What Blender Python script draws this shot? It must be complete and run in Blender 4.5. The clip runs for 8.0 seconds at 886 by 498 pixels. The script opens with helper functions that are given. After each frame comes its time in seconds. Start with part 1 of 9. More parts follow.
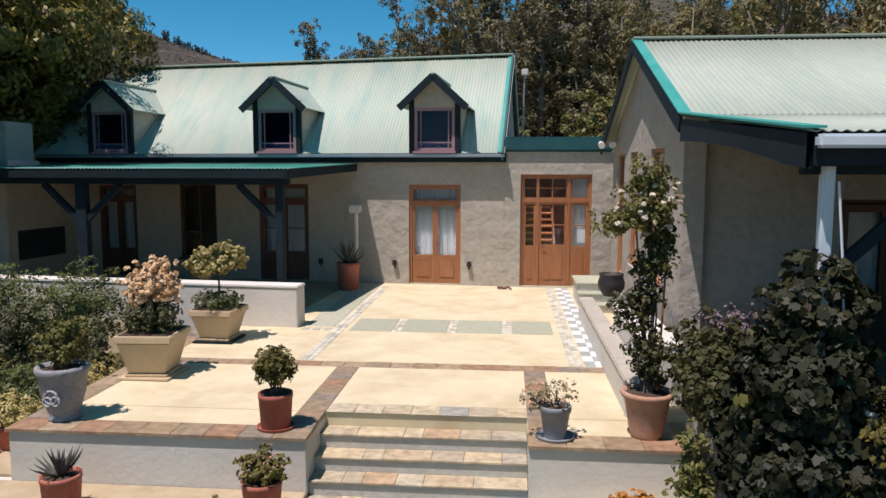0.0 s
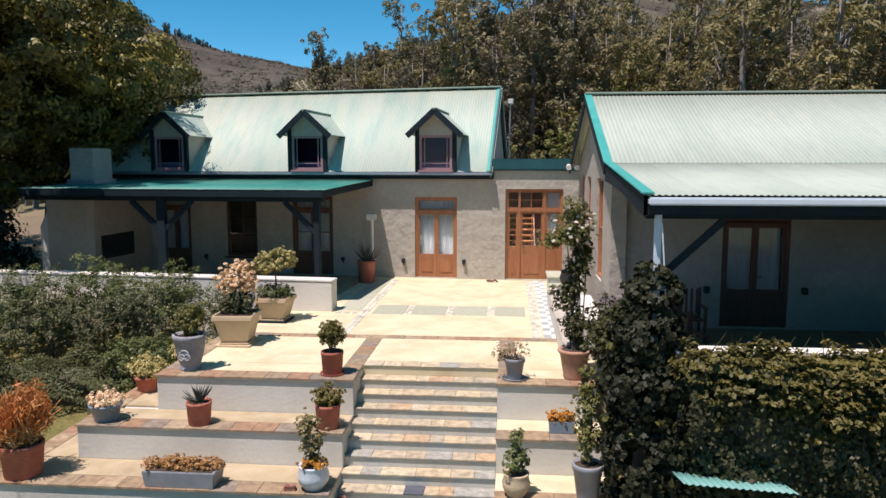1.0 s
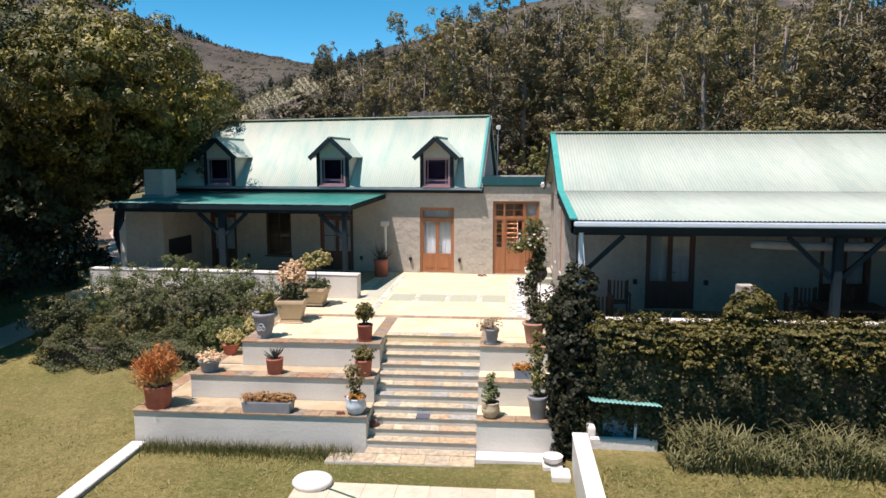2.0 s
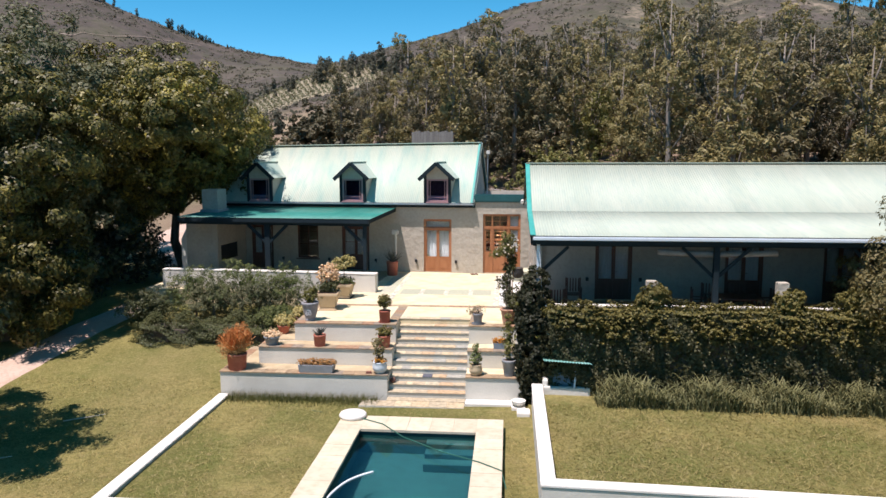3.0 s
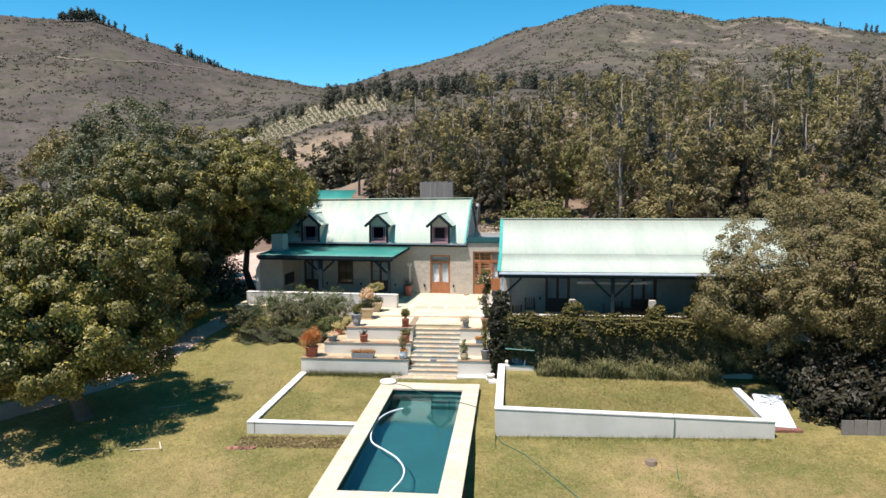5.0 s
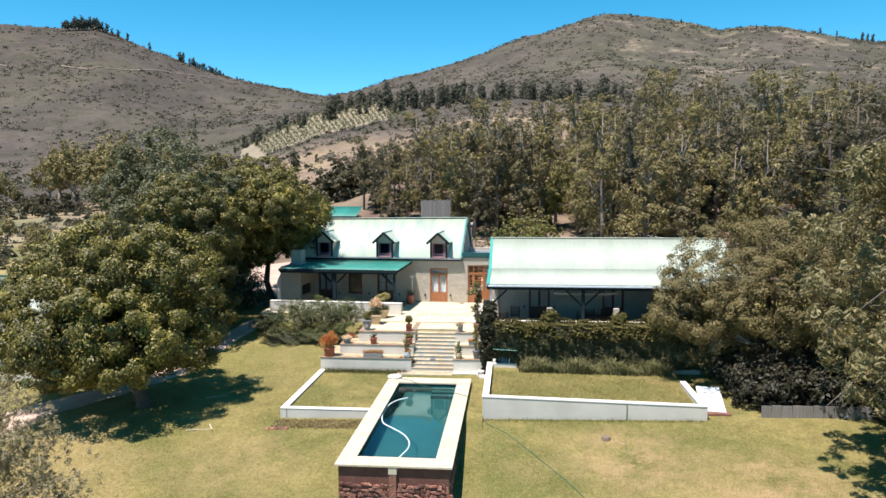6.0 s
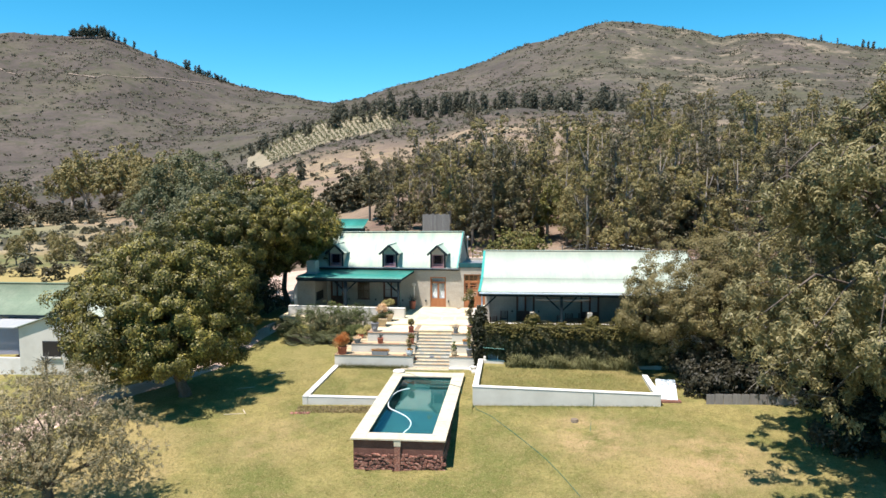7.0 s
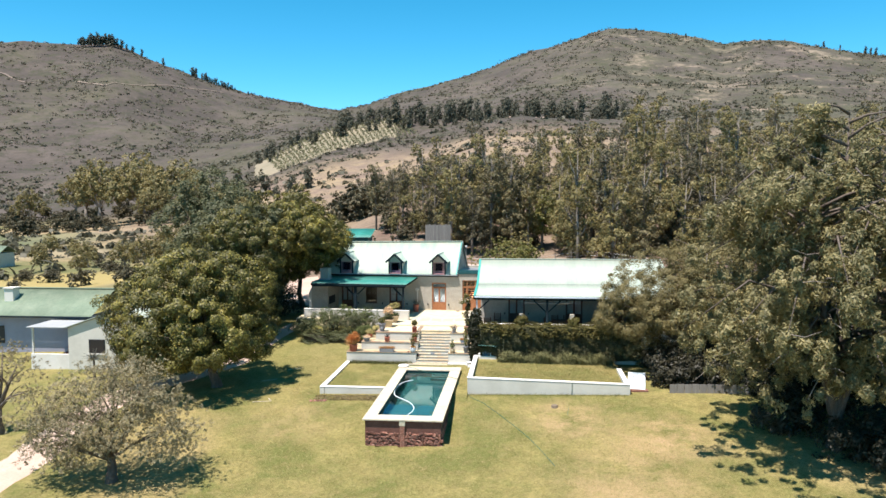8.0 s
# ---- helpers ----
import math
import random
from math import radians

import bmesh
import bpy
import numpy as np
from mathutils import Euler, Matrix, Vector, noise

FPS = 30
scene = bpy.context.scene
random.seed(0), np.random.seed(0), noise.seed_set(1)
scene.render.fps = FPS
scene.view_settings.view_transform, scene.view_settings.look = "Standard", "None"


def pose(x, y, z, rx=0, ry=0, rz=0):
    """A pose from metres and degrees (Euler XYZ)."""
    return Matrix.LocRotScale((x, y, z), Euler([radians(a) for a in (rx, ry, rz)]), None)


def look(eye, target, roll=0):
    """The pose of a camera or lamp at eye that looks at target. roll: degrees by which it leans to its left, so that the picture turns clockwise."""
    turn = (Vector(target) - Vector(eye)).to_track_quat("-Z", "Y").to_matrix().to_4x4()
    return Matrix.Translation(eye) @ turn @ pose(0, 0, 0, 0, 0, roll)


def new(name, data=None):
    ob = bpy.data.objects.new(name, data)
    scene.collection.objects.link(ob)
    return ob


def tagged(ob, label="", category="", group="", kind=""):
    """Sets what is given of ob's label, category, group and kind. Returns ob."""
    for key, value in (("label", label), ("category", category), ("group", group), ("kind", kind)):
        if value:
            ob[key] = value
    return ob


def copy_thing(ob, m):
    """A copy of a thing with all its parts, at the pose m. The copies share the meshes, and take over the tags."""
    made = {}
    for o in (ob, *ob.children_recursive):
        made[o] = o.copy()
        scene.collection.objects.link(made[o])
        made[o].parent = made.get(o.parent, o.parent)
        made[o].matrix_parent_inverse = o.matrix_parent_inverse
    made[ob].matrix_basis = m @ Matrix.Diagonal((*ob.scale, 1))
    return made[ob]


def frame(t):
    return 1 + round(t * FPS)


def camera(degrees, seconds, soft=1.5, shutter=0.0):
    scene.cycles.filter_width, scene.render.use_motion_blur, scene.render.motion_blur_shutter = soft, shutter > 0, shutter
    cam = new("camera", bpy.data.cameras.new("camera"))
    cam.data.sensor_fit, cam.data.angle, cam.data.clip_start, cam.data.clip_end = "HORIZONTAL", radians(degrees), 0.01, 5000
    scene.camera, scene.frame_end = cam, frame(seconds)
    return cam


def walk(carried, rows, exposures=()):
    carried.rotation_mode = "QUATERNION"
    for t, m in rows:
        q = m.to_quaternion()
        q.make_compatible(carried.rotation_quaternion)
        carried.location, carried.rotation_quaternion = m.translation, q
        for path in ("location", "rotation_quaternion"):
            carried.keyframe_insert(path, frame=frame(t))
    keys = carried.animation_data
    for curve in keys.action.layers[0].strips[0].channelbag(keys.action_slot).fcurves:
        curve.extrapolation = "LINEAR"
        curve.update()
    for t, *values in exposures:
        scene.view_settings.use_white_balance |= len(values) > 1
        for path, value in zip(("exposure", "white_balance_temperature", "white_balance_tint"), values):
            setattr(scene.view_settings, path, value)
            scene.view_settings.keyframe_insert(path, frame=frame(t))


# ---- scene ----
cam = camera(62.0, 8.0)
PATH = [
    (0, (2.476, -18.133, 2.815), (2.302, -16.152, 2.607), 0.1),
    (0.5, (2.603, -20.063, 3.132), (2.431, -18.081, 2.914), 0.05),
    (1, (2.874, -22.299, 3.525), (2.698, -20.32, 3.294), 0.0),
    (1.5, (3.115, -24.752, 3.915), (2.939, -22.775, 3.675), 0.0),
    (3, (3.991, -33.848, 5.386), (3.812, -31.871, 5.137), -0.1),
    (3.5, (4.367, -37.131, 5.929), (4.186, -35.155, 5.682), -0.1),
    (4, (4.686, -40.296, 6.518), (4.501, -38.319, 6.281), -0.1),
    (4.5, (4.993, -43.466, 7.057), (4.807, -41.487, 6.84), -0.15),
    (5, (5.31, -46.61, 7.537), (5.121, -44.629, 7.34), -0.2),
    (6.5, (6.512, -56.163, 9.29), (6.322, -54.18, 9.116), -0.2),
    (7, (7.046, -59.328, 9.741), (6.847, -57.345, 9.576), -0.2),
    (7.5, (7.601, -62.414, 10.154), (7.394, -60.431, 9.996), -0.2),
    (8, (8.052, -65.481, 10.513), (7.84, -63.498, 10.363), -0.25),
]
EXPOSURES = [(0, 0.06, 6350, 23), (1.5, 0.44, 6400, 24), (3.5, 0.57, 6350, 22), (5, 0.70, 6350, 19), (8, 0.92, 6350, 15)]
walk(cam, [(t, look(eye, target, roll)) for t, eye, target, roll in PATH], EXPOSURES)

# ---- sky and sun ----
SUN_EL, SUN_AZ = radians(70), math.atan2(-0.643, -0.766)
world = bpy.data.worlds.new("sky")
scene.world = world
world.use_nodes = True
_wn = world.node_tree.nodes
_sky = _wn.new("ShaderNodeTexSky")
_sky.sky_type, _sky.sun_disc = 'NISHITA', False
_sky.sun_elevation, _sky.sun_rotation = SUN_EL, SUN_AZ
_sky.altitude = 4500.0
_sky.air_density, _sky.dust_density, _sky.ozone_density = 1.0, 0.0, 1.5
_hs = _wn.new("ShaderNodeHueSaturation")
_hs.inputs["Saturation"].default_value = 1.38
_hs.inputs["Hue"].default_value, _hs.inputs["Value"].default_value = 0.468, 1.44
world.node_tree.links.new(_sky.outputs[0], _hs.inputs["Color"])
world.node_tree.links.new(_hs.outputs[0], _wn["Background"].inputs[0])
_wn["Background"].inputs[1].default_value = 0.082
_sl = bpy.data.lights.new("sun", 'SUN')
_sl.energy, _sl.angle, _sl.color = 5.0, radians(0.53), (1.0, 0.935, 0.855)
sun = new("sun", _sl)
_sd = Vector((math.sin(SUN_AZ) * math.cos(SUN_EL), math.cos(SUN_AZ) * math.cos(SUN_EL), math.sin(SUN_EL)))
sun.matrix_world = look(_sd * 200, (0, 0, 0))

# ---- materials ----
def mat(name, base, rough=0.8, var=None, scale=3.0, fine=None, fscale=40.0, bump=0.15, bscale=60.0,
        rand=0.0, island=False, metal=0.0, spec=0.4, stretch=(1, 1, 1), stain=0.5, bdist=0.01, world_space=True):
    """A surface: base colour, drifting to var in large patches and to fine in grain, with fine relief."""
    m = bpy.data.materials.new(name)
    m.use_nodes = True
    nt = m.node_tree
    N, L = nt.nodes, nt.links
    b = N["Principled BSDF"]
    b.inputs["Roughness"].default_value = rough
    b.inputs["Metallic"].default_value = metal
    b.inputs["Specular IOR Level"].default_value = spec
    if world_space:
        src = N.new("ShaderNodeNewGeometry").outputs["Position"]
    else:
        src = N.new("ShaderNodeTexCoord").outputs["Object"]
    mp = N.new("ShaderNodeMapping")
    mp.inputs["Scale"].default_value = stretch
    L.new(src, mp.inputs[0])
    col = N.new("ShaderNodeRGB").outputs[0]
    col.default_value = (*base, 1)

    def blend(a, colour, sc, detail, lo, hi, amount):
        n = N.new("ShaderNodeTexNoise")
        n.inputs["Scale"].default_value, n.inputs["Detail"].default_value = sc, detail
        n.inputs["Roughness"].default_value = 0.6
        L.new(mp.outputs[0], n.inputs["Vector"])
        r = N.new("ShaderNodeMapRange")
        r.inputs["From Min"].default_value, r.inputs["From Max"].default_value = lo, hi
        r.inputs["To Max"].default_value = amount
        L.new(n.outputs["Fac"], r.inputs["Value"])
        x = N.new("ShaderNodeMix")
        x.data_type = 'RGBA'
        L.new(r.outputs[0], x.inputs[0])
        L.new(a, x.inputs[6])
        x.inputs[7].default_value = (*colour, 1)
        return x.outputs[2]

    if var:
        col = blend(col, var, scale, 4, 0.42, 0.68, stain * 1.6 if stain < 0.6 else 1.0)
    if fine:
        col = blend(col, fine, fscale, 3, 0.45, 0.75, 0.7)
    if rand or island:
        h = N.new("ShaderNodeHueSaturation")
        r = N.new("ShaderNodeMapRange")
        r.inputs["To Min"].default_value, r.inputs["To Max"].default_value = 1 - rand, 1 + rand
        s = N.new("ShaderNodeNewGeometry").outputs["Random Per Island"] if island else N.new("ShaderNodeObjectInfo").outputs["Random"]
        L.new(s, r.inputs["Value"])
        L.new(r.outputs[0], h.inputs["Value"])
        L.new(col, h.inputs["Color"])
        col = h.outputs[0]
    L.new(col, b.inputs["Base Color"])
    if bump:
        n = N.new("ShaderNodeTexNoise")
        n.inputs["Scale"].default_value, n.inputs["Detail"].default_value = bscale, 3
        L.new(mp.outputs[0], n.inputs["Vector"])
        bp = N.new("ShaderNodeBump")
        bp.inputs["Strength"].default_value, bp.inputs["Distance"].default_value = bump, bdist
        L.new(n.outputs["Fac"], bp.inputs["Height"])
        L.new(bp.outputs[0], b.inputs["Normal"])
    return m


def slate(name, colours, rough=0.7, amp=0.28):
    """Natural stone tiles, each with a colour of its own from the list."""
    m = mat(name, colours[0], rough, None, bump=0.3, bscale=18, bdist=0.02)
    nt = m.node_tree
    N, L = nt.nodes, nt.links
    b = N["Principled BSDF"]
    ramp = N.new("ShaderNodeValToRGB")
    ramp.color_ramp.interpolation = 'CONSTANT'
    while len(ramp.color_ramp.elements) < len(colours):
        ramp.color_ramp.elements.new(0.5)
    for k, c in enumerate(colours):
        e = ramp.color_ramp.elements[k]
        e.position, e.color = k / len(colours), (*c, 1)
    L.new(N.new("ShaderNodeObjectInfo").outputs["Random"], ramp.inputs[0])
    n = N.new("ShaderNodeTexNoise")
    n.inputs["Scale"].default_value, n.inputs["Detail"].default_value = 9.0, 5
    L.new(N.new("ShaderNodeNewGeometry").outputs["Position"], n.inputs["Vector"])
    r = N.new("ShaderNodeMapRange")
    r.inputs["To Min"].default_value, r.inputs["To Max"].default_value = 1 - amp, 1 + amp
    r.inputs["From Min"].default_value, r.inputs["From Max"].default_value = 0.3, 0.7
    L.new(n.outputs["Fac"], r.inputs["Value"])
    h = N.new("ShaderNodeHueSaturation")
    L.new(r.outputs[0], h.inputs["Value"])
    L.new(ramp.outputs[0], h.inputs["Color"])
    L.new(h.outputs[0], b.inputs["Base Color"])
    return m


def foliage(name, colours, trans=0.25, rough=0.55, rand=0.12):
    """Leaves: a spread of greens from leaf to leaf and tree to tree, with some light coming through."""
    m = bpy.data.materials.new(name)
    m.use_nodes = True
    nt = m.node_tree
    N, L = nt.nodes, nt.links
    b, out = N["Principled BSDF"], N["Material Output"]
    b.inputs["Roughness"].default_value = rough
    b.inputs["Specular IOR Level"].default_value = 0.3
    ramp = N.new("ShaderNodeValToRGB")
    while len(ramp.color_ramp.elements) < len(colours):
        ramp.color_ramp.elements.new(0.5)
    for k, c in enumerate(colours):
        e = ramp.color_ramp.elements[k]
        e.position, e.color = k / max(1, len(colours) - 1), (*c, 1)
    g = N.new("ShaderNodeNewGeometry")
    n = N.new("ShaderNodeTexNoise")
    n.inputs["Scale"].default_value, n.inputs["Detail"].default_value = 0.55, 2
    L.new(g.outputs["Position"], n.inputs["Vector"])
    mx = N.new("ShaderNodeMath")
    mx.operation = 'MULTIPLY_ADD'
    mx.inputs[1].default_value, mx.inputs[2].default_value = 0.4, -0.07
    L.new(g.outputs["Random Per Island"], mx.inputs[0])
    ad = N.new("ShaderNodeMath")
    ad.operation = 'MULTIPLY_ADD'
    ad.inputs[1].default_value = 0.75
    L.new(n.outputs["Fac"], ad.inputs[0])
    L.new(mx.outputs[0], ad.inputs[2])
    L.new(ad.outputs[0], ramp.inputs[0])
    h = N.new("ShaderNodeHueSaturation")
    r = N.new("ShaderNodeMapRange")
    r.inputs["To Min"].default_value, r.inputs["To Max"].default_value = 1 - rand, 1 + rand
    L.new(N.new("ShaderNodeObjectInfo").outputs["Random"], r.inputs["Value"])
    L.new(r.outputs[0], h.inputs["Value"])
    L.new(ramp.outputs[0], h.inputs["Color"])
    L.new(h.outputs[0], b.inputs["Base Color"])
    t = N.new("ShaderNodeBsdfTranslucent")
    L.new(h.outputs[0], t.inputs["Color"])
    ms = N.new("ShaderNodeMixShader")
    ms.inputs[0].default_value = trans
    L.new(b.outputs[0], ms.inputs[1])
    L.new(t.outputs[0], ms.inputs[2])
    L.new(ms.outputs[0], out.inputs["Surface"])
    return m


def glass(name, tint=(0.9, 0.95, 0.95)):
    m = bpy.data.materials.new(name)
    m.use_nodes = True
    b = m.node_tree.nodes["Principled BSDF"]
    b.inputs["Base Color"].default_value = (*tint, 1)
    b.inputs["Roughness"].default_value = 0.02
    b.inputs["Transmission Weight"].default_value = 1.0
    b.inputs["IOR"].default_value = 1.45
    return m


M_ROOF = mat("faded_green_corrugated_iron", (0.41, 0.47, 0.38), 0.7, (0.50, 0.52, 0.43), 0.8, (0.22, 0.39, 0.34), 1.6, 0.1, 20, rand=0.05, stretch=(1.6, 0.35, 0.35), spec=0.2)
M_ROOF2 = mat("pale_corrugated_iron", (0.375, 0.425, 0.345), 0.75, (0.435, 0.465, 0.385), 0.6, (0.32, 0.39, 0.335), 5, 0.1, 20, rand=0.04, stretch=(1.4, 0.3, 0.3), spec=0.08)
M_PORCH = mat("green_painted_iron", (0.025, 0.19, 0.145), 0.5, (0.04, 0.25, 0.20), 0.7, (0.018, 0.15, 0.115), 6, 0.1, 20, rand=0.06, stretch=(1.4, 0.3, 0.3))
M_VERGE = mat("turquoise_verge_paint", (0.035, 0.30, 0.25), 0.5, (0.07, 0.36, 0.31), 2.0, None, bump=0.05)
M_TRIM = mat("dark_teal_timber_paint", (0.012, 0.022, 0.028), 0.7, (0.018, 0.031, 0.038), 2.0, (0.009, 0.016, 0.02), 30, 0.1, spec=0.15)
M_GREEN = mat("dark_green_flashing", (0.012, 0.075, 0.08), 0.5, (0.018, 0.10, 0.105), 2.0, None, bump=0.05)
M_PLAST = mat("rough_taupe_lime_plaster", (0.41, 0.37, 0.305), 0.95, (0.48, 0.44, 0.36), 1.2, (0.35, 0.31, 0.255), 9, 0.7, 4.0, bdist=0.06)
# Darker wing plaster, partly to put the verandah shade into the wall colour
M_PLASTW = mat("grey_taupe_wing_plaster_dimmed", (0.37, 0.335, 0.285), 0.95, (0.43, 0.395, 0.33), 1.2, (0.31, 0.28, 0.235), 9, 0.7, 4.0, bdist=0.06)
M_WHITE = mat("cream_limewash", (0.66, 0.63, 0.56), 0.9, (0.56, 0.53, 0.47), 1.0, (0.60, 0.57, 0.50), 18, 0.4, 14, bdist=0.02)
M_WALLTOP = mat("white_wall_coping_paint", (0.70, 0.67, 0.61), 0.85, (0.58, 0.55, 0.48), 1.5, (0.62, 0.59, 0.53), 20, 0.2, 20)
M_GREYP = mat("pale_grey_wall_paint", (0.60, 0.575, 0.50), 0.9, (0.49, 0.47, 0.405), 0.9, (0.54, 0.515, 0.445), 22, 0.3, 16, bdist=0.02)
M_SCREEDW = mat("worn_tan_screed", (0.42, 0.33, 0.20), 0.88, (0.31, 0.235, 0.135), 1.3, (0.52, 0.43, 0.29), 3.0, 0.3, 40, stain=0.42)
M_SCREED = mat("yellow_screed", (0.63, 0.54, 0.345), 0.85, (0.47, 0.375, 0.22), 0.9, (0.70, 0.62, 0.435), 2.2, 0.25, 40, stain=0.42)
M_SLATE = slate("rust_and_tan_slate", [(0.46, 0.36, 0.225), (0.41, 0.33, 0.22), (0.50, 0.40, 0.25), (0.38, 0.325, 0.235), (0.44, 0.31, 0.185), (0.48, 0.41, 0.285), (0.48, 0.40, 0.26), (0.41, 0.34, 0.23), (0.33, 0.315, 0.265), (0.50, 0.42, 0.28), (0.45, 0.37, 0.24)])
M_SLATED = slate("brown_slate_edging", [(0.31, 0.215, 0.125), (0.275, 0.205, 0.13), (0.36, 0.265, 0.16), (0.24, 0.19, 0.14), (0.30, 0.18, 0.105), (0.34, 0.255, 0.16), (0.28, 0.195, 0.115)])
M_DARKSLATE = mat("blue_black_slate", (0.085, 0.09, 0.11), 0.7, (0.12, 0.12, 0.14), 6, None, bump=0.3, bscale=18)
M_RISER = mat("grey_step_paint", (0.50, 0.485, 0.42), 0.9, (0.41, 0.395, 0.34), 1.2, (0.55, 0.53, 0.455), 14, 0.4, 16, bdist=0.02)
M_GSLATE = slate("grey_green_slate", [(0.39, 0.395, 0.285), (0.42, 0.42, 0.305), (0.37, 0.375, 0.275), (0.43, 0.425, 0.32)], amp=0.1)
M_MOSAIC = slate("cream_mosaic", [(0.55, 0.52, 0.41), (0.48, 0.455, 0.36), (0.40, 0.385, 0.31), (0.60, 0.56, 0.46)])
M_TILEW = mat("white_marble_tile", (0.78, 0.77, 0.74), 0.4, (0.7, 0.69, 0.66), 3, None, bump=0.05, rand=0.05)
M_TILEG = mat("grey_marble_tile", (0.33, 0.35, 0.33), 0.5, (0.40, 0.42, 0.40), 3, None, bump=0.05, rand=0.1)
M_WOOD = mat("orange_brown_varnished_timber", (0.34, 0.135, 0.055), 0.45, (0.42, 0.19, 0.085), 2.5, (0.24, 0.085, 0.035), 30, 0.1, 40, stretch=(4, 4, 0.5))
M_WOODD = mat("dark_stained_timber", (0.12, 0.045, 0.03), 0.5, (0.17, 0.07, 0.05), 2.5, (0.08, 0.03, 0.02), 30, 0.1, 40, stretch=(4, 4, 0.5))
M_GLASS = glass("window_glass")
M_GLASSD = glass("dark_tinted_glass", (0.45, 0.42, 0.7))
M_GLASSD.node_tree.nodes["Principled BSDF"].inputs["IOR"].default_value = 1.25
M_CURT = mat("pale_curtain_cloth", (0.62, 0.64, 0.66), 0.95, (0.5, 0.52, 0.55), 1.0, None, bump=0.1, stretch=(9, 1, 0.3))
M_ROOM = mat("dim_room_wall", (0.30, 0.25, 0.20), 0.9, (0.24, 0.2, 0.16), 1, None, bump=0.0)
M_BLACK = mat("black_metal", (0.02, 0.02, 0.022), 0.5, (0.035, 0.035, 0.035), 4, None, bump=0.05)
M_GREYM = mat("grey_metal", (0.42, 0.44, 0.46), 0.4, (0.36, 0.38, 0.40), 4, None, bump=0.05, metal=0.6)
M_TERRA = mat("terracotta", (0.36, 0.105, 0.065), 0.75, (0.44, 0.17, 0.11), 3, (0.28, 0.08, 0.05), 20, 0.2, 50, rand=0.1)
M_TERRAP = mat("pale_terracotta", (0.46, 0.25, 0.16), 0.8, (0.52, 0.34, 0.25), 4, (0.36, 0.18, 0.11), 18, 0.2, 50)
M_BEIGE = mat("sand_cast_stone", (0.55, 0.42, 0.26), 0.85, (0.48, 0.36, 0.22), 3, (0.60, 0.48, 0.33), 25, 0.3, 40)
M_URN = mat("weathered_grey_stone", (0.26, 0.26, 0.27), 0.9, (0.38, 0.37, 0.36), 5, (0.17, 0.17, 0.18), 22, 0.6, 25, bdist=0.02)
M_GPOT = mat("grey_glazed_clay", (0.23, 0.24, 0.25), 0.6, (0.30, 0.30, 0.30), 4, None, bump=0.1)
M_BPOT = mat("blue_grey_glazed_clay", (0.17, 0.22, 0.26), 0.35, (0.24, 0.28, 0.30), 4, None, bump=0.1)
M_WPOT = mat("white_blue_glazed_clay", (0.62, 0.66, 0.68), 0.3, (0.40, 0.48, 0.54), 5, None, bump=0.05)
M_SOIL = mat("potting_soil", (0.07, 0.045, 0.03), 1.0, (0.11, 0.075, 0.05), 8, (0.04, 0.03, 0.02), 60, 0.8, 60, bdist=0.02)
M_BARK = mat("grey_brown_bark", (0.11, 0.085, 0.065), 0.95, (0.17, 0.14, 0.115), 3, (0.06, 0.045, 0.035), 20, 0.9, 20, bdist=0.03, stretch=(2, 2, 0.5))
M_BRICK = mat("red_brown_stone", (0.20, 0.075, 0.05), 0.9, (0.11, 0.055, 0.042), 5, (0.38, 0.24, 0.17), 13, 0.8, 16, rand=0.5, bdist=0.03)
M_MORTAR = mat("dark_mortar", (0.10, 0.06, 0.045), 0.95, (0.15, 0.10, 0.08), 3, None, bump=0.4)
M_POOLC = mat("pale_pool_coping", (0.52, 0.455, 0.33), 0.85, (0.58, 0.515, 0.39), 1.4, (0.42, 0.345, 0.235), 5, 0.3, 30, rand=0.06)
M_BASIN = mat("teal_pool_plaster", (0.006, 0.053, 0.056), 0.8, (0.009, 0.068, 0.07), 0.6, (0.005, 0.04, 0.044), 4, 0.1)
M_HOSE = mat("white_pool_hose", (0.72, 0.76, 0.76), 0.5, (0.6, 0.64, 0.64), 4, None, bump=0.05)
M_CABLE = mat("green_garden_hose", (0.015, 0.09, 0.06), 0.5, (0.02, 0.12, 0.08), 4, None, bump=0.05)
M_FIELD = mat("pale_vineyard_soil", (0.235, 0.195, 0.13), 0.95, (0.16, 0.145, 0.085), 0.05, (0.26, 0.22, 0.15), 0.3, 0.3, 1.0)
M_SAND = mat("pink_gravel_path", (0.46, 0.33, 0.25), 0.95, (0.54, 0.42, 0.34), 0.8, (0.36, 0.25, 0.19), 9, 0.6, 30, bdist=0.02)

M_TRACK = mat("dusty_hill_track", (0.20, 0.155, 0.12), 0.95, (0.15, 0.115, 0.09), 0.05, (0.24, 0.19, 0.15), 0.4, 0.3, 1.0)

L_BIG = foliage("glossy_deep_green_leaves", [(0.0226, 0.0236, 0.009), (0.0989, 0.092, 0.0239), (0.4516, 0.3677, 0.0716)], 0.08, 0.5)
L_GOLD = foliage("sunlit_yellow_green_leaves", [(0.0242, 0.024, 0.0089), (0.104, 0.0949, 0.0221), (0.4838, 0.3885, 0.0727)], 0.08, 0.5)
L_DARK = foliage("blue_green_leaves", [(0.05, 0.058, 0.03), (0.115, 0.122, 0.058), (0.22, 0.205, 0.095)])
L_TUFT = foliage("lush_grass_blades", [(0.06, 0.07, 0.02), (0.11, 0.12, 0.036), (0.2, 0.18, 0.065)])
L_OLIVE = foliage("olive_bronze_leaves", [(0.0792, 0.0699, 0.0324), (0.1944, 0.1611, 0.0648), (0.3312, 0.266, 0.108)])
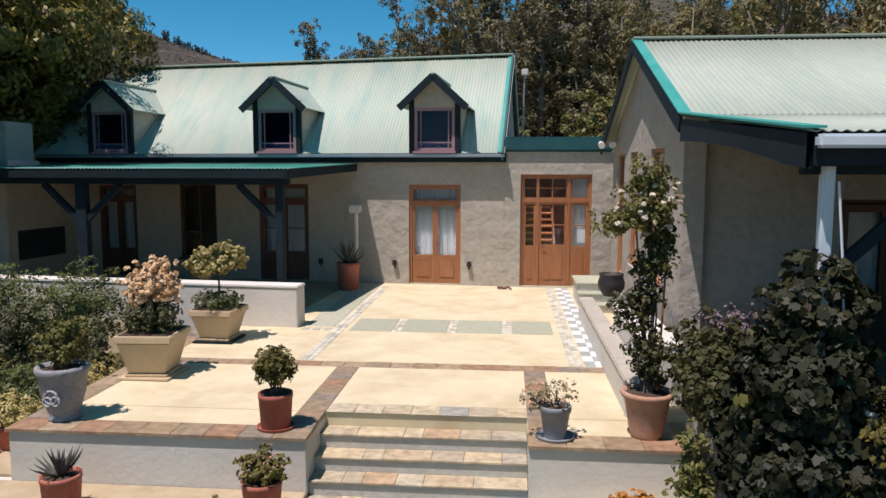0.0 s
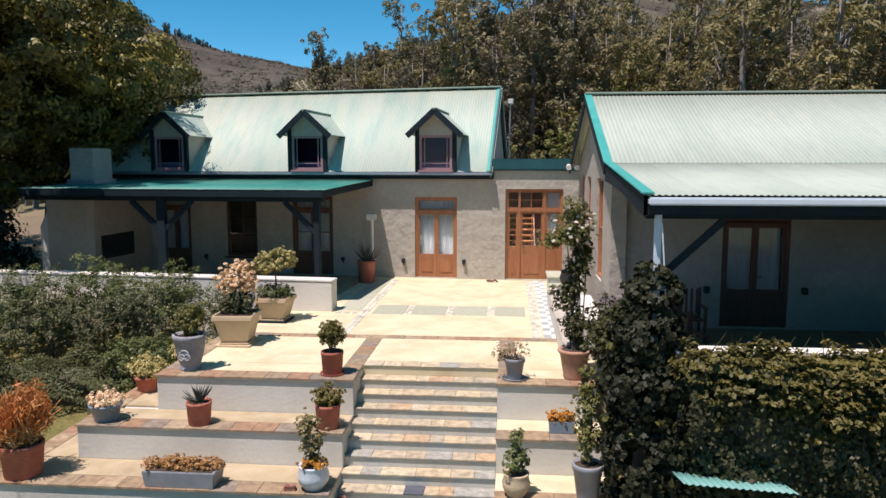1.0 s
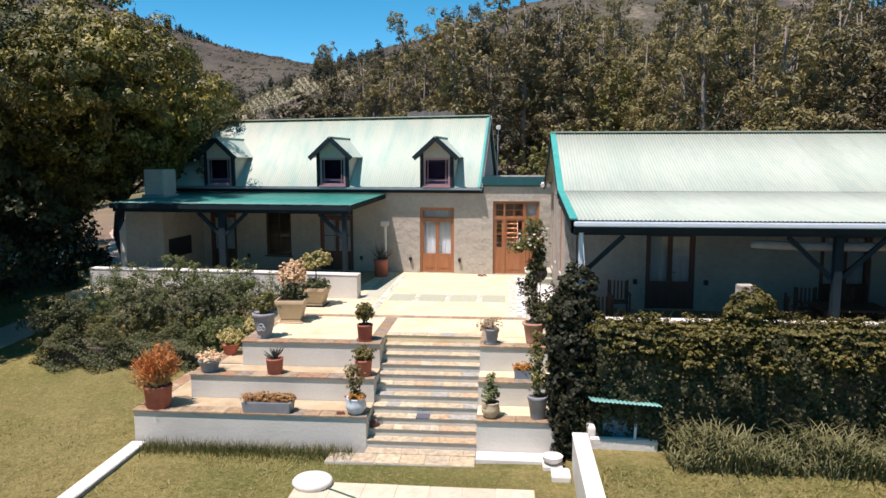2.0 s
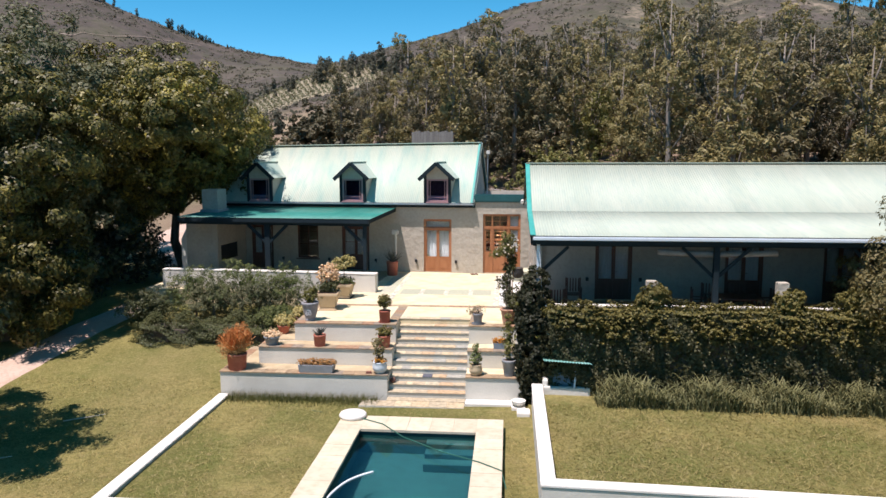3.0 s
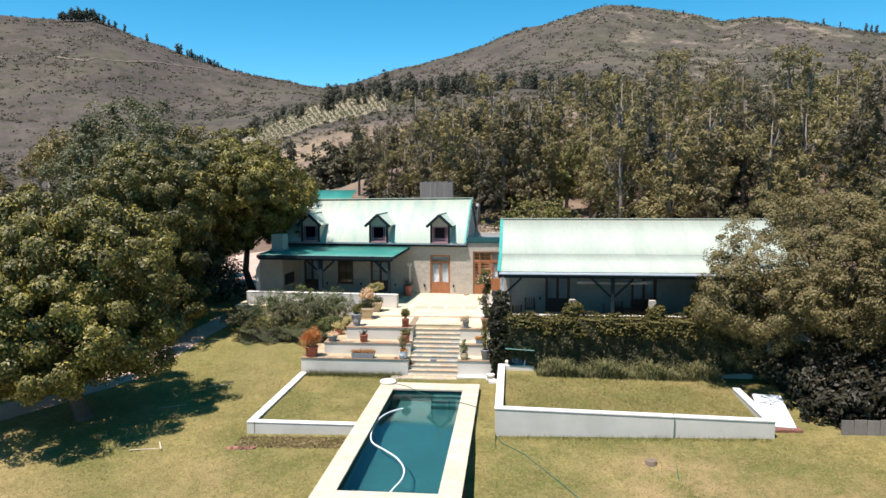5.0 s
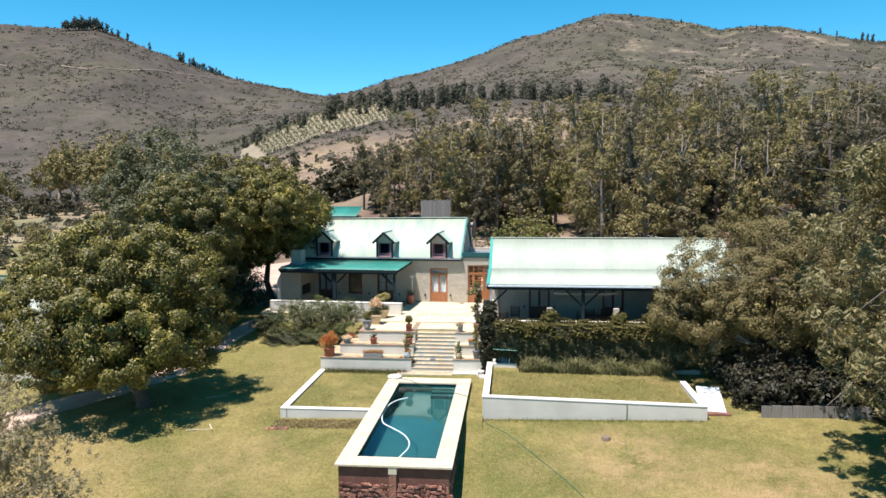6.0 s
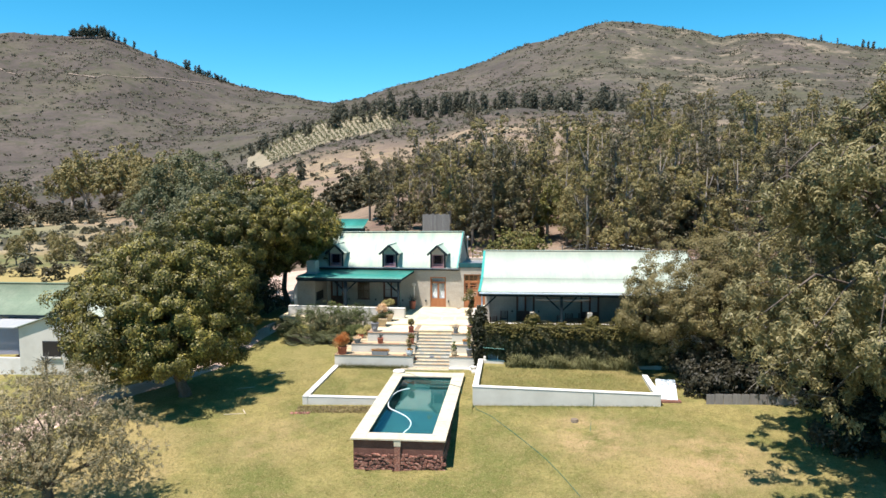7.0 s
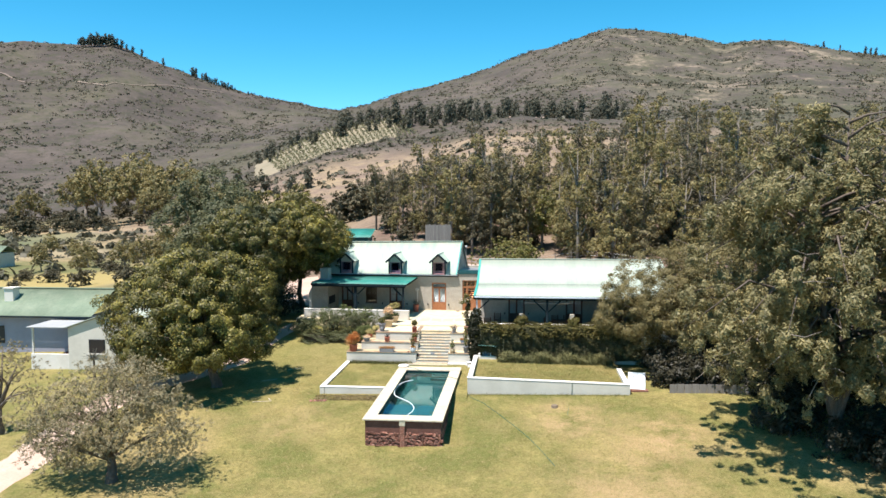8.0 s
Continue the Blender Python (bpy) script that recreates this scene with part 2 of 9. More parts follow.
L_VINE = foliage("dusty_vine_leaves", [(0.1015, 0.1044, 0.0493), (0.1668, 0.1595, 0.0798), (0.232, 0.2102, 0.116)])
L_CONI = foliage("casuarina_needles", [(0.0828, 0.0782, 0.0414), (0.2185, 0.1955, 0.0897), (0.437, 0.3507, 0.1495)])
L_GUM = foliage("gum_leaves", [(0.084, 0.0784, 0.0358), (0.2184, 0.1848, 0.0717), (0.4144, 0.3192, 0.1176)])
L_WOOD = foliage("thin_brownish_gum_leaves", [(0.069, 0.0621, 0.0368), (0.161, 0.138, 0.0667), (0.299, 0.2415, 0.1035)])
L_GUMD = foliage("dark_gum_leaves", [(0.056, 0.0515, 0.0336), (0.1176, 0.1053, 0.0594), (0.224, 0.1792, 0.0952)])
# Near-black greens put the shade under the trees into the leaf colour
L_UNDER = foliage("shade_darkened_leaves", [(0.014, 0.0143, 0.0084), (0.035, 0.0326, 0.0182), (0.07, 0.0612, 0.0315)], 0.1)
L_LIME = foliage("lime_green_leaves", [(0.0928, 0.098, 0.024), (0.1624, 0.1568, 0.042), (0.2552, 0.2156, 0.06)])
L_GREY = foliage("grey_green_feathery_leaves", [(0.14, 0.122, 0.07), (0.26, 0.222, 0.125), (0.40, 0.335, 0.19)])
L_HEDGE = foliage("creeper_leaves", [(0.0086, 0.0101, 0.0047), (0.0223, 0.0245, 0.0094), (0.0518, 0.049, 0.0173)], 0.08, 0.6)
L_HEDG2 = foliage("hedge_leaves", [(0.0282, 0.0294, 0.0129), (0.0706, 0.0682, 0.0282), (0.1588, 0.1388, 0.0506)])
L_SEDUM = foliage("orange_brown_sedum", [(0.24, 0.10, 0.03), (0.42, 0.21, 0.07), (0.55, 0.33, 0.13)])
L_HEDGS = foliage("trailing_creeper_leaves", [(0.0375, 0.0413, 0.0187), (0.0938, 0.0938, 0.0425), (0.1875, 0.1688, 0.075)])
L_HEDGT = foliage("yellowing_creeper_leaves", [(0.0585, 0.0575, 0.0168), (0.1461, 0.1264, 0.0346), (0.2923, 0.2183, 0.0587)])
L_LAV = foliage("dusky_hedge_leaves", [(0.0442, 0.0516, 0.021), (0.0911, 0.1, 0.0399), (0.1518, 0.1594, 0.0609)])
L_SHRUB = foliage("shrub_leaves", [(0.0483, 0.0655, 0.0218), (0.115, 0.1414, 0.0437), (0.23, 0.2357, 0.0782)])
L_YELL = foliage("golden_leaves", [(0.26, 0.24, 0.07), (0.5, 0.42, 0.16), (0.72, 0.6, 0.33)])
L_PEACH = foliage("peach_blossom", [(0.6, 0.38, 0.18), (0.8, 0.58, 0.35), (0.88, 0.74, 0.52)])
L_STRAW = foliage("orange_tan_stems", [(0.40, 0.20, 0.07), (0.56, 0.33, 0.13), (0.66, 0.45, 0.22)])
L_FIRE = foliage("orange_red_succulent", [(0.42, 0.1, 0.03), (0.62, 0.24, 0.07), (0.68, 0.38, 0.14)])
L_ORNG = foliage("orange_flowers", [(0.45, 0.16, 0.02), (0.62, 0.28, 0.04), (0.5, 0.3, 0.08)])
L_JADE = foliage("jade_leaves", [(0.07, 0.07, 0.016), (0.17, 0.145, 0.035), (0.30, 0.21, 0.06)])
L_ALOE = foliage("grey_aloe_leaves", [(0.0696, 0.0735, 0.06), (0.116, 0.1176, 0.096), (0.1624, 0.1568, 0.132)])
L_ROSE = foliage("red_and_cream_petals", [(0.4, 0.05, 0.04), (0.6, 0.4, 0.25), (0.7, 0.6, 0.4)])
L_GRASS = foliage("grass_blades", [(0.168, 0.1568, 0.0448), (0.2688, 0.2296, 0.0762), (0.4032, 0.3136, 0.1344)])
L_STRAP = foliage("strap_leaves", [(0.066, 0.0744, 0.0312), (0.162, 0.162, 0.0672), (0.336, 0.3, 0.1296)])
L_SCRUB = foliage("fynbos_scrub", [(0.058, 0.055, 0.035), (0.088, 0.082, 0.05), (0.13, 0.115, 0.07)])


def ground_material():
    """Lawn near the house, dry veld and heath away from it, all from the place on the ground."""
    m = bpy.data.materials.new("lawn_and_veld")
    m.use_nodes = True
    nt = m.node_tree
    N, L = nt.nodes, nt.links
    b = N["Principled BSDF"]
    b.inputs["Roughness"].default_value, b.inputs["Specular IOR Level"].default_value = 0.95, 0.15
    pos = N.new("ShaderNodeNewGeometry").outputs["Position"]

    def noise_(sc, det=4, ro=0.6):
        n = N.new("ShaderNodeTexNoise")
        n.inputs["Scale"].default_value, n.inputs["Detail"].default_value, n.inputs["Roughness"].default_value = sc, det, ro
        L.new(pos, n.inputs["Vector"])
        return n.outputs["Fac"]

    def rng(v, lo, hi, a=0.0, c=1.0):
        r = N.new("ShaderNodeMapRange")
        r.inputs["From Min"].default_value, r.inputs["From Max"].default_value = lo, hi
        r.inputs["To Min"].default_value, r.inputs["To Max"].default_value = a, c
        L.new(v, r.inputs["Value"])
        return r.outputs[0]

    def mix(f, a, c):
        x = N.new("ShaderNodeMix")
        x.data_type = 'RGBA'
        L.new(f, x.inputs[0])
        for k, v in ((6, a), (7, c)):
            if isinstance(v, tuple):
                x.inputs[k].default_value = (*v, 1)
            else:
                L.new(v, x.inputs[k])
        return x.outputs[2]

    lawn = mix(rng(noise_(0.26, 7, 0.72), 0.42, 0.58), (0.14, 0.15, 0.041), (0.315, 0.26, 0.095))
    lawn = mix(rng(noise_(1.1, 5, 0.7), 0.42, 0.64, 0, 0.55), lawn, (0.145, 0.118, 0.040))
    lawn = mix(rng(noise_(0.09, 3), 0.53, 0.66, 0, 0.8), lawn, (0.41, 0.30, 0.14))
    lawn = mix(rng(noise_(5.0, 6, 0.75), 0.45, 0.66, 0, 0.6), lawn, (0.095, 0.09, 0.024))
    lawn = mix(rng(noise_(2.2, 8, 0.85), 0.54, 0.66, 0, 0.6), lawn, (0.37, 0.285, 0.135))
    for cx, cy, rad, amt in ((10.8, -23.3, 3.4, 0.85), (16.0, -25.4, 3.6, 0.85), (13.5, -29.5, 4.5, 0.45), (-5.5, -24.0, 3.5, 0.4), (13.0, -33.0, 6.0, 0.45), (-2.0, -37.0, 6.0, 0.35)):
        dn = N.new("ShaderNodeVectorMath")
        dn.operation = 'DISTANCE'
        dn.inputs[1].default_value = (cx, cy, -2.7)
        L.new(pos, dn.inputs[0])
        am = N.new("ShaderNodeMath")
        am.operation = 'MULTIPLY'
        L.new(rng(dn.outputs["Value"], rad, rad * 0.25, 0, amt), am.inputs[0])
        L.new(rng(noise_(0.7, 5, 0.75), 0.36, 0.60), am.inputs[1])
        lawn = mix(am.outputs[0], lawn, (0.45, 0.30, 0.165))
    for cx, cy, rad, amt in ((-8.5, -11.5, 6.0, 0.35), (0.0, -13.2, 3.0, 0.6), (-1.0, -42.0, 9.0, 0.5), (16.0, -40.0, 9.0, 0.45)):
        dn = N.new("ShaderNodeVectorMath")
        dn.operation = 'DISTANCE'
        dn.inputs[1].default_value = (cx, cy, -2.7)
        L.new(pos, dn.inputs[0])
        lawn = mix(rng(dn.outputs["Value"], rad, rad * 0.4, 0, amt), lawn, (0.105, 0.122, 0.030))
    lawn = mix(rng(noise_(11.0, 6, 0.8), 0.50, 0.64, 0, 0.6), lawn, (0.36, 0.30, 0.125))
    lawn = mix(rng(noise_(17.0, 5, 0.8), 0.52, 0.64, 0, 0.65), lawn, (0.075, 0.085, 0.02))
    veld = mix(rng(noise_(0.05, 6, 0.7), 0.42, 0.62), (0.15, 0.10, 0.075), (0.225, 0.165, 0.115))
    veld = mix(rng(noise_(0.5, 5, 0.7), 0.5, 0.68, 0, 0.8), veld, (0.08, 0.072, 0.045))
    heath = mix(rng(noise_(0.012, 6, 0.65), 0.40, 0.65), (0.066, 0.055, 0.047), (0.118, 0.096, 0.08))
    heath = mix(rng(noise_(0.06, 6, 0.75), 0.50, 0.62, 0, 0.85), heath, (0.05, 0.052, 0.03))
    heath = mix(rng(noise_(0.11, 7, 0.8), 0.49, 0.62, 0, 0.45), heath, (0.036, 0.036, 0.022))
    heath = mix(rng(noise_(0.2, 6, 0.8), 0.55, 0.66, 0, 0.4), heath, (0.16, 0.12, 0.092))
    heath = mix(rng(noise_(0.006, 5, 0.7), 0.50, 0.66, 0, 0.6), heath, (0.072, 0.072, 0.038))
    heath = mix(rng(noise_(0.03, 7, 0.8), 0.60, 0.72, 0, 0.45), heath, (0.20, 0.155, 0.115))
    ln = N.new("ShaderNodeVectorMath")
    ln.operation = 'DISTANCE'
    ln.inputs[1].default_value = (4, -35, 0)
    L.new(pos, ln.inputs[0])
    dist = ln.outputs["Value"]
    sep = N.new("ShaderNodeSeparateXYZ")
    L.new(pos, sep.inputs[0])
    back = rng(sep.outputs["Y"], 2.0, 10.0)
    veld = mix(rng(noise_(0.13, 7, 0.8), 0.54, 0.66, 0, 0.7), veld, (0.29, 0.225, 0.15))
    valley = mix(rng(noise_(0.045, 5, 0.65), 0.42, 0.58), (0.13, 0.135, 0.055), (0.27, 0.21, 0.11))
    valley = mix(rng(noise_(0.4, 5, 0.7), 0.5, 0.68, 0, 0.7), valley, (0.085, 0.085, 0.04))
    vf = N.new("ShaderNodeMath")
    vf.operation = 'MULTIPLY'
    L.new(rng(sep.outputs["X"], -18.0, -30.0), vf.inputs[0])
    L.new(rng(sep.outputs["Y"], 95.0, 70.0), vf.inputs[1])
    for cx, cy, rad, tone in ((-128.0, 122.0, 36.0, (0.075, 0.125, 0.048)), (-150.0, 180.0, 30.0, (0.30, 0.225, 0.12)), (-112.0, 150.0, 18.0, (0.29, 0.22, 0.13)), (-62.0, 40.0, 15.0, (0.33, 0.26, 0.10)), (-92.0, 84.0, 13.0, (0.30, 0.25, 0.15))):
        dn = N.new("ShaderNodeVectorMath")
        dn.operation = 'DISTANCE'
        dn.inputs[1].default_value = (cx, cy, -2.6)
        L.new(pos, dn.inputs[0])
        valley = mix(rng(dn.outputs["Value"], rad, rad * 0.7, 0, 0.85), valley, tone)
    veld = mix(vf.outputs[0], veld, valley)
    col = mix(back, lawn, veld)
    rock = N.new("ShaderNodeMath")
    rock.operation = 'MULTIPLY'
    L.new(rng(sep.outputs["X"], 30.0, 160.0), rock.inputs[0])
    L.new(rng(noise_(0.022, 8, 0.8), 0.53, 0.62, 0, 0.85), rock.inputs[1])
    heath = mix(rock.outputs[0], heath, (0.26, 0.205, 0.15))
    east = N.new("ShaderNodeMath")
    east.operation = 'MULTIPLY'
    L.new(rng(sep.outputs["X"], 0.0, 150.0), east.inputs[0])
    L.new(rng(noise_(0.01, 6, 0.7), 0.42, 0.58, 0, 0.4), east.inputs[1])
    heath = mix(east.outputs[0], heath, (0.075, 0.078, 0.042))
    far = rng(dist, 150.0, 330.0)
    col = mix(far, col, heath)
    dn = N.new("ShaderNodeVectorMath")
    dn.operation = 'DISTANCE'
    dn.inputs[1].default_value = (-135.0, 135.0, -1.0)
    L.new(pos, dn.inputs[0])
    col = mix(rng(dn.outputs["Value"], 90.0, 66.0), col, valley)
    for cx, cy, cz, rad, amt in ((-58.0, 180.0, 22.0, 120.0, 0.85), (20.0, 215.0, 30.0, 120.0, 0.6)):
        dn = N.new("ShaderNodeVectorMath")
        dn.operation = 'DISTANCE'
        dn.inputs[1].default_value = (cx, cy, cz)
        L.new(pos, dn.inputs[0])
        dry = mix(rng(noise_(0.045, 6, 0.7), 0.42, 0.60), (0.20, 0.145, 0.108), (0.30, 0.225, 0.135))
        dry = mix(rng(noise_(0.35, 6, 0.8), 0.50, 0.64, 0, 0.6), dry, (0.115, 0.095, 0.062))
        col = mix(rng(dn.outputs["Value"], rad, rad * 0.55, 0, amt), col, dry)
    L.new(col, b.inputs["Base Color"])
    bp = N.new("ShaderNodeBump")
    bp.inputs["Strength"].default_value, bp.inputs["Distance"].default_value = 0.9, 0.08
    L.new(noise_(14.0, 5, 0.8), bp.inputs["Height"])
    L.new(bp.outputs[0], b.inputs["Normal"])
    return m


M_GROUND = ground_material()

# ---- building blocks ----
def box(bm, x0, x1, y0, y1, z0, z1):
    vs = [bm.verts.new((x, y, z)) for z in (z0, z1) for y in (y0, y1) for x in (x0, x1)]
    for f in ((0, 2, 3, 1), (4, 5, 7, 6), (0, 1, 5, 4), (2, 6, 7, 3), (0, 4, 6, 2), (1, 3, 7, 5)):
        bm.faces.new([vs[i] for i in f])
    return bm


def bar(bm, a, b, w, h=None, up=(0, 0, 1)):
    """A straight bar of section w by h from a to b."""
    a, b, h = Vector(a), Vector(b), h or w
    d = (b - a).normalized()
    u = Vector(up) if abs(d.dot(Vector(up))) < 0.95 else Vector((0, 1, 0))
    s = d.cross(u).normalized()
    t = s.cross(d)
    r = [[bm.verts.new(p + s * i * w / 2 + t * j * h / 2) for i, j in ((-1, -1), (1, -1), (1, 1), (-1, 1))] for p in (a, b)]
    for k in range(4):
        bm.faces.new((r[0][k], r[0][(k + 1) % 4], r[1][(k + 1) % 4], r[1][k]))
    bm.faces.new(r[0][::-1]), bm.faces.new(r[1])
    return bm


def tube(bm, pts, radii, seg=8):
    """A round limb through points, with a radius at each."""
    rings = []
    for k, p in enumerate(pts):
        p = Vector(p)
        d = (Vector(pts[min(k + 1, len(pts) - 1)]) - Vector(pts[max(k - 1, 0)])).normalized()
        u = Vector((1, 0, 0)) if abs(d.z) > 0.7 else Vector((0, 0, 1))
        s = d.cross(u).normalized()
        t = s.cross(d)
        rings.append([bm.verts.new(p + (s * math.cos(2 * math.pi * j / seg) + t * math.sin(2 * math.pi * j / seg)) * radii[k]) for j in range(seg)])
    for a, b in zip(rings, rings[1:]):
        for j in range(seg):
            bm.faces.new((a[j], a[(j + 1) % seg], b[(j + 1) % seg], b[j]))
    bm.faces.new(rings[0][::-1]), bm.faces.new(rings[-1])
    return bm


def lathe(bm, prof, seg=24, ctr=(0, 0)):
    """A turned shape from (radius, height) steps; closed at both ends."""
    rings = [[bm.verts.new((ctr[0] + r * math.cos(2 * math.pi * j / seg), ctr[1] + r * math.sin(2 * math.pi * j / seg), z)) for j in range(seg)] for r, z in prof]
    for a, b in zip(rings, rings[1:]):
        for j in range(seg):
            bm.faces.new((a[j], a[(j + 1) % seg], b[(j + 1) % seg], b[j]))
    bm.faces.new(rings[0][::-1]), bm.faces.new(rings[-1])
    return bm


def part(name, bm, material, parent=None, label="", bevel=0.0, smooth=False):
    """Links a bmesh as one mesh object under a thing or a part."""
    if bevel:
        bmesh.ops.bevel(bm, geom=bm.edges[:], offset=bevel, segments=2, affect='EDGES', clamp_overlap=True)
    me = bpy.data.meshes.new(name)
    bm.normal_update()
    bm.to_mesh(me)
    bm.free()
    me.materials.append(material)
    if smooth:
        me.polygons.foreach_set("use_smooth", [True] * len(me.polygons))
    ob = new(name, me)
    if parent:
        ob.parent = parent
    if label:
        ob["label"] = label
    return ob


def raw(name, verts, faces, material, parent=None, label="", smooth=False):
    me = bpy.data.meshes.new(name)
    me.from_pydata(verts, [], faces)
    me.materials.append(material)
    if smooth:
        me.polygons.foreach_set("use_smooth", [True] * len(me.polygons))
    ob = new(name, me)
    if parent:
        ob.parent = parent
    if label:
        ob["label"] = label
    return ob


def bx(name, dims, material, parent=None, label="", bevel=0.008):
    return part(name, box(bmesh.new(), *dims), material, parent, label, bevel)


def thing(name, label, category, at=(0, 0, 0), group="", kind="", turn=0):
    ob = new(name)
    ob.matrix_basis = pose(*at, 0, 0, turn)
    ob.empty_display_size = 0.2
    return tagged(ob, label, category, group, kind)


def smooth01(a, b, v):
    t = np.clip((v - a) / (b - a), 0, 1)
    return t * t * (3 - 2 * t)


# ---- the ground, one sheet to the horizon ----
AZ_MID = ([-180, -60, -37, -25, -20, -15, -10, 0, 10, 24, 40, 60, 180], [-1, -1, -0.8, 0.5, 2.7, 4.9, 5.9, 6.1, 5.6, 5.5, 5.4, 1, -1])
AZ_FAR = ([-180, -90, -60, -37, -33, -30, -26, -20.7, -14, -12, -9.7, -4, 0, 3.2, 6.5, 9.7, 12.9, 14.6, 16.7, 19, 24.5, 32, 60, 90, 180],
          [1, 3, 8, 10.0, 10.4, 10.7, 9.2, 7.4, 6.4, 6.8, 7.7, 8.9, 10.5, 11.4, 12.2, 11.7, 11.0, 10.4, 10.6, 10.4, 9.0, 7.9, 5, 3, 1])
HUB = (7.0, -60.0, 10.0)
CREST = 464.0
FARK = CREST / 290.0


def ground_z(x, y):
    x, y = np.asarray(x, float), np.asarray(y, float)
    front = np.interp(y, [-200, -65, -45, -31, -26, -20, -13, -5, 3, 400], [-14, -6.6, -4.9, -3.65, -3.05, -2.24, -1.92, -0.6, -0.25, -0.25])
    tilt = 0.02 * np.clip(x, -30, 20) * smooth01(-5, -18, y)
    rise = smooth01(-45, -2, x) * (0.0 + np.interp(y, [-1000, 5, 14, 60, 140], [0, 0, 1.3, 10.0, 17.0]))
    dip = -0.15 * smooth01(-12, -22, x) * smooth01(-20, -8, y) - 2.4 * smooth01(-30, -60, x)
    local = front + tilt + rise + dip
    dx, dy = x - HUB[0], y - HUB[1]
    r = np.hypot(dx, dy)
    az = np.degrees(np.arctan2(dx, dy))
    mid = HUB[2] + CREST * np.tan(np.radians(np.interp(az, *AZ_MID)))
    far = HUB[2] + 1150 * np.tan(np.radians(np.interp(az, *AZ_FAR)))
    s = np.clip((r - CREST) / (1150 - CREST), 0, 1)
    hills = np.where(r < CREST, mid, mid + (far - mid) * (0.22 * s + 0.78 * s ** 1.7))
    hills = np.where(r > 1150, far * (1 - 0.5 * smooth01(1150, 3000, r)), hills)
    w = np.clip((r - 115) / (CREST - 115), 0, 1) ** 1.5 * smooth01(120, 60, np.abs(az))
    return local * (1 - w) + hills * w


def hill_bump(x, y):
    """The uneven relief of the hills, away from the gardens."""
    d = math.hypot(x - 7, y + 60)
    if d <= 150:
        return 0.0
    az = math.degrees(math.atan2(x - 7, y + 60))
    calm = max(0.0, 1 - abs(az + 15) / 10) * max(0.0, 1 - abs(d - 405) / 130)
    return (1 - min(1.0, 1.8 * calm) * 0.93) * min(1, (d - 150) / 300) * (noise.fractal(Vector((x / 130, y / 130, 0)), 0.9, 2.1, 5) * 6.5)


def build_ground():
    angs = np.concatenate([np.arange(-48, 48, 0.32), np.arange(48, 312, 3.0)])
    radii = [0.6]
    while radii[-1] < 3600:
        radii.append(radii[-1] + (0.3 if 11 < radii[-1] < 27 else max(0.9, radii[-1] * 0.022)))
    radii = np.array(radii)
    cx, cy = 4.0, -40.0
    A, R = np.meshgrid(np.radians(angs), radii)
    X, Y = cx + R * np.sin(A), cy + R * np.cos(A)
    Z = ground_z(X, Y)
    Z = np.where((X > -0.3) & (X < 3.65) & (Y > -26.75) & (Y < -14.8), -4.3, Z)
    Z = np.where((X > -4.6) & (X < 4.5) & (Y > -12.75) & (Y < -5.0), -2.35, Z)
    verts = np.stack([X, Y, Z], -1).reshape(-1, 3)
    out = []
    for v in verts:
        n = hill_bump(v[0], v[1])
        if n == 0.0 and v[1] > 6 or n == 0.0 and abs(v[0]) > 22:
            n = 0.12 * noise.noise(Vector((v[0] / 5, v[1] / 5, 3)))
        out.append((v[0], v[1], v[2] + n))
    na, nr = len(angs), len(radii)
    faces = [(i * na + j, (i + 1) * na + j, (i + 1) * na + (j + 1) % na, i * na + (j + 1) % na) for i in range(nr - 1) for j in range(na)]
    out.append((cx, cy, float(ground_z(cx, cy))))
    faces += [(len(out) - 1, j, (j + 1) % na) for j in range(na)]
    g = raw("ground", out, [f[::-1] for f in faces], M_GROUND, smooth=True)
    tagged(g, "sloping lawn of patchy green and dry grass running to heath-covered hills", "ground", kind="structure")


build_ground()

# ---- terraces and stairs ----
STEP_N, RISER, TREAD = 11, 0.168, 0.262
ST_X0, ST_X1, ST_Y = 0.36, 2.72, -9.82


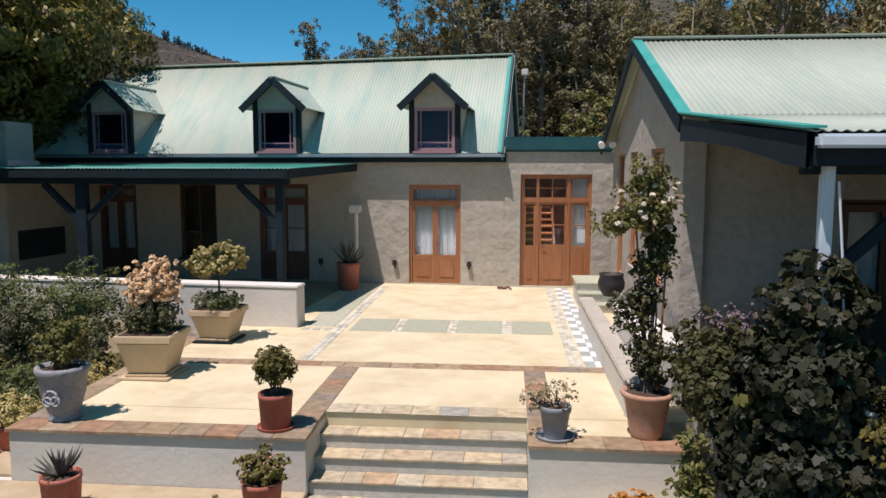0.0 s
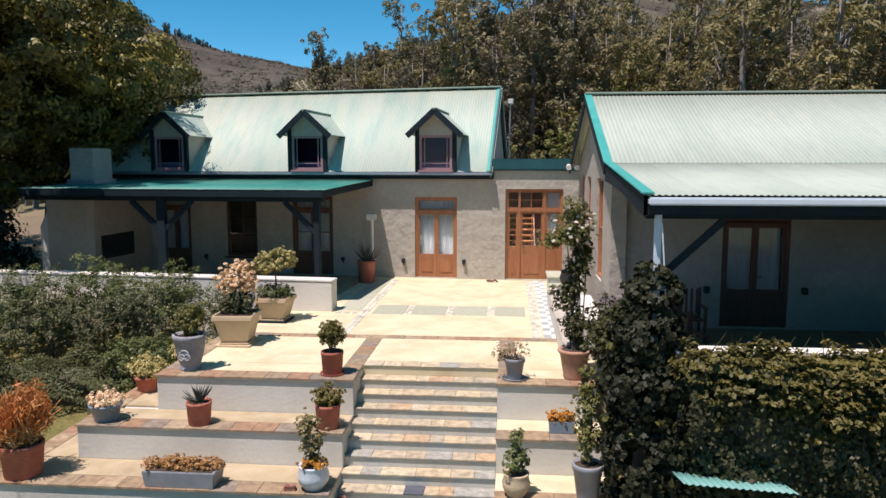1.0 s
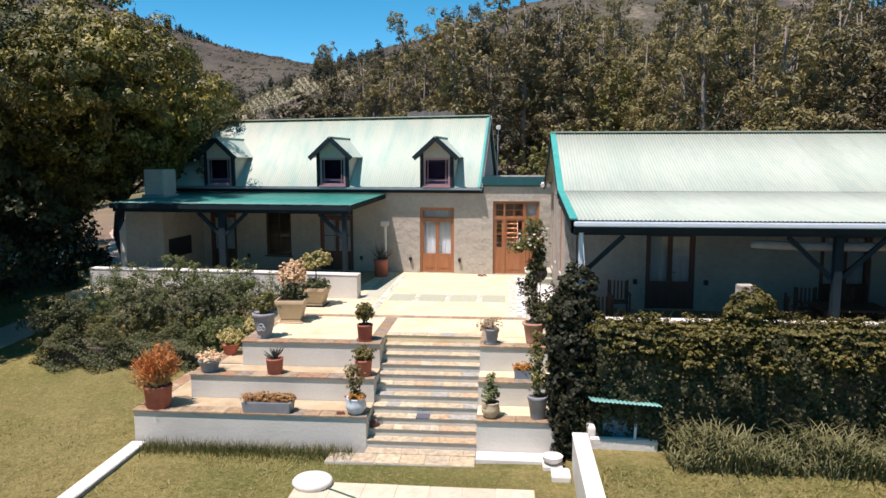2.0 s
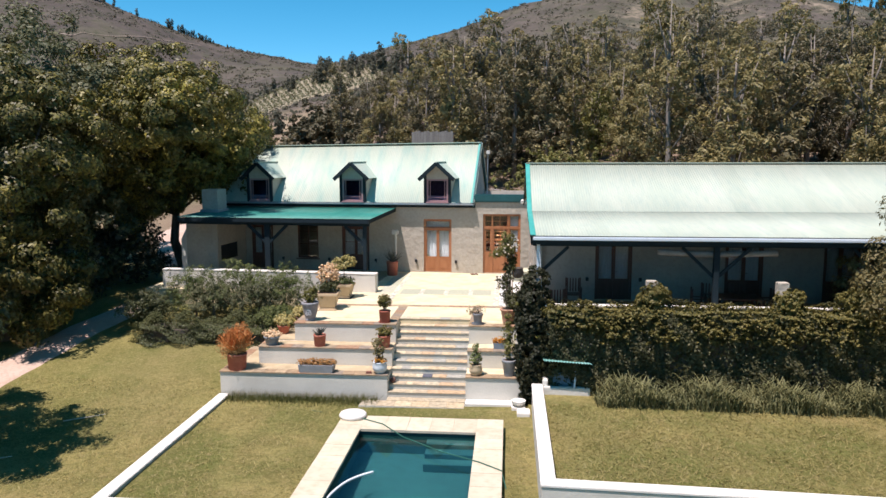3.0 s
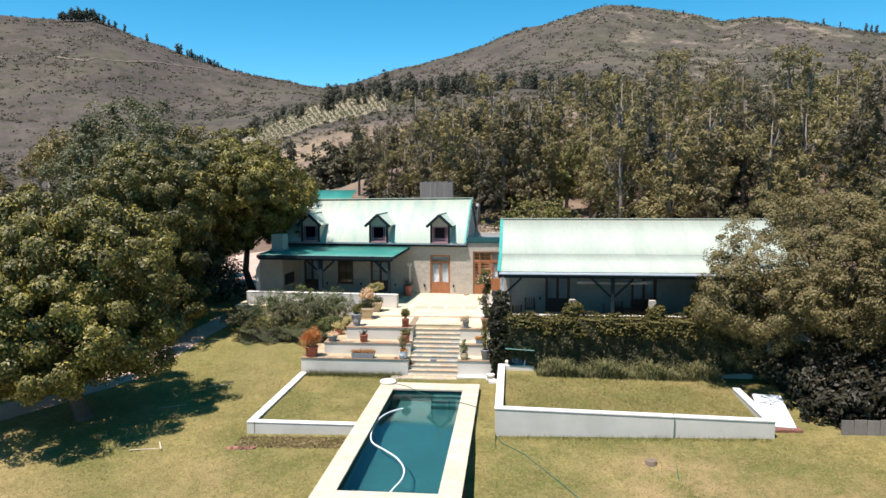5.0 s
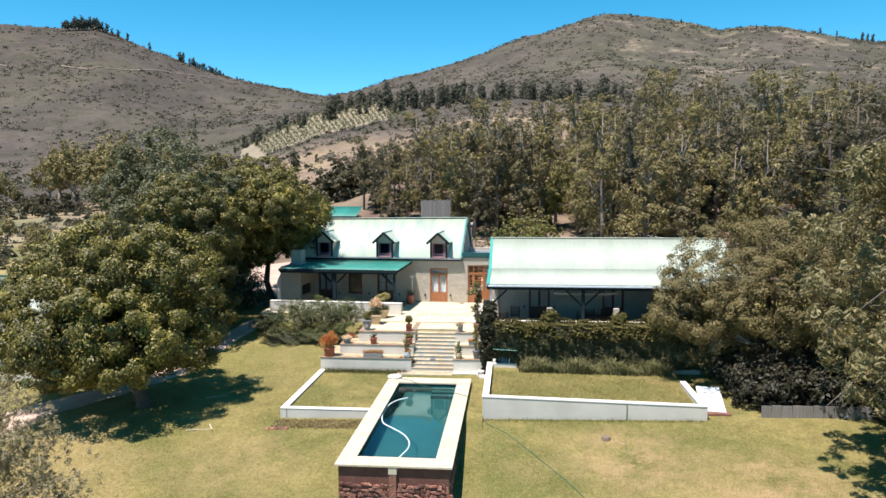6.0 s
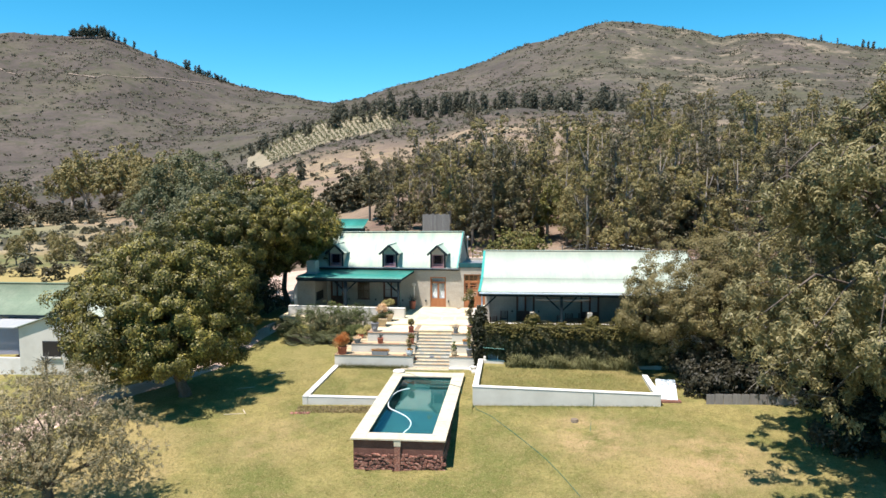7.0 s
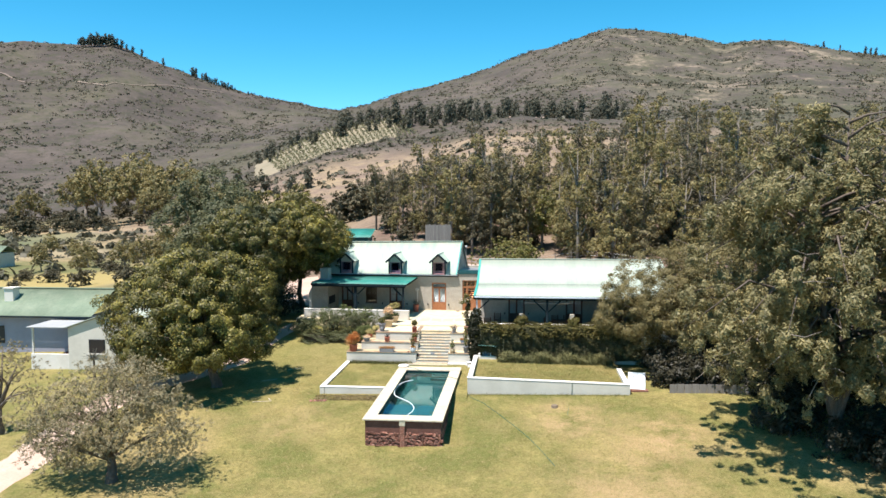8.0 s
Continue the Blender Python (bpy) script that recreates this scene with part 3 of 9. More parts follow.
def terraces():
    t = thing("terrace", "stepped garden terrace with yellow screed floor and grey painted risers", "terrace", kind="structure")
    # upper floor
    bx("slab", (-3.0, 4.6, -5.2, 0.6, -2.2, -0.004), M_SCREED, t)
    bx("slab", (-3.0, 4.6, ST_Y, -5.202, -2.2, -0.004), M_SCREED, t)
    bx("slab", (-11.0, -3.002, -5.0, 1.2, -2.2, -0.004), M_SCREED, t)
    left = [(-3.0, -10.70, -0.004), (-3.95, -11.52, -0.604), (-4.86, -12.47, -1.16)]
    prev = ST_Y
    for k, (x0, y0, z) in enumerate(left):
        bx("tier", (x0, ST_X0 - 0.002, y0 + 0.015, prev + 0.3 if k else prev, -2.6, z - 0.03), M_GREYP, t, "grey painted retaining tier")
        bx("tier_floor", (x0, ST_X0 - 0.002, y0 + 0.345, (prev if k == 0 else left[k - 1][1] + 0.01), z - 0.0295, z), M_SCREEDW if k else M_SCREED, t)
        if k:
            bx("tier", (x0, left[k - 1][0] - 0.002, y0 + 1.0, y0 + 3.0, -2.6, z - 0.03), M_GREYP, t)
            bx("tier_floor", (x0, left[k - 1][0] - 0.002, y0 + 0.97, y0 + 3.0, z - 0.0295, z), M_SCREEDW, t)
        prev = y0
    right = [(-10.70, -0.004), (-11.52, -0.604), (-12.47, -1.16)]
    prev = ST_Y
    for k, (y0, z) in enumerate(right):
        bx("tier", (ST_X1 + 0.002, 4.3 + 0.05 * k, y0 + 0.015, prev + 0.3 if k else prev, -2.6, z - 0.03), M_GREYP, t, "grey painted retaining tier")
        bx("tier_floor", (ST_X1 + 0.002, 4.3 + 0.05 * k, y0 + 0.345, (prev if k == 0 else right[k - 1][0] + 0.01), z - 0.0295, z), M_SCREED, t)
        prev = y0
    return t


terrace = terraces()


def stairs():
    s = thing("garden_stairs", "wide flight of grey-risered steps with rust and tan slate treads", "stairs", kind="structure")
    for k in range(1, STEP_N + 1):
        z, y1 = -RISER * k, ST_Y - TREAD * (k - 1)
        bx("step", (ST_X0, ST_X1, y1 - TREAD - 0.002, y1 - 0.002, -2.5, z - 0.022), M_RISER, s, "", 0.006)
    bx("step", (ST_X0 - 0.75, ST_X1, ST_Y - TREAD * 11 - 0.49, ST_Y - TREAD * 11 - 0.004, -2.6, -RISER * 11.2), M_RISER, s, "", 0.006)
    bx("landing_slab", (ST_X1 + 0.01, 4.25, -12.9, -12.46, -2.3, -1.84), M_WALLTOP, s, "white painted slab at the foot of the flight", 0.012)
    return s


flight = stairs()


# ---- walls ----
def garden_wall(name, dims, top, mat_=M_WHITE, label="", cap=None):
    w = thing(name, label, "wall", kind="structure")
    x0, x1, y0, y1, z0 = dims
    bx("wall_body", (x0, x1, y0, y1, z0, top - 0.05), mat_, w, "", 0.012)
    bx("coping", (x0 - 0.015, x1 + 0.015, y0 - 0.015, y1 + 0.015, top - 0.049, top), cap or M_WALLTOP, w, "white painted coping", 0.015)
    return w


PORCH_TURN = Matrix.Translation((2.39, 0, 0)) @ pose(0, 0, 0, 0, 0, -4.4) @ Matrix.Translation((-2.39, 0, 0))
garden_wall("porch_wall", (-8.3, -0.89, -5.52, -5.12, -1.5), 0.76, label="low cream limewashed wall along the porch").matrix_basis = PORCH_TURN
garden_wall("porch_wall", (-10.1, -8.32, -5.45, -5.10, -1.5), 0.74, label="low cream wall in the shade of the tree").matrix_basis = PORCH_TURN
garden_wall("side_wall", (3.86, 4.12, -9.75, -3.9, -1.5), 0.42, cap=M_PLAST, label="low plastered wall beside the patio")
garden_wall("side_wall", (4.14, 4.62, -9.15, -6.6, -1.5), 0.74, label="white block wall against the gable house")

# walls round the lower lawns
garden_wall("lawn_wall", (-4.86, -4.56, -19.85, -12.57, -2.8), -1.84, M_GREYP, "low grey retaining wall with a white top")
garden_wall("lawn_wall", (-4.54, -0.57, -19.85, -19.55, -3.2), -1.84, M_GREYP, "low grey retaining wall with a white top")
garden_wall("lawn_wall", (4.68, 4.96, -19.5, -13.2, -3.0), -1.08, M_GREYP, "white-topped retaining wall beside the pool lawn")


def sloping_wall():
    w = thing("lawn_wall", "long pale grey retaining wall with a white top below the lawn", "wall", kind="structure")
    for nm, dz0, dz1, g, m in (("wall_body", None, -0.06, 0.0, M_GREYP), ("coping", -0.059, 0.0, 0.02, M_WALLTOP)):
        bm = bmesh.new()
        vs = []
        for x, top in ((4.68 - g, -1.06), (14.75 + g, -1.28)):
            for y in (-19.82 - g, -19.52 + g):
                vs.append(bm.verts.new((x, y, -3.2 if dz0 is None else top + dz0)))
                vs.append(bm.verts.new((x, y, top + dz1)))
        for f in ((0, 4, 5, 1), (2, 3, 7, 6), (1, 5, 7, 3), (0, 2, 6, 4), (0, 1, 3, 2), (4, 6, 7, 5)):
            bm.faces.new([vs[i] for i in f])
        part(nm, bm, m, w, "", 0.012)


sloping_wall()
garden_wall("lawn_wall", (14.45, 14.73, -19.5, -15.6, -3.0), -1.28, M_GREYP, "white-topped retaining wall at the end of the lawn")


def lawn_slab(name, x0, x1, y0, y1, z, pit=None):
    xs, ys = np.linspace(x0, x1, 30), np.linspace(y0, y1, 24)
    if pit:
        xs = np.concatenate([np.linspace(x0, pit[0], 12), np.linspace(pit[0], pit[1], 12)[1:], np.linspace(pit[1], x1, 5)[1:]])
        ys = np.concatenate([np.linspace(y0, pit[2], 16), np.linspace(pit[2], y1, 8)[1:]])
    vs = [(x, y, z(x, y) + 0.03 * noise.noise(Vector((x, y, 1)))) for y in ys for x in xs]
    n = len(xs)
    fs = [(j * n + i, j * n + i + 1, (j + 1) * n + i + 1, (j + 1) * n + i) for j in range(len(ys) - 1) for i in range(n - 1)
          if not (pit and pit[0] < (xs[i] + xs[i + 1]) / 2 < pit[1] and (ys[j] + ys[j + 1]) / 2 < pit[2])]
    o = raw(name, vs, fs, M_GROUND, smooth=True)
    return tagged(o, "level patch of mown yellow-green lawn inside a retaining wall", "lawn", kind="structure")


lawn_slab("lawn", -4.56, 4.68, -19.55, -12.6, lambda x, y: -1.93 + 0.004 * (y + 12), (-0.38, 3.74, -14.74))
lawn_slab("lawn", 4.95, 14.6, -19.53, -11.8, lambda x, y: -1.30 + 0.02 * (y + 13) - 0.012 * (x - 5))


def lawn_ramp():
    """The short grassy slope between the pool and the retaining wall."""
    vs = [(x, -19.55 - 1.5 * k / 6, (-1.962 + (float(ground_z(x, -21.05)) + 0.012 + 1.962) * (k / 6) ** 1.3)) for k in range(7) for x in (3.8, 4.3, 4.7)]
    fs = [(3 * k + i, 3 * k + i + 1, 3 * k + i + 4, 3 * k + i + 3) for k in range(6) for i in range(2)]
    tagged(raw("lawn", vs, fs, M_GROUND, smooth=True), "grassy ramp between the pool and the retaining wall", "lawn", kind="structure")


lawn_ramp()


# ---- pool ----
def pool():
    p = thing("swimming_pool", "long teal swimming pool with pale stone coping on a red stone base", "pool", kind="structure")
    X0, X1, Y0, Y1 = -0.52, 3.88, -26.95, -14.6
    ix0, ix1, iy0, iy1 = 0.12, 3.22, -26.1, -15.55
    zt = -1.67
    for d in ((ix0 - 0.25, ix1 + 0.25, iy0 - 0.3, iy0, -4.0, zt - 0.071), (ix0 - 0.25, ix1 + 0.25, iy1, iy1 + 0.3, -4.0, zt - 0.071),
              (ix0 - 0.25, ix0, iy0 + 0.002, iy1 - 0.002, -4.0, zt - 0.071), (ix1, ix1 + 0.25, iy0 + 0.002, iy1 - 0.002, -4.0, zt - 0.071)):
        bx("basin_wall", d, M_BASIN, p, "", 0)
    bx("basin_floor", (ix0, ix1, iy0, iy1, -3.3, -3.05), M_BASIN, p, "teal pool floor", 0)
    for k in range(3):
        bx("pool_step", (ix1 - 1.3, ix1 - 0.002, iy1 - 0.35 * (k + 1), iy1 - 0.35 * k - 0.002, -3.04, zt - 0.35 - 0.28 * k), M_BASIN, p, "", 0.01)
    w = raw("water", [(ix0, iy0, zt - 0.16), (ix1, iy0, zt - 0.16), (ix1, iy1, zt - 0.16), (ix0, iy1, zt - 0.16)], [(0, 1, 2, 3)], M_WATER, p, "still teal water")
    w.visible_shadow = False
    # outer base of rubble stone
    bx("base_wall", (X0 + 0.12, X1 - 0.12, Y0 + 0.12, Y0 + 0.45, -4.2, zt - 0.071), M_BASE, p)
    bx("base_wall", (X1 - 0.45, X1 - 0.12, Y0 + 0.46, Y1 - 0.1, -4.2, zt - 0.071), M_MORTAR, p)
    bx("base_wall", (X0 + 0.12, X0 + 0.4, Y0 + 0.46, Y1 - 0.1, -4.2, zt - 0.071), M_MORTAR, p)
    bx("base_wall", (X0 + 0.41, X1 - 0.46, Y1 - 0.45, Y1 - 0.1, -4.2, zt - 0.071), M_MORTAR, p)
    bx("pillar", (1.52, 1.80, Y0 + 0.03, Y0 + 0.119, -4.2, zt - 0.345), M_BRICK, p, "brick pier")
    bx("pillar_head", (1.50, 1.82, Y0 + 0.02, Y0 + 0.119, zt - 0.344, zt - 0.075), M_POOLC, p, "pale block at the head of the pier")
    # coping slabs
    rng_ = random.Random(5)

    def slab(x0, x1, y0, y1):
        z = zt + rng_.uniform(-0.004, 0.004)
        bx("coping_slab", (x0 + 0.001, x1 - 0.001, y0 + 0.001, y1 - 0.001, zt - 0.07, z), M_POOLC, p, "", 0.005)
    n = 18
    for k in range(n):
        a, b = Y0 + (Y1 - Y0) * k / n, Y0 + (Y1 - Y0) * (k + 1) / n
        slab(X0, ix0 + 0.04, a, b)
        slab(ix1 - 0.04, X1, a, b)
    for k in range(5):
        a, b = ix0 + 0.04 + (ix1 - ix0 - 0.08) * k / 5, ix0 + 0.04 + (ix1 - ix0 - 0.08) * (k + 1) / 5
        slab(a, b, Y0, iy0 + 0.04)
        slab(a, b, iy1 - 0.04, Y1)
    # rubble stones on the near face
    base = []
    for k in range(4):
        bm = bmesh.new()
        bmesh.ops.create_cube(bm, size=1.7)
        bmesh.ops.bevel(bm, geom=bm.edges[:], offset=0.28, segments=1, affect='EDGES')
        for v in bm.verts:
            v.co *= 1 + 0.5 * noise.noise(v.co * 1.1 + Vector((k * 5, 0, 0)))
        me = bpy.data.meshes.new("stone")
        bm.to_mesh(me)
        bm.free()
        me.materials.append(M_BRICK)
        base.append(me)
    for side in range(2):
        z = -3.15 if side == 0 else -3.1
        while z < -2.4:
            x = (X0 + 0.15) if side == 0 else Y0 + 0.2
            end = (X1 - 0.15) if side == 0 else Y0 + 3.0
            while x < end:
                w_ = rng_.uniform(0.12, 0.42)
                o = new("stone", base[rng_.randrange(4)])
                o.parent = p
                c = (x + w_ / 2, Y0 + 0.11, z) if side == 0 else (X1 - 0.11, x + w_ / 2, z)
                hh = rng_.uniform(0.05, 0.13)
                sc = (w_ * 0.54, 0.06, hh) if side == 0 else (0.06, w_ * 0.54, hh)
                c = (c[0], c[1], c[2] + rng_.uniform(-0.05, 0.05))
                o.matrix_basis = pose(*c, rng_.uniform(-9, 9), rng_.uniform(-14, 14) if side == 0 else 0, rng_.uniform(-9, 9)) @ Matrix.Diagonal((*sc, 1))
                x += w_
            z += 0.17
    return p


M_BASE = mat("dark_red_brown_plaster", (0.13, 0.055, 0.04), 0.9, (0.19, 0.09, 0.065), 2.5, (0.08, 0.04, 0.03), 12, 0.5, 14, bdist=0.02)
M_WATER = glass("pool_water", (0.42, 0.82, 0.78))
_b = M_WATER.node_tree.nodes["Principled BSDF"]
_b.inputs["IOR"].default_value, _b.inputs["Roughness"].default_value = 1.33, 0.03
_n = M_WATER.node_tree.nodes.new("ShaderNodeTexNoise")
_n.inputs["Scale"].default_value, _n.inputs["Detail"].default_value = 4.0, 3
_p = M_WATER.node_tree.nodes.new("ShaderNodeBump")
_p.inputs["Strength"].default_value, _p.inputs["Distance"].default_value = 0.10, 0.02
M_WATER.node_tree.links.new(_n.outputs["Fac"], _p.inputs["Height"])
M_WATER.node_tree.links.new(_p.outputs[0], _b.inputs["Normal"])
pool()


# ---- houses ----
def corrugated(width, length, drop_, pitch=0.085, depth=0.009, thick=0.006):
    """One roof sheet: corrugations run down the slope. Local x across, y down the run (negative), z up; drop_ is the fall."""
    n = max(2, round(width / pitch)) * 6
    vs, fs = [], []
    for lay in (0, -thick):
        for s in (0.0, 1.0):
            for i in range(n + 1):
                vs.append((width * i / n, -length * s, -drop_ * s + lay + depth * math.sin(2 * math.pi * i / 6)))
    m = n + 1
    for i in range(n):
        fs.append((i, m + i, m + i + 1, i + 1))
        fs.append((2 * m + i, 2 * m + i + 1, 3 * m + i + 1, 3 * m + i))
        fs.append((m + i, 3 * m + i, 3 * m + i + 1, m + i + 1))
        fs.append((i, i + 1, 2 * m + i + 1, 2 * m + i))
    return vs, fs


def sheet_roof(parent, x0, x1, yt, zt, yb, zb, material, sheet=0.76, name="roof_sheet", sag=0.0):
    """A slope laid with overlapping sheets, from (yt, zt) at the top to (yb, zb) at the eave."""
    count = max(1, round((x1 - x0) / sheet))
    w = (x1 - x0) / count
    vs, fs = corrugated(w * 10 / 9, abs(yt - yb), zt - zb, w / 9)
    if yb > yt:
        vs = [(x, -y, z) for x, y, z in vs]
        fs = [f[::-1] for f in fs]
    me = bpy.data.meshes.new(name)
    me.from_pydata(vs, [], fs)
    me.materials.append(material)
    me.polygons.foreach_set("use_smooth", [True] * len(me.polygons))
    for k in range(count):
        o = new(name, me)
        o.parent = parent
        q = 1 - sag * (1 - (k + 0.5) / count) / (zt - zb)
        o.matrix_basis = pose(x0 + k * w, yt, zt - (1 - q) * (zt - zb) + 0.0015 * (k % 2)) @ Matrix.Diagonal((1, 1, q, 1))


def wall_y(parent, x0, x1, y, th, z0, z1, holes, material, name="wall"):
    """A wall in the plane y, its outer face at y, made round the holes (x0, x1, z0, z1)."""
    xs = sorted({x0, x1, *[h[0] for h in holes], *[h[1] for h in holes]})
    for a, b in zip(xs, xs[1:]):
        cuts = sorted([h for h in holes if h[0] < b - 1e-6 and h[1] > a + 1e-6], key=lambda h: h[2])
        z = z0
        for h in cuts + [(0, 0, z1, z1)]:
            if h[2] > z + 1e-6:
                part(name, box(bmesh.new(), a, b, y, y + th, z, h[2]), material, parent)
            z = max(z, h[3])


def glazed(parent, x0, x1, z0, z1, y, wood, frame_w=0.07, depth=0.09, cols=1, rows=1, bar_w=0.025, name="window"):
    """A framed, glazed light with its bars: the outer face of the frame at y."""
    bm = bmesh.new()
    box(bm, x0, x0 + frame_w, y, y + depth, z0, z1)
    box(bm, x1 - frame_w, x1, y, y + depth, z0, z1)
    box(bm, x0 + frame_w, x1 - frame_w, y, y + depth, z0, z0 + frame_w)
    box(bm, x0 + frame_w, x1 - frame_w, y, y + depth, z1 - frame_w, z1)
    f = part(name, bm, wood, parent)
    ax0, ax1, az0, az1 = x0 + frame_w, x1 - frame_w, z0 + frame_w, z1 - frame_w
    bm = box(bmesh.new(), ax0, ax1, y + depth * 0.45, y + depth * 0.55, az0, az1)
    g = part("pane", bm, M_GLASS, f)
    g.visible_shadow = False
    for k in range(1, cols):
        x = ax0 + (ax1 - ax0) * k / cols
        part("glazing_bar", box(bmesh.new(), x - bar_w / 2, x + bar_w / 2, y + depth * 0.2, y + depth * 0.8, az0, az1), wood, f)
    for k in range(1, rows):
        z = az0 + (az1 - az0) * k / rows
        part("glazing_bar", box(bmesh.new(), ax0, ax1, y + depth * 0.22, y + depth * 0.78, z - bar_w / 2, z + bar_w / 2), wood, f)
    return f


def leaf_door(parent, x0, x1, z0, z1, y, wood, panel_z, cols=1, rows=1):
    """A half-glazed door leaf: glass above, a raised panel below, a handle."""
    d = glazed(parent, x0, x1, panel_z, z1, y, wood, 0.06, 0.05, cols, rows, name="door_leaf")
    bm = bmesh.new()
    box(bm, x0, x1, y + 0.001, y + 0.05, z0, panel_z - 0.001)
    part("door_panel_rail", bm, wood, d)
    bm = box(bmesh.new(), x0 + 0.1, x1 - 0.1, y - 0.014, y + 0.0005, z0 + 0.16, panel_z - 0.07)
    part("door_panel", bm, wood, d, "", 0.012)
    return d


def double_door(parent, x0, x1, z1, trans_z, y, wood, curtain=True, rows=1, panel_z=0.7, z0=0.0):
    """Two half-glazed leaves under a glazed transom, in a timber frame."""
    fr = 0.07
    d = thing("door", "pair of half-glazed timber doors under a glazed transom", "door")
    d.parent = parent
    bm = bmesh.new()
    box(bm, x0, x0 + fr, y, y + 0.12, z0, z1)
    box(bm, x1 - fr, x1, y, y + 0.12, z0, z1)
    box(bm, x0 + fr, x1 - fr, y, y + 0.12, z1 - fr, z1)
    box(bm, x0 + fr, x1 - fr, y, y + 0.12, trans_z - 0.035, trans_z + 0.035)
    part("door_frame", bm, wood, d)
    glazed(d, x0 + fr, x1 - fr, trans_z + 0.036, z1 - fr - 0.001, y + 0.03, wood, 0.04, 0.05, name="transom")
    mid = (x0 + x1) / 2
    for a, b in ((x0 + fr + 0.003, mid - 0.003), (mid + 0.003, x1 - fr - 0.003)):
        leaf_door(d, a, b, z0 + 0.02, trans_z - 0.037, y + 0.03, wood, panel_z, 1, rows)
    bm = bmesh.new()
    tube(bm, [(mid + 0.05, y + 0.02, z0 + 1.02), (mid + 0.05, y - 0.03, z0 + 1.02), (mid + 0.14, y - 0.03, z0 + 1.02)], [0.009] * 3, 6)
    part("door_handle", bm, M_BLACK, d)
    bx("sill", (x0 - 0.03, x1 + 0.03, y - 0.05, y + 0.12, z0 - 0.01, z0 + 0.019), M_GSLATE, d, "", 0.004)
    if curtain:
        for a, b, zz0, zz1 in ((x0 + 0.1, mid - 0.02, panel_z, trans_z - 0.05), (mid + 0.02, x1 - 0.1, panel_z, trans_z - 0.05), (x0 + 0.1, x1 - 0.1, trans_z + 0.03, z1 - 0.08)):
            n = 40
            vs = [(a + (b - a) * i / n, y + 0.20 + 0.02 * math.sin(i * 1.9), z) for z in (zz0, zz1) for i in range(n + 1)]
            fs = [(i, i + 1, n + 2 + i, n + 1 + i) for i in range(n)]
            raw("curtain", vs, fs, M_CURT, d, "pale gathered curtain", True)
    return d


HOUSE_TURN = Matrix.Translation((2.39, 0, 0)) @ pose(0, 0, 0, 0, 0, -4.4) @ Matrix.Translation((-2.39, 0, 0))


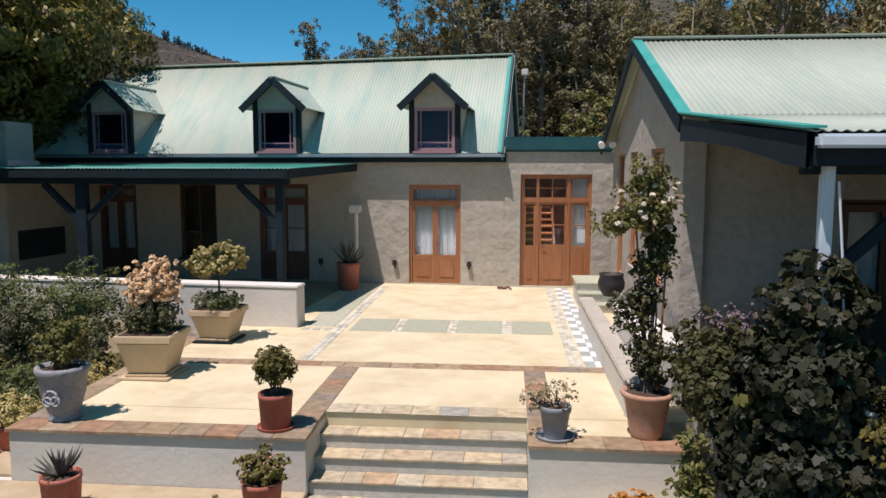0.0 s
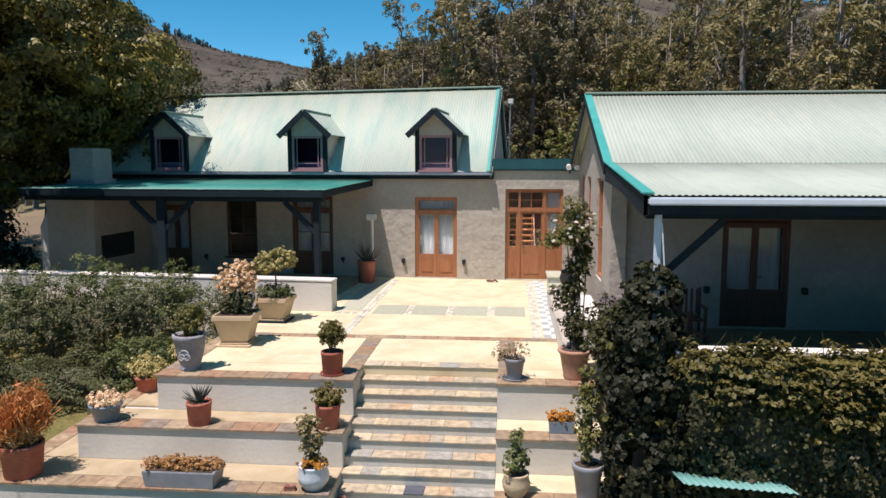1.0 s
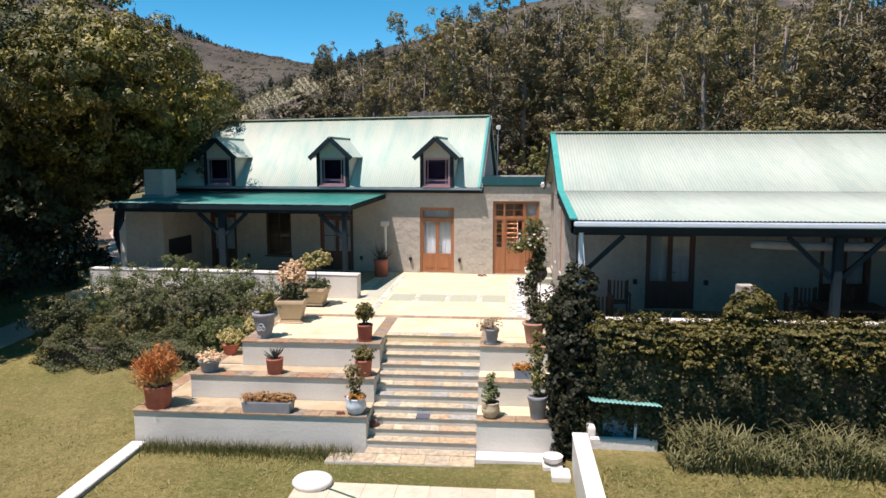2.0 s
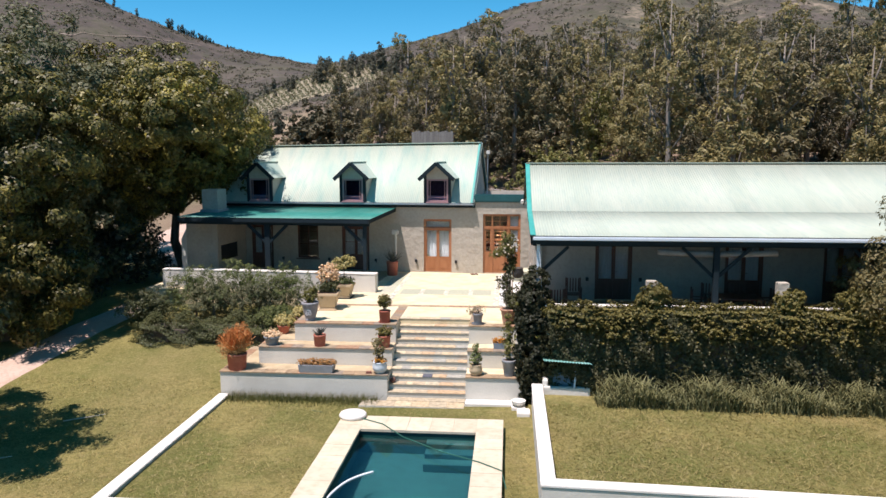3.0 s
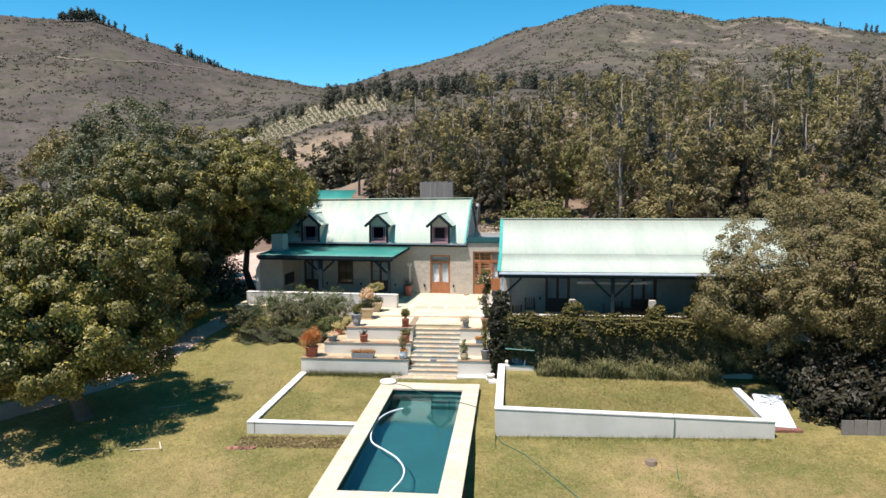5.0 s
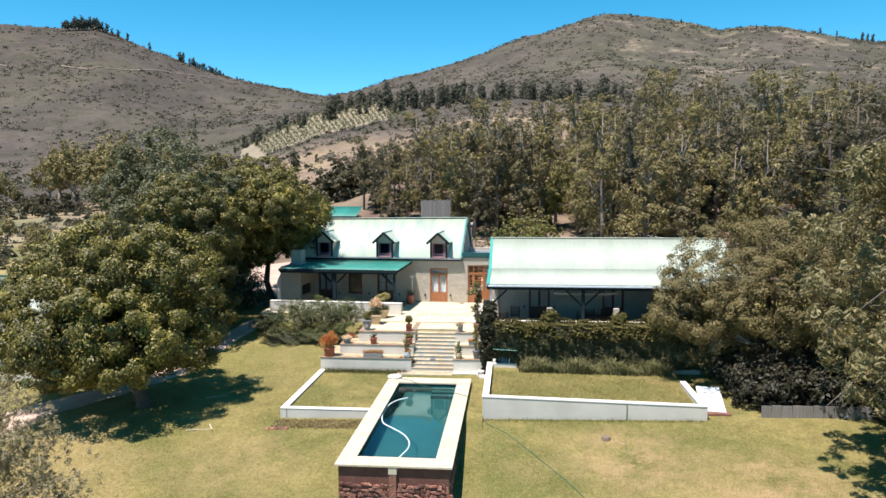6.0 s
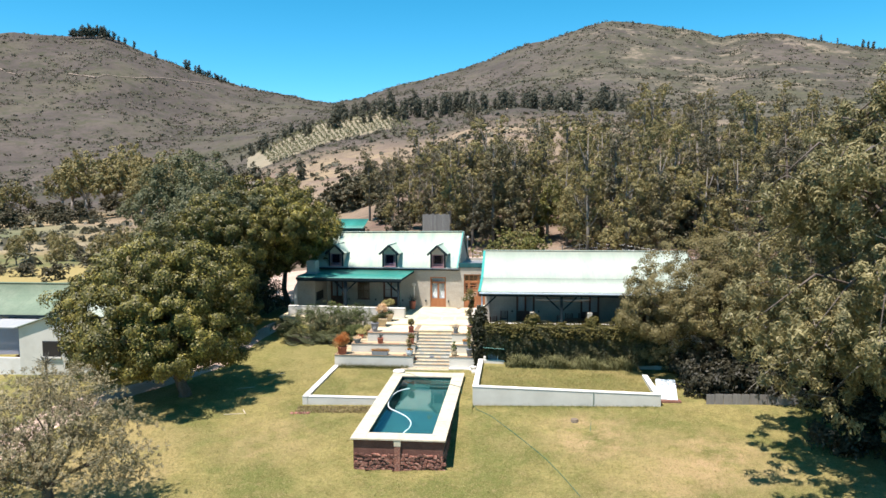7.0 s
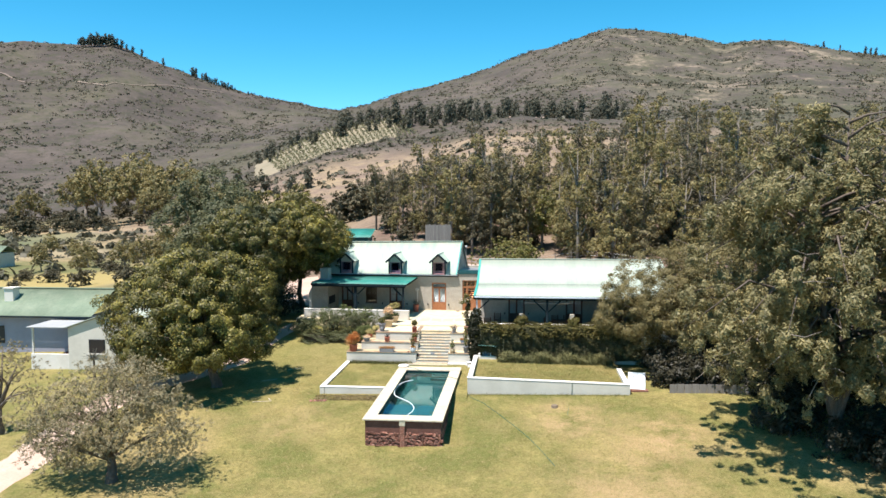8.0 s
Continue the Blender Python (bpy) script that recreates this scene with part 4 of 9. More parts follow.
def main_house():
    h = thing("farmhouse", "single-storey taupe plastered farmhouse with a dormered green iron roof", "house")
    h.matrix_basis = HOUSE_TURN
    XL, XR = -10.1, 2.39
    holes = [(0.0, 1.31, 0, 2.5), (-3.97, -2.63, 0, 2.5), (-6.18, -5.15, 0.55, 2.5), (-8.52, -7.42, 0, 2.45)]
    wall_y(h, XL, XR, 0, 0.3, -0.2, 3.18, holes, M_PLAST)
    bx("wall", (XL, XL + 0.3, 0.302, 5.9, -0.2, 3.18), M_PLAST, h)
    bx("wall", (XL, XR, 5.9, 6.2, -0.2, 3.18), M_PLAST, h)
    bx("wall", (XR - 0.3, XR, 0.302, 5.898, -0.2, 3.18), M_PLAST, h)
    # dim rooms behind the glass
    bx("room_wall", (XL + 0.3, XR - 0.3, 2.2, 2.25, 0, 3.1), M_ROOM, h, "", 0)
    bx("room_floor", (XL + 0.3, XR - 0.3, 0.3, 5.9, -0.15, -0.003), M_WOODD, h, "", 0)
    bx("loft_floor", (XL, XR, 0.0, 6.2, 3.182, 3.25), M_ROOM, h, "", 0)
    RY, RZ, EY, EZ = 2.95, 6.05, -0.26, 3.27
    XG = XR - 0.13
    for x in (XL, XG - 0.3):
        bm = bmesh.new()
        pts = [(0.02, 3.251), (5.88, 3.251), (RY, RZ - 0.1)]
        a = [bm.verts.new((x, y, z)) for y, z in pts]
        b = [bm.verts.new((x + 0.3, y, z)) for y, z in pts]
        bm.faces.new(a[::-1]), bm.faces.new(b)
        for k in range(3):
            bm.faces.new((a[k], a[(k + 1) % 3], b[(k + 1) % 3], b[k]))
        bmesh.ops.recalc_face_normals(bm, faces=bm.faces[:])
        part("gable", bm, M_PLAST, h)
    roof = thing("roof", "", "")
    roof.parent = h
    sheet_roof(roof, XL - 0.1, XG + 0.06, RY, RZ, EY, EZ, M_ROOF, sag=0.14)
    sheet_roof(roof, XL - 0.1, XG + 0.06, RY, RZ, 6.3, EZ - 0.1, M_ROOF, sag=0.14)
    bm = bmesh.new()
    bar(bm, (XL - 0.12, RY, RZ - 0.12), (XG + 0.1, RY, RZ + 0.02), 0.26, 0.05)
    part("ridge_cap", bm, M_ROOF, roof, "", 0.02)
    bm = bmesh.new()
    bar(bm, (XG + 0.09, RY, RZ - 0.06), (XG + 0.09, EY - 0.02, EZ - 0.08), 0.05, 0.26)
    bar(bm, (XG + 0.09, RY, RZ - 0.06), (XG + 0.09, 6.3, EZ - 0.15), 0.05, 0.26)
    part("verge_board", bm, M_GREEN, roof, "dark green verge board")
    bm = bmesh.new()
    bar(bm, (XG + 0.04, RY, RZ + 0.02), (XG + 0.04, EY, EZ + 0.02), 0.14, 0.02)
    part("verge_flashing", bm, M_VERGE, roof, "turquoise flashing")
    # gutter and fascia
    bx("fascia", (XL - 0.1, XR + 0.05, EY + 0.1, EY + 0.14, EZ - 0.22, EZ - 0.01), M_TRIM, roof)
    bx("soffit", (XL - 0.1, XR + 0.05, EY + 0.141, -0.002, EZ - 0.1, EZ - 0.07), M_TRIM, roof)
    bx("gutter", (XL - 0.1, XR + 0.02, EY - 0.06, EY + 0.099, EZ - 0.10, EZ - 0.02), M_GREYM, roof, "pale grey gutter", 0.02)
    # dormers
    for xc in (0.70, -3.32, -7.92):
        dormer(h, xc)
    # doors and windows
    double_door(h, 0.0, 1.31, 2.5, 2.06, 0.05, M_WOOD, True, 1, 0.68)
    double_door(h, -3.97, -2.63, 2.5, 2.06, 0.05, M_WOODD, True, 2)
    double_door(h, -8.52, -7.42, 2.45, 2.1, 0.05, M_WOODD, True, 1)
    glazed(h, -6.18, -5.15, 0.56, 2.5, 0.05, M_WOODD, 0.06, 0.09, 2, 3)
    bx("window_sill", (-6.25, -5.08, -0.06, 0.05, 0.50, 0.549), M_WOODD, h)
    for x in (-0.36, 1.53, -2.3, -4.6, -6.9):
        sc = bx("wall_light", (x - 0.05, x + 0.05, -0.11, -0.001, 0.47, 0.60), M_BLACK, h, "small black wall light", 0.01)
        bx("bracket", (x - 0.02, x + 0.02, -0.03, -0.002, 0.40, 0.469), M_BLACK, sc, "", 0.004)
    # ridge chimney with a round hood
    bm = bmesh.new()
    box(bm, -10.2, -9.6, 2.6, 3.3, 5.5, 6.05)
    n = 10
    ring = [[bm.verts.new((-9.9 + 0.3 * math.cos(math.pi * k / n), y, 6.05 + 0.28 * math.sin(math.pi * k / n))) for k in range(n + 1)] for y in (2.6, 3.3)]
    for k in range(n):
        bm.faces.new((ring[0][k], ring[0][k + 1], ring[1][k + 1], ring[1][k]))
    bm.faces.new(ring[0]), bm.faces.new(ring[1][::-1])
    part("chimney", bm, M_WHITE, h, "white chimney with a round hood")
    return h


def dormer(h, xc):
    """A small gabled dormer with a sash window."""
    d = thing("dormer", "", "")
    d.parent = h
    w, z0, ze, za, yf = 0.63, 3.27, 4.56, 5.13, -0.30
    # cheeks, clipped under the slope
    slope = (6.05 - 3.25) / (2.95 + 0.32)
    for sx in (-1, 1):
        bm = bmesh.new()
        x1, x2 = xc + sx * w, xc + sx * (w - 0.08)
        yb = -0.32 + (ze - 3.25) / slope + 0.1
        pr = [(yf + 0.121, z0 + 0.1), (yf + 0.121, ze), (yb + 0.1, ze)]
        a = [bm.verts.new((x1, y, z)) for y, z in pr]
        b = [bm.verts.new((x2, y, z)) for y, z in pr]
        bm.faces.new(a), bm.faces.new(b[::-1])
        for k in range(3):
            bm.faces.new((a[k], b[k], b[(k + 1) % 3], a[(k + 1) % 3]))
        bmesh.ops.recalc_face_normals(bm, faces=bm.faces[:])
        part("cheek", bm, M_PLAST, d)
        bx("corner_post", (min(xc + sx * w, xc + sx * (w - 0.13)), max(xc + sx * w, xc + sx * (w - 0.13)), yf, yf + 0.12, z0, ze + 0.02), M_TRIM, d)
    glazed(d, xc - w + 0.132, xc + w - 0.132, z0 + 0.05, 4.36, yf + 0.03, M_DWIN, 0.075, 0.07, 1, 1)
    win = d.children[-1]
    for pn in win.children:
        if pn.name.startswith("pane"):
            pn.data.materials[0] = M_GLASSD
    for x in (xc - w + 0.29, xc + w - 0.29):
        part("glazing_bar", box(bmesh.new(), x - 0.012, x + 0.012, yf + 0.045, yf + 0.085, z0 + 0.125, 4.285), M_DWIN, win)
    part("glazing_bar", box(bmesh.new(), xc - w + 0.21, xc + w - 0.21, yf + 0.043, yf + 0.087, z0 + 0.24, z0 + 0.265), M_DWIN, win)
    bx("dormer_sill", (xc - w + 0.10, xc + w - 0.10, yf - 0.05, yf + 0.029, z0 - 0.01, z0 + 0.05), M_DWIN, d)
    # Dark sheet in place of the unlit room behind the glass
    bx("blind", (xc - w + 0.15, xc + w - 0.15, yf + 0.4, yf + 0.42, z0 + 0.05, ze), M_DARKROOM, d, "", 0)
    # gable triangle
    bm = bmesh.new()
    pr = [(xc - w + 0.131, 4.361), (xc + w - 0.131, 4.361), (xc + w - 0.131, ze + 0.06), (xc, za - 0.08), (xc - w + 0.131, ze + 0.06)]
    a = [bm.verts.new((x, yf + 0.02, z)) for x, z in pr]
    b = [bm.verts.new((x, yf + 0.10, z)) for x, z in pr]
    bm.faces.new(a), bm.faces.new(b[::-1])
    for k in range(5):
        bm.faces.new((a[k], b[k], b[(k + 1) % 5], a[(k + 1) % 5]))
    bmesh.ops.recalc_face_normals(bm, faces=bm.faces[:])
    part("dormer_gable", bm, M_PLAST, d)
    # small roof: two slopes of corrugated sheet running back into the main slope
    ov = 0.19
    for sx in (-1, 1):
        run, fall = w + ov, (za - ze) * (w + ov) / w
        vs, fs = [], []
        nn = 36
        for lay in (0, -0.02):
            for s in (0.0, 1.0):
                zz = za - fall * s
                y1 = -0.32 + (zz - 3.25) / slope + 0.06
                for i in range(nn + 1):
                    vs.append((xc + sx * run * s, yf - 0.25 + (y1 - yf + 0.25) * i / nn, zz + lay + 0.007 * math.sin(i * 2.1)))
        m = nn + 1
        for i in range(nn):
            fs += [(i, i + 1, m + i + 1, m + i), (2 * m + i, 3 * m + i, 3 * m + i + 1, 2 * m + i + 1), (m + i, m + i + 1, 3 * m + i + 1, 3 * m + i)]
        raw("dormer_roof", vs, fs, M_ROOF, d)
        bm = bmesh.new()
        bar(bm, (xc, yf - 0.27, za - 0.06), (xc + sx * run, yf - 0.27, za - fall - 0.06), 0.04, 0.17)
        part("barge_board", bm, M_TRIM, d)
    bm = bmesh.new()
    bar(bm, (xc, yf - 0.26, za + 0.01), (xc, -0.32 + (za - 3.25) / slope + 0.1, za + 0.01), 0.12, 0.03)
    part("dormer_ridge", bm, M_ROOF, d)


M_DWIN = mat("mauve_brown_window_paint", (0.34, 0.20, 0.21), 0.5, (0.36, 0.21, 0.20), 3, None, bump=0.05)
# Near-black backing that stands in for darkness inside the dormers
M_DARKROOM = mat("unlit_room_backing", (0.010, 0.008, 0.026), 0.9, (0.016, 0.01, 0.022), 3, None, bump=0.0)
main_house()


def porch():
    p = thing("porch", "shady porch with a green iron lean-to roof on dark teal posts", "porch")
    p.matrix_basis = HOUSE_TURN
    XL, XR = -9.7, -1.36
    sheet_roof(p, XL, XR, -0.05, 3.02, -4.80, 2.875, M_PORCH)
    bx("beam", (XL, XR - 0.02, -4.6, -4.45, 2.56, 2.80), M_TRIM, p)
    bx("fascia", (XL, XR, -4.79, -4.75, 2.68, 2.85), M_TRIM, p)
    bm = bmesh.new()
    bar(bm, (XR + 0.02, -4.79, 2.77), (XR + 0.02, -0.02, 2.92), 0.04, 0.18)
    part("verge_board", bm, M_TRIM, p)
    for k in range(9):
        x = XL + 0.3 + k * (XR - XL - 0.6) / 8
        bm = bmesh.new()
        bar(bm, (x, -4.6, 2.80), (x, -0.03, 2.95), 0.05, 0.11)
        part("rafter", bm, M_TRIM, p)
    for x, wd in ((-1.57, 0.15), (-5.78, 0.24)):
        po = bx("post", (x - wd / 2, x + wd / 2, -4.6, -4.45, -0.01, 2.559), M_TRIM, p, "dark teal post", 0.01)
        for sx in (-1, 1):
            if x > -3 and sx > 0:
                continue
            bm = bmesh.new()
            bar(bm, (x + sx * 0.05, -4.52, 1.8), (x + sx * 0.85, -4.52, 2.56), 0.11, 0.11)
            part("brace", bm, M_TRIM, po)
    # Dark floor sheet hidden by the low wall, added to dim the porch
    bx("porch_floor", (-9.6, -1.42, -4.35, -0.06, 0.004, 0.012), M_SLATED, p, "hidden brown slate floor added to cut bounced light", 0)
    # braai wall and chimney
    # White colour and tapered top imitate a sunlit strip of plaster
    bm = box(bmesh.new(), -10.62, -10.31, -2.9, -0.012, -0.3, 1.75)
    v = [bm.verts.new(q) for q in ((-10.60, -2.88, 1.752), (-10.33, -2.88, 1.752), (-10.33, -0.03, 1.752), (-10.60, -0.03, 1.752), (-10.40, -2.8, 2.2), (-10.35, -2.8, 2.2), (-10.35, -0.05, 2.2), (-10.40, -0.05, 2.2))]
    for f in ((0, 1, 5, 4), (1, 2, 6, 5), (2, 3, 7, 6), (3, 0, 4, 7), (4, 5, 6, 7), (0, 3, 2, 1)):
        bm.faces.new([v[k] for k in f])
    part("end_wall", bm, M_WHITE, p, "white tapered end wall standing in for a sunlit plaster strip", 0.03)
    ch = thing("chimney_stack", "square cream chimney stack standing through the porch roof", "chimney")
    ch.matrix_basis = HOUSE_TURN
    bx("chimney_breast", (-10.3, -8.8, -3.0, -0.012, -0.2, 2.78), M_PLAST, ch, "", 0.02)
    # No recess here: a black panel stands in for its darkness
    bx("hearth", (-8.806, -8.79, -2.7, -1.05, 0.72, 1.42), M_BLACK, ch, "flat black panel for the dark braai hearth", 0.004)
    bx("chimney_shaft", (-9.50, -8.76, -2.95, -2.05, 2.782, 3.95), M_PLAST, ch, "", 0.02)
    bx("flashing", (-9.57, -8.69, -3.02, -1.98, 2.86, 3.06), M_GREYM, ch, "grey flashing", 0.01)
    return p


porch()


def link_house():
    k = thing("link_building", "low flat-roofed link with a glazed timber entrance door", "house")
    holes = [(2.78, 4.5, 0, 2.76)]
    wall_y(k, 2.392, 5.0, -0.03, 0.33, -0.2, 3.3, holes, M_PLAST)
    bx("parapet", (2.36, 5.0, -0.12, 0.26, 3.302, 3.66), M_GREEN, k, "dark green fascia and flashing", 0.05)
    bx("roof_deck", (2.4, 5.0, 2.6, 5.0, 3.3, 3.4), M_GREYM, k)
    # Made-up glass gap in the roof, added to light the hall
    rl = bx("rooflight", (2.4, 5.0, 0.262, 2.598, 3.36, 3.38), M_GLASS, k, "made-up glass roof pane letting sun into the hall", 0)
    rl.visible_shadow = False
    bx("wall", (2.4, 7.0, 5.0, 5.2, -0.2, 3.6), M_PLAST, k)
    bx("room_wall", (2.45, 5.0, 3.6, 3.65, 0, 3.28), M_WOODD, k, "", 0)
    bx("room_floor", (2.42, 5.0, 0.31, 3.6, -0.1, -0.003), M_WOODD, k, "", 0)
    d = thing("door", "glazed timber entrance door with side lights and transom", "door")
    d.parent = k
    y, x0, x1, z1, tz = 0.03, 2.78, 4.5, 2.76, 2.12
    bm = bmesh.new()
    for a, b in ((x0, x0 + 0.07), (3.17, 3.235), (3.925, 3.99), (x1 - 0.07, x1)):
        box(bm, a, b, y, y + 0.12, 0, z1 - 0.07)
    box(bm, x0, x1, y, y + 0.12, z1 - 0.07, z1)
    for a, b in ((x0 + 0.07, 3.17), (3.235, 3.925), (3.99, x1 - 0.07)):
        box(bm, a, b, y + 0.002, y + 0.118, tz - 0.04, tz + 0.04)
    part("door_frame", bm, M_WOOD, d)
    glazed(d, x0 + 0.07, 3.925, tz + 0.041, z1 - 0.071, y + 0.03, M_WOOD, 0.035, 0.05, 3, 2, name="transom")
    glazed(d, 3.99, x1 - 0.07, tz + 0.041, z1 - 0.071, y + 0.03, M_WOOD, 0.035, 0.05, name="transom")
    leaf_door(d, x0 + 0.072, 3.168, 0.02, tz - 0.042, y + 0.03, M_WOOD, 0.95, 1, 2)
    leaf_door(d, 3.238, 3.922, 0.02, tz - 0.042, y + 0.03, M_WOOD, 0.98, 2, 2)
    leaf_door(d, 3.992, x1 - 0.072, 0.02, tz - 0.042, y + 0.03, M_WOOD, 0.95, 1, 2)
    bx("curtain", (4.0, 4.42, 0.22, 0.23, 0.95, 2.65), M_CURT, d, "pale blind", 0)
    bm = bmesh.new()
    tube(bm, [(3.30, y + 0.03, 1.0), (3.30, y - 0.03, 1.0), (3.40, y - 0.03, 1.0)], [0.01] * 3, 6)
    part("door_handle", bm, M_BLACK, d)
    bx("sill", (x0 - 0.03, x1 + 0.03, -0.07, y + 0.1, -0.01, 0.019), M_GSLATE, d, "", 0.004)
    st = thing("stair_flight", "open timber stair flight rising inside the entrance hall", "stairs")
    for n in range(10):
        bx("tread", (2.72, 3.72, 0.95 + 0.24 * n, 1.23 + 0.24 * n, 0.17 * (n + 1) + 0.1, 0.17 * (n + 1) + 0.145), M_WOOD, st, "", 0.004)
    for x in (2.66, 3.73):
        part("stringer", bar(bmesh.new(), (x, 0.9, 0.1), (x, 3.4, 1.9), 0.05, 0.22), M_WOODD, st)
    return k


link_house()


def gable_house():
    g = thing("gable_house", "long plastered wing with a pale iron roof and deep verandah", "house")
    XL, XR = 4.86, 19.0
    RY, RZ, KY, KZ = -4.75, 5.10, -8.55, 3.50
    VY, VZ = -12.55, 3.12
    FL = 0.3
    holes = [(7.03, 8.32, FL, 2.45), (11.5, 12.8, FL, 2.45), (14.8, 16.0, FL, 2.45)]
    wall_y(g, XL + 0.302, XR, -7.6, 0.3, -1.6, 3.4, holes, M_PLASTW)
    # gable end with its windows, built as wall strips along y
    wins = [(-6.5, -5.4, 1.0, 3.2), (-4.1, -3.3, 1.0, 3.2), (-2.6, -1.6, 0.6, 3.2)]
    ys = sorted({-7.75, -1.2, *[v for w in wins for v in w[:2]]})
    for a, b in zip(ys, ys[1:]):
        w = [q for q in wins if q[0] <= a + 1e-6 and q[1] >= b - 1e-6]
        if w:
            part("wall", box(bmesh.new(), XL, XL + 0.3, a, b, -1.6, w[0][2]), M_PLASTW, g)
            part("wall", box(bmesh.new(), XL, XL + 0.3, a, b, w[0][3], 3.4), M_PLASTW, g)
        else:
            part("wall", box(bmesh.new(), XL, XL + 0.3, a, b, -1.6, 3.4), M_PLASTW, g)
    bm = bmesh.new()
    pts = [(-7.75, 3.402), (-1.0, 3.402), (RY, RZ - 0.1), (-7.75, 3.70)]
    a = [bm.verts.new((XL, y, z)) for y, z in pts]
    b = [bm.verts.new((XL + 0.3, y, z)) for y, z in pts]
    bm.faces.new(a[::-1]), bm.faces.new(b)
    for k in range(4):
        bm.faces.new((a[k], a[(k + 1) % 4], b[(k + 1) % 4], b[k]))
    bmesh.ops.recalc_face_normals(bm, faces=bm.faces[:])
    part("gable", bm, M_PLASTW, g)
    for y0, y1, z0, z1 in wins:
        f = bmesh.new()
        box(f, XL + 0.05, XL + 0.14, y0, y0 + 0.06, z0, z1), box(f, XL + 0.05, XL + 0.14, y1 - 0.06, y1, z0, z1)
        box(f, XL + 0.05, XL + 0.14, y0 + 0.06, y1 - 0.06, z0, z0 + 0.06), box(f, XL + 0.05, XL + 0.14, y0 + 0.06, y1 - 0.06, z1 - 0.06, z1)
        f = part("window", f, M_WOOD, g)
        pn = part("pane", box(bmesh.new(), XL + 0.09, XL + 0.1, y0 + 0.06, y1 - 0.06, z0 + 0.06, z1 - 0.06), M_GLASS, f)
        pn.visible_shadow = False
        part("glazing_bar", box(bmesh.new(), XL + 0.07, XL + 0.12, y0 + 0.06, y1 - 0.06, (z0 + z1) / 2 - 0.015, (z0 + z1) / 2 + 0.015), M_WOOD, f)
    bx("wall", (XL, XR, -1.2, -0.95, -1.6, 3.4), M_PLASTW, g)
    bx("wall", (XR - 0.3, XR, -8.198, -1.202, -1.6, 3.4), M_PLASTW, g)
    bx("room_wall", (XL + 0.3, XR - 0.3, -5.0, -4.95, 0.4, 3.3), M_ROOM, g, "", 0)
    bx("room_floor", (XL + 0.3, XR - 0.3, -7.29, -1.21, 0.1, FL - 0.003), M_WOODD, g, "", 0)
    for x0, x1 in ((7.03, 8.32), (11.5, 12.8), (14.8, 16.0)):
        double_door(g, x0, x1, 2.45, 2.37, -7.55, M_WOODD, True, 1, 1.0, FL)
    for x in (6.75, 8.6):
        bx("wall_light", (x - 0.05, x + 0.05, -7.71, -7.601, 1.0, 1.13), M_BLACK, g, "small black wall light", 0.01)
    roof = thing("roof", "", "")
    roof.parent = g
    ov = XL - 0.24
    sheet_roof(roof, ov, XR + 0.2, KY + 0.12, KZ + 0.035, VY, VZ, M_ROOF2)
    sheet_roof(roof, ov, XR + 0.2, RY, RZ, KY - 0.02, KZ + 0.03, M_ROOF2)
    sheet_roof(roof, ov, XR + 0.2, RY, RZ, -0.6, 3.42, M_ROOF2)
    bm = bmesh.new()
    bar(bm, (ov - 0.02, RY, RZ + 0.02), (XR + 0.2, RY, RZ + 0.02), 0.26, 0.05)
    part("ridge_cap", bm, M_ROOF2, roof, "", 0.02)
    bm = bmesh.new()
    for p, q in (((RY, RZ), (KY, KZ + 0.035)), ((KY, KZ + 0.035), (VY - 0.02, VZ))):
        bar(bm, (ov + 0.05, p[0], p[1] + 0.022), (ov + 0.05, q[0], q[1] + 0.022), 0.16, 0.02)
    part("verge_flashing", bm, M_VERGE, roof, "turquoise flashing")
    bm = bmesh.new()
    for p, q in (((RY, RZ), (KY, KZ)), ((RY, RZ), (-0.6, 3.40))):
        bar(bm, (ov, p[0], p[1] - 0.09), (ov, q[0], q[1] - 0.09), 0.04, 0.2)
    part("barge_board", bm, M_TRIM, roof, "dark teal barge board")
    # verandah end cheek, curved on its lower edge
    bm = bmesh.new()
    n = 12
    top = [(KY + (VY - KY) * i / n, KZ - 0.02 + (VZ - KZ) * i / n) for i in range(n + 1)]
    low = [(KY + (VY - KY) * i / n, KZ - 0.30 - 0.12 * i / n - 0.26 * (i / n) ** 2 * (1 if i < n else 0.9)) for i in range(n + 1)]
    va = [[bm.verts.new((x, y, z)) for y, z in ring] for x in (ov, ov + 0.05) for ring in (top, low)]
    for i in range(n):
        bm.faces.new((va[0][i], va[1][i], va[1][i + 1], va[0][i + 1]))
        bm.faces.new((va[2][i], va[2][i + 1], va[3][i + 1], va[3][i]))
        bm.faces.new((va[1][i], va[3][i], va[3][i + 1], va[1][i + 1]))
        bm.faces.new((va[0][i], va[0][i + 1], va[2][i + 1], va[2][i]))
    part("verandah_cheek", bm, M_TRIM, roof, "dark boarded verandah end")
    bx("gutter", (ov + 0.05, XR + 0.2, VY - 0.12, VY + 0.0, VZ - 0.13, VZ - 0.03), M_GUTTER, roof, "pale blue-white gutter", 0.02)
    bx("fascia", (ov + 0.05, XR + 0.2, VY + 0.002, VY + 0.04, VZ - 0.26, VZ - 0.02), M_TRIM, roof)
    bx("beam", (ov + 0.06, XR + 0.1, VY + 0.15, VY + 0.29, VZ - 0.32, VZ - 0.06), M_TRIM, roof)
    # verandah
    v = thing("verandah", "", "")
    v.parent = g
    # Unseen dark ceiling, added to stop the pale roof bouncing light inside
    for k in range(34):
        yy = KY - 0.1 + (VY + 0.3 - KY) * k / 34
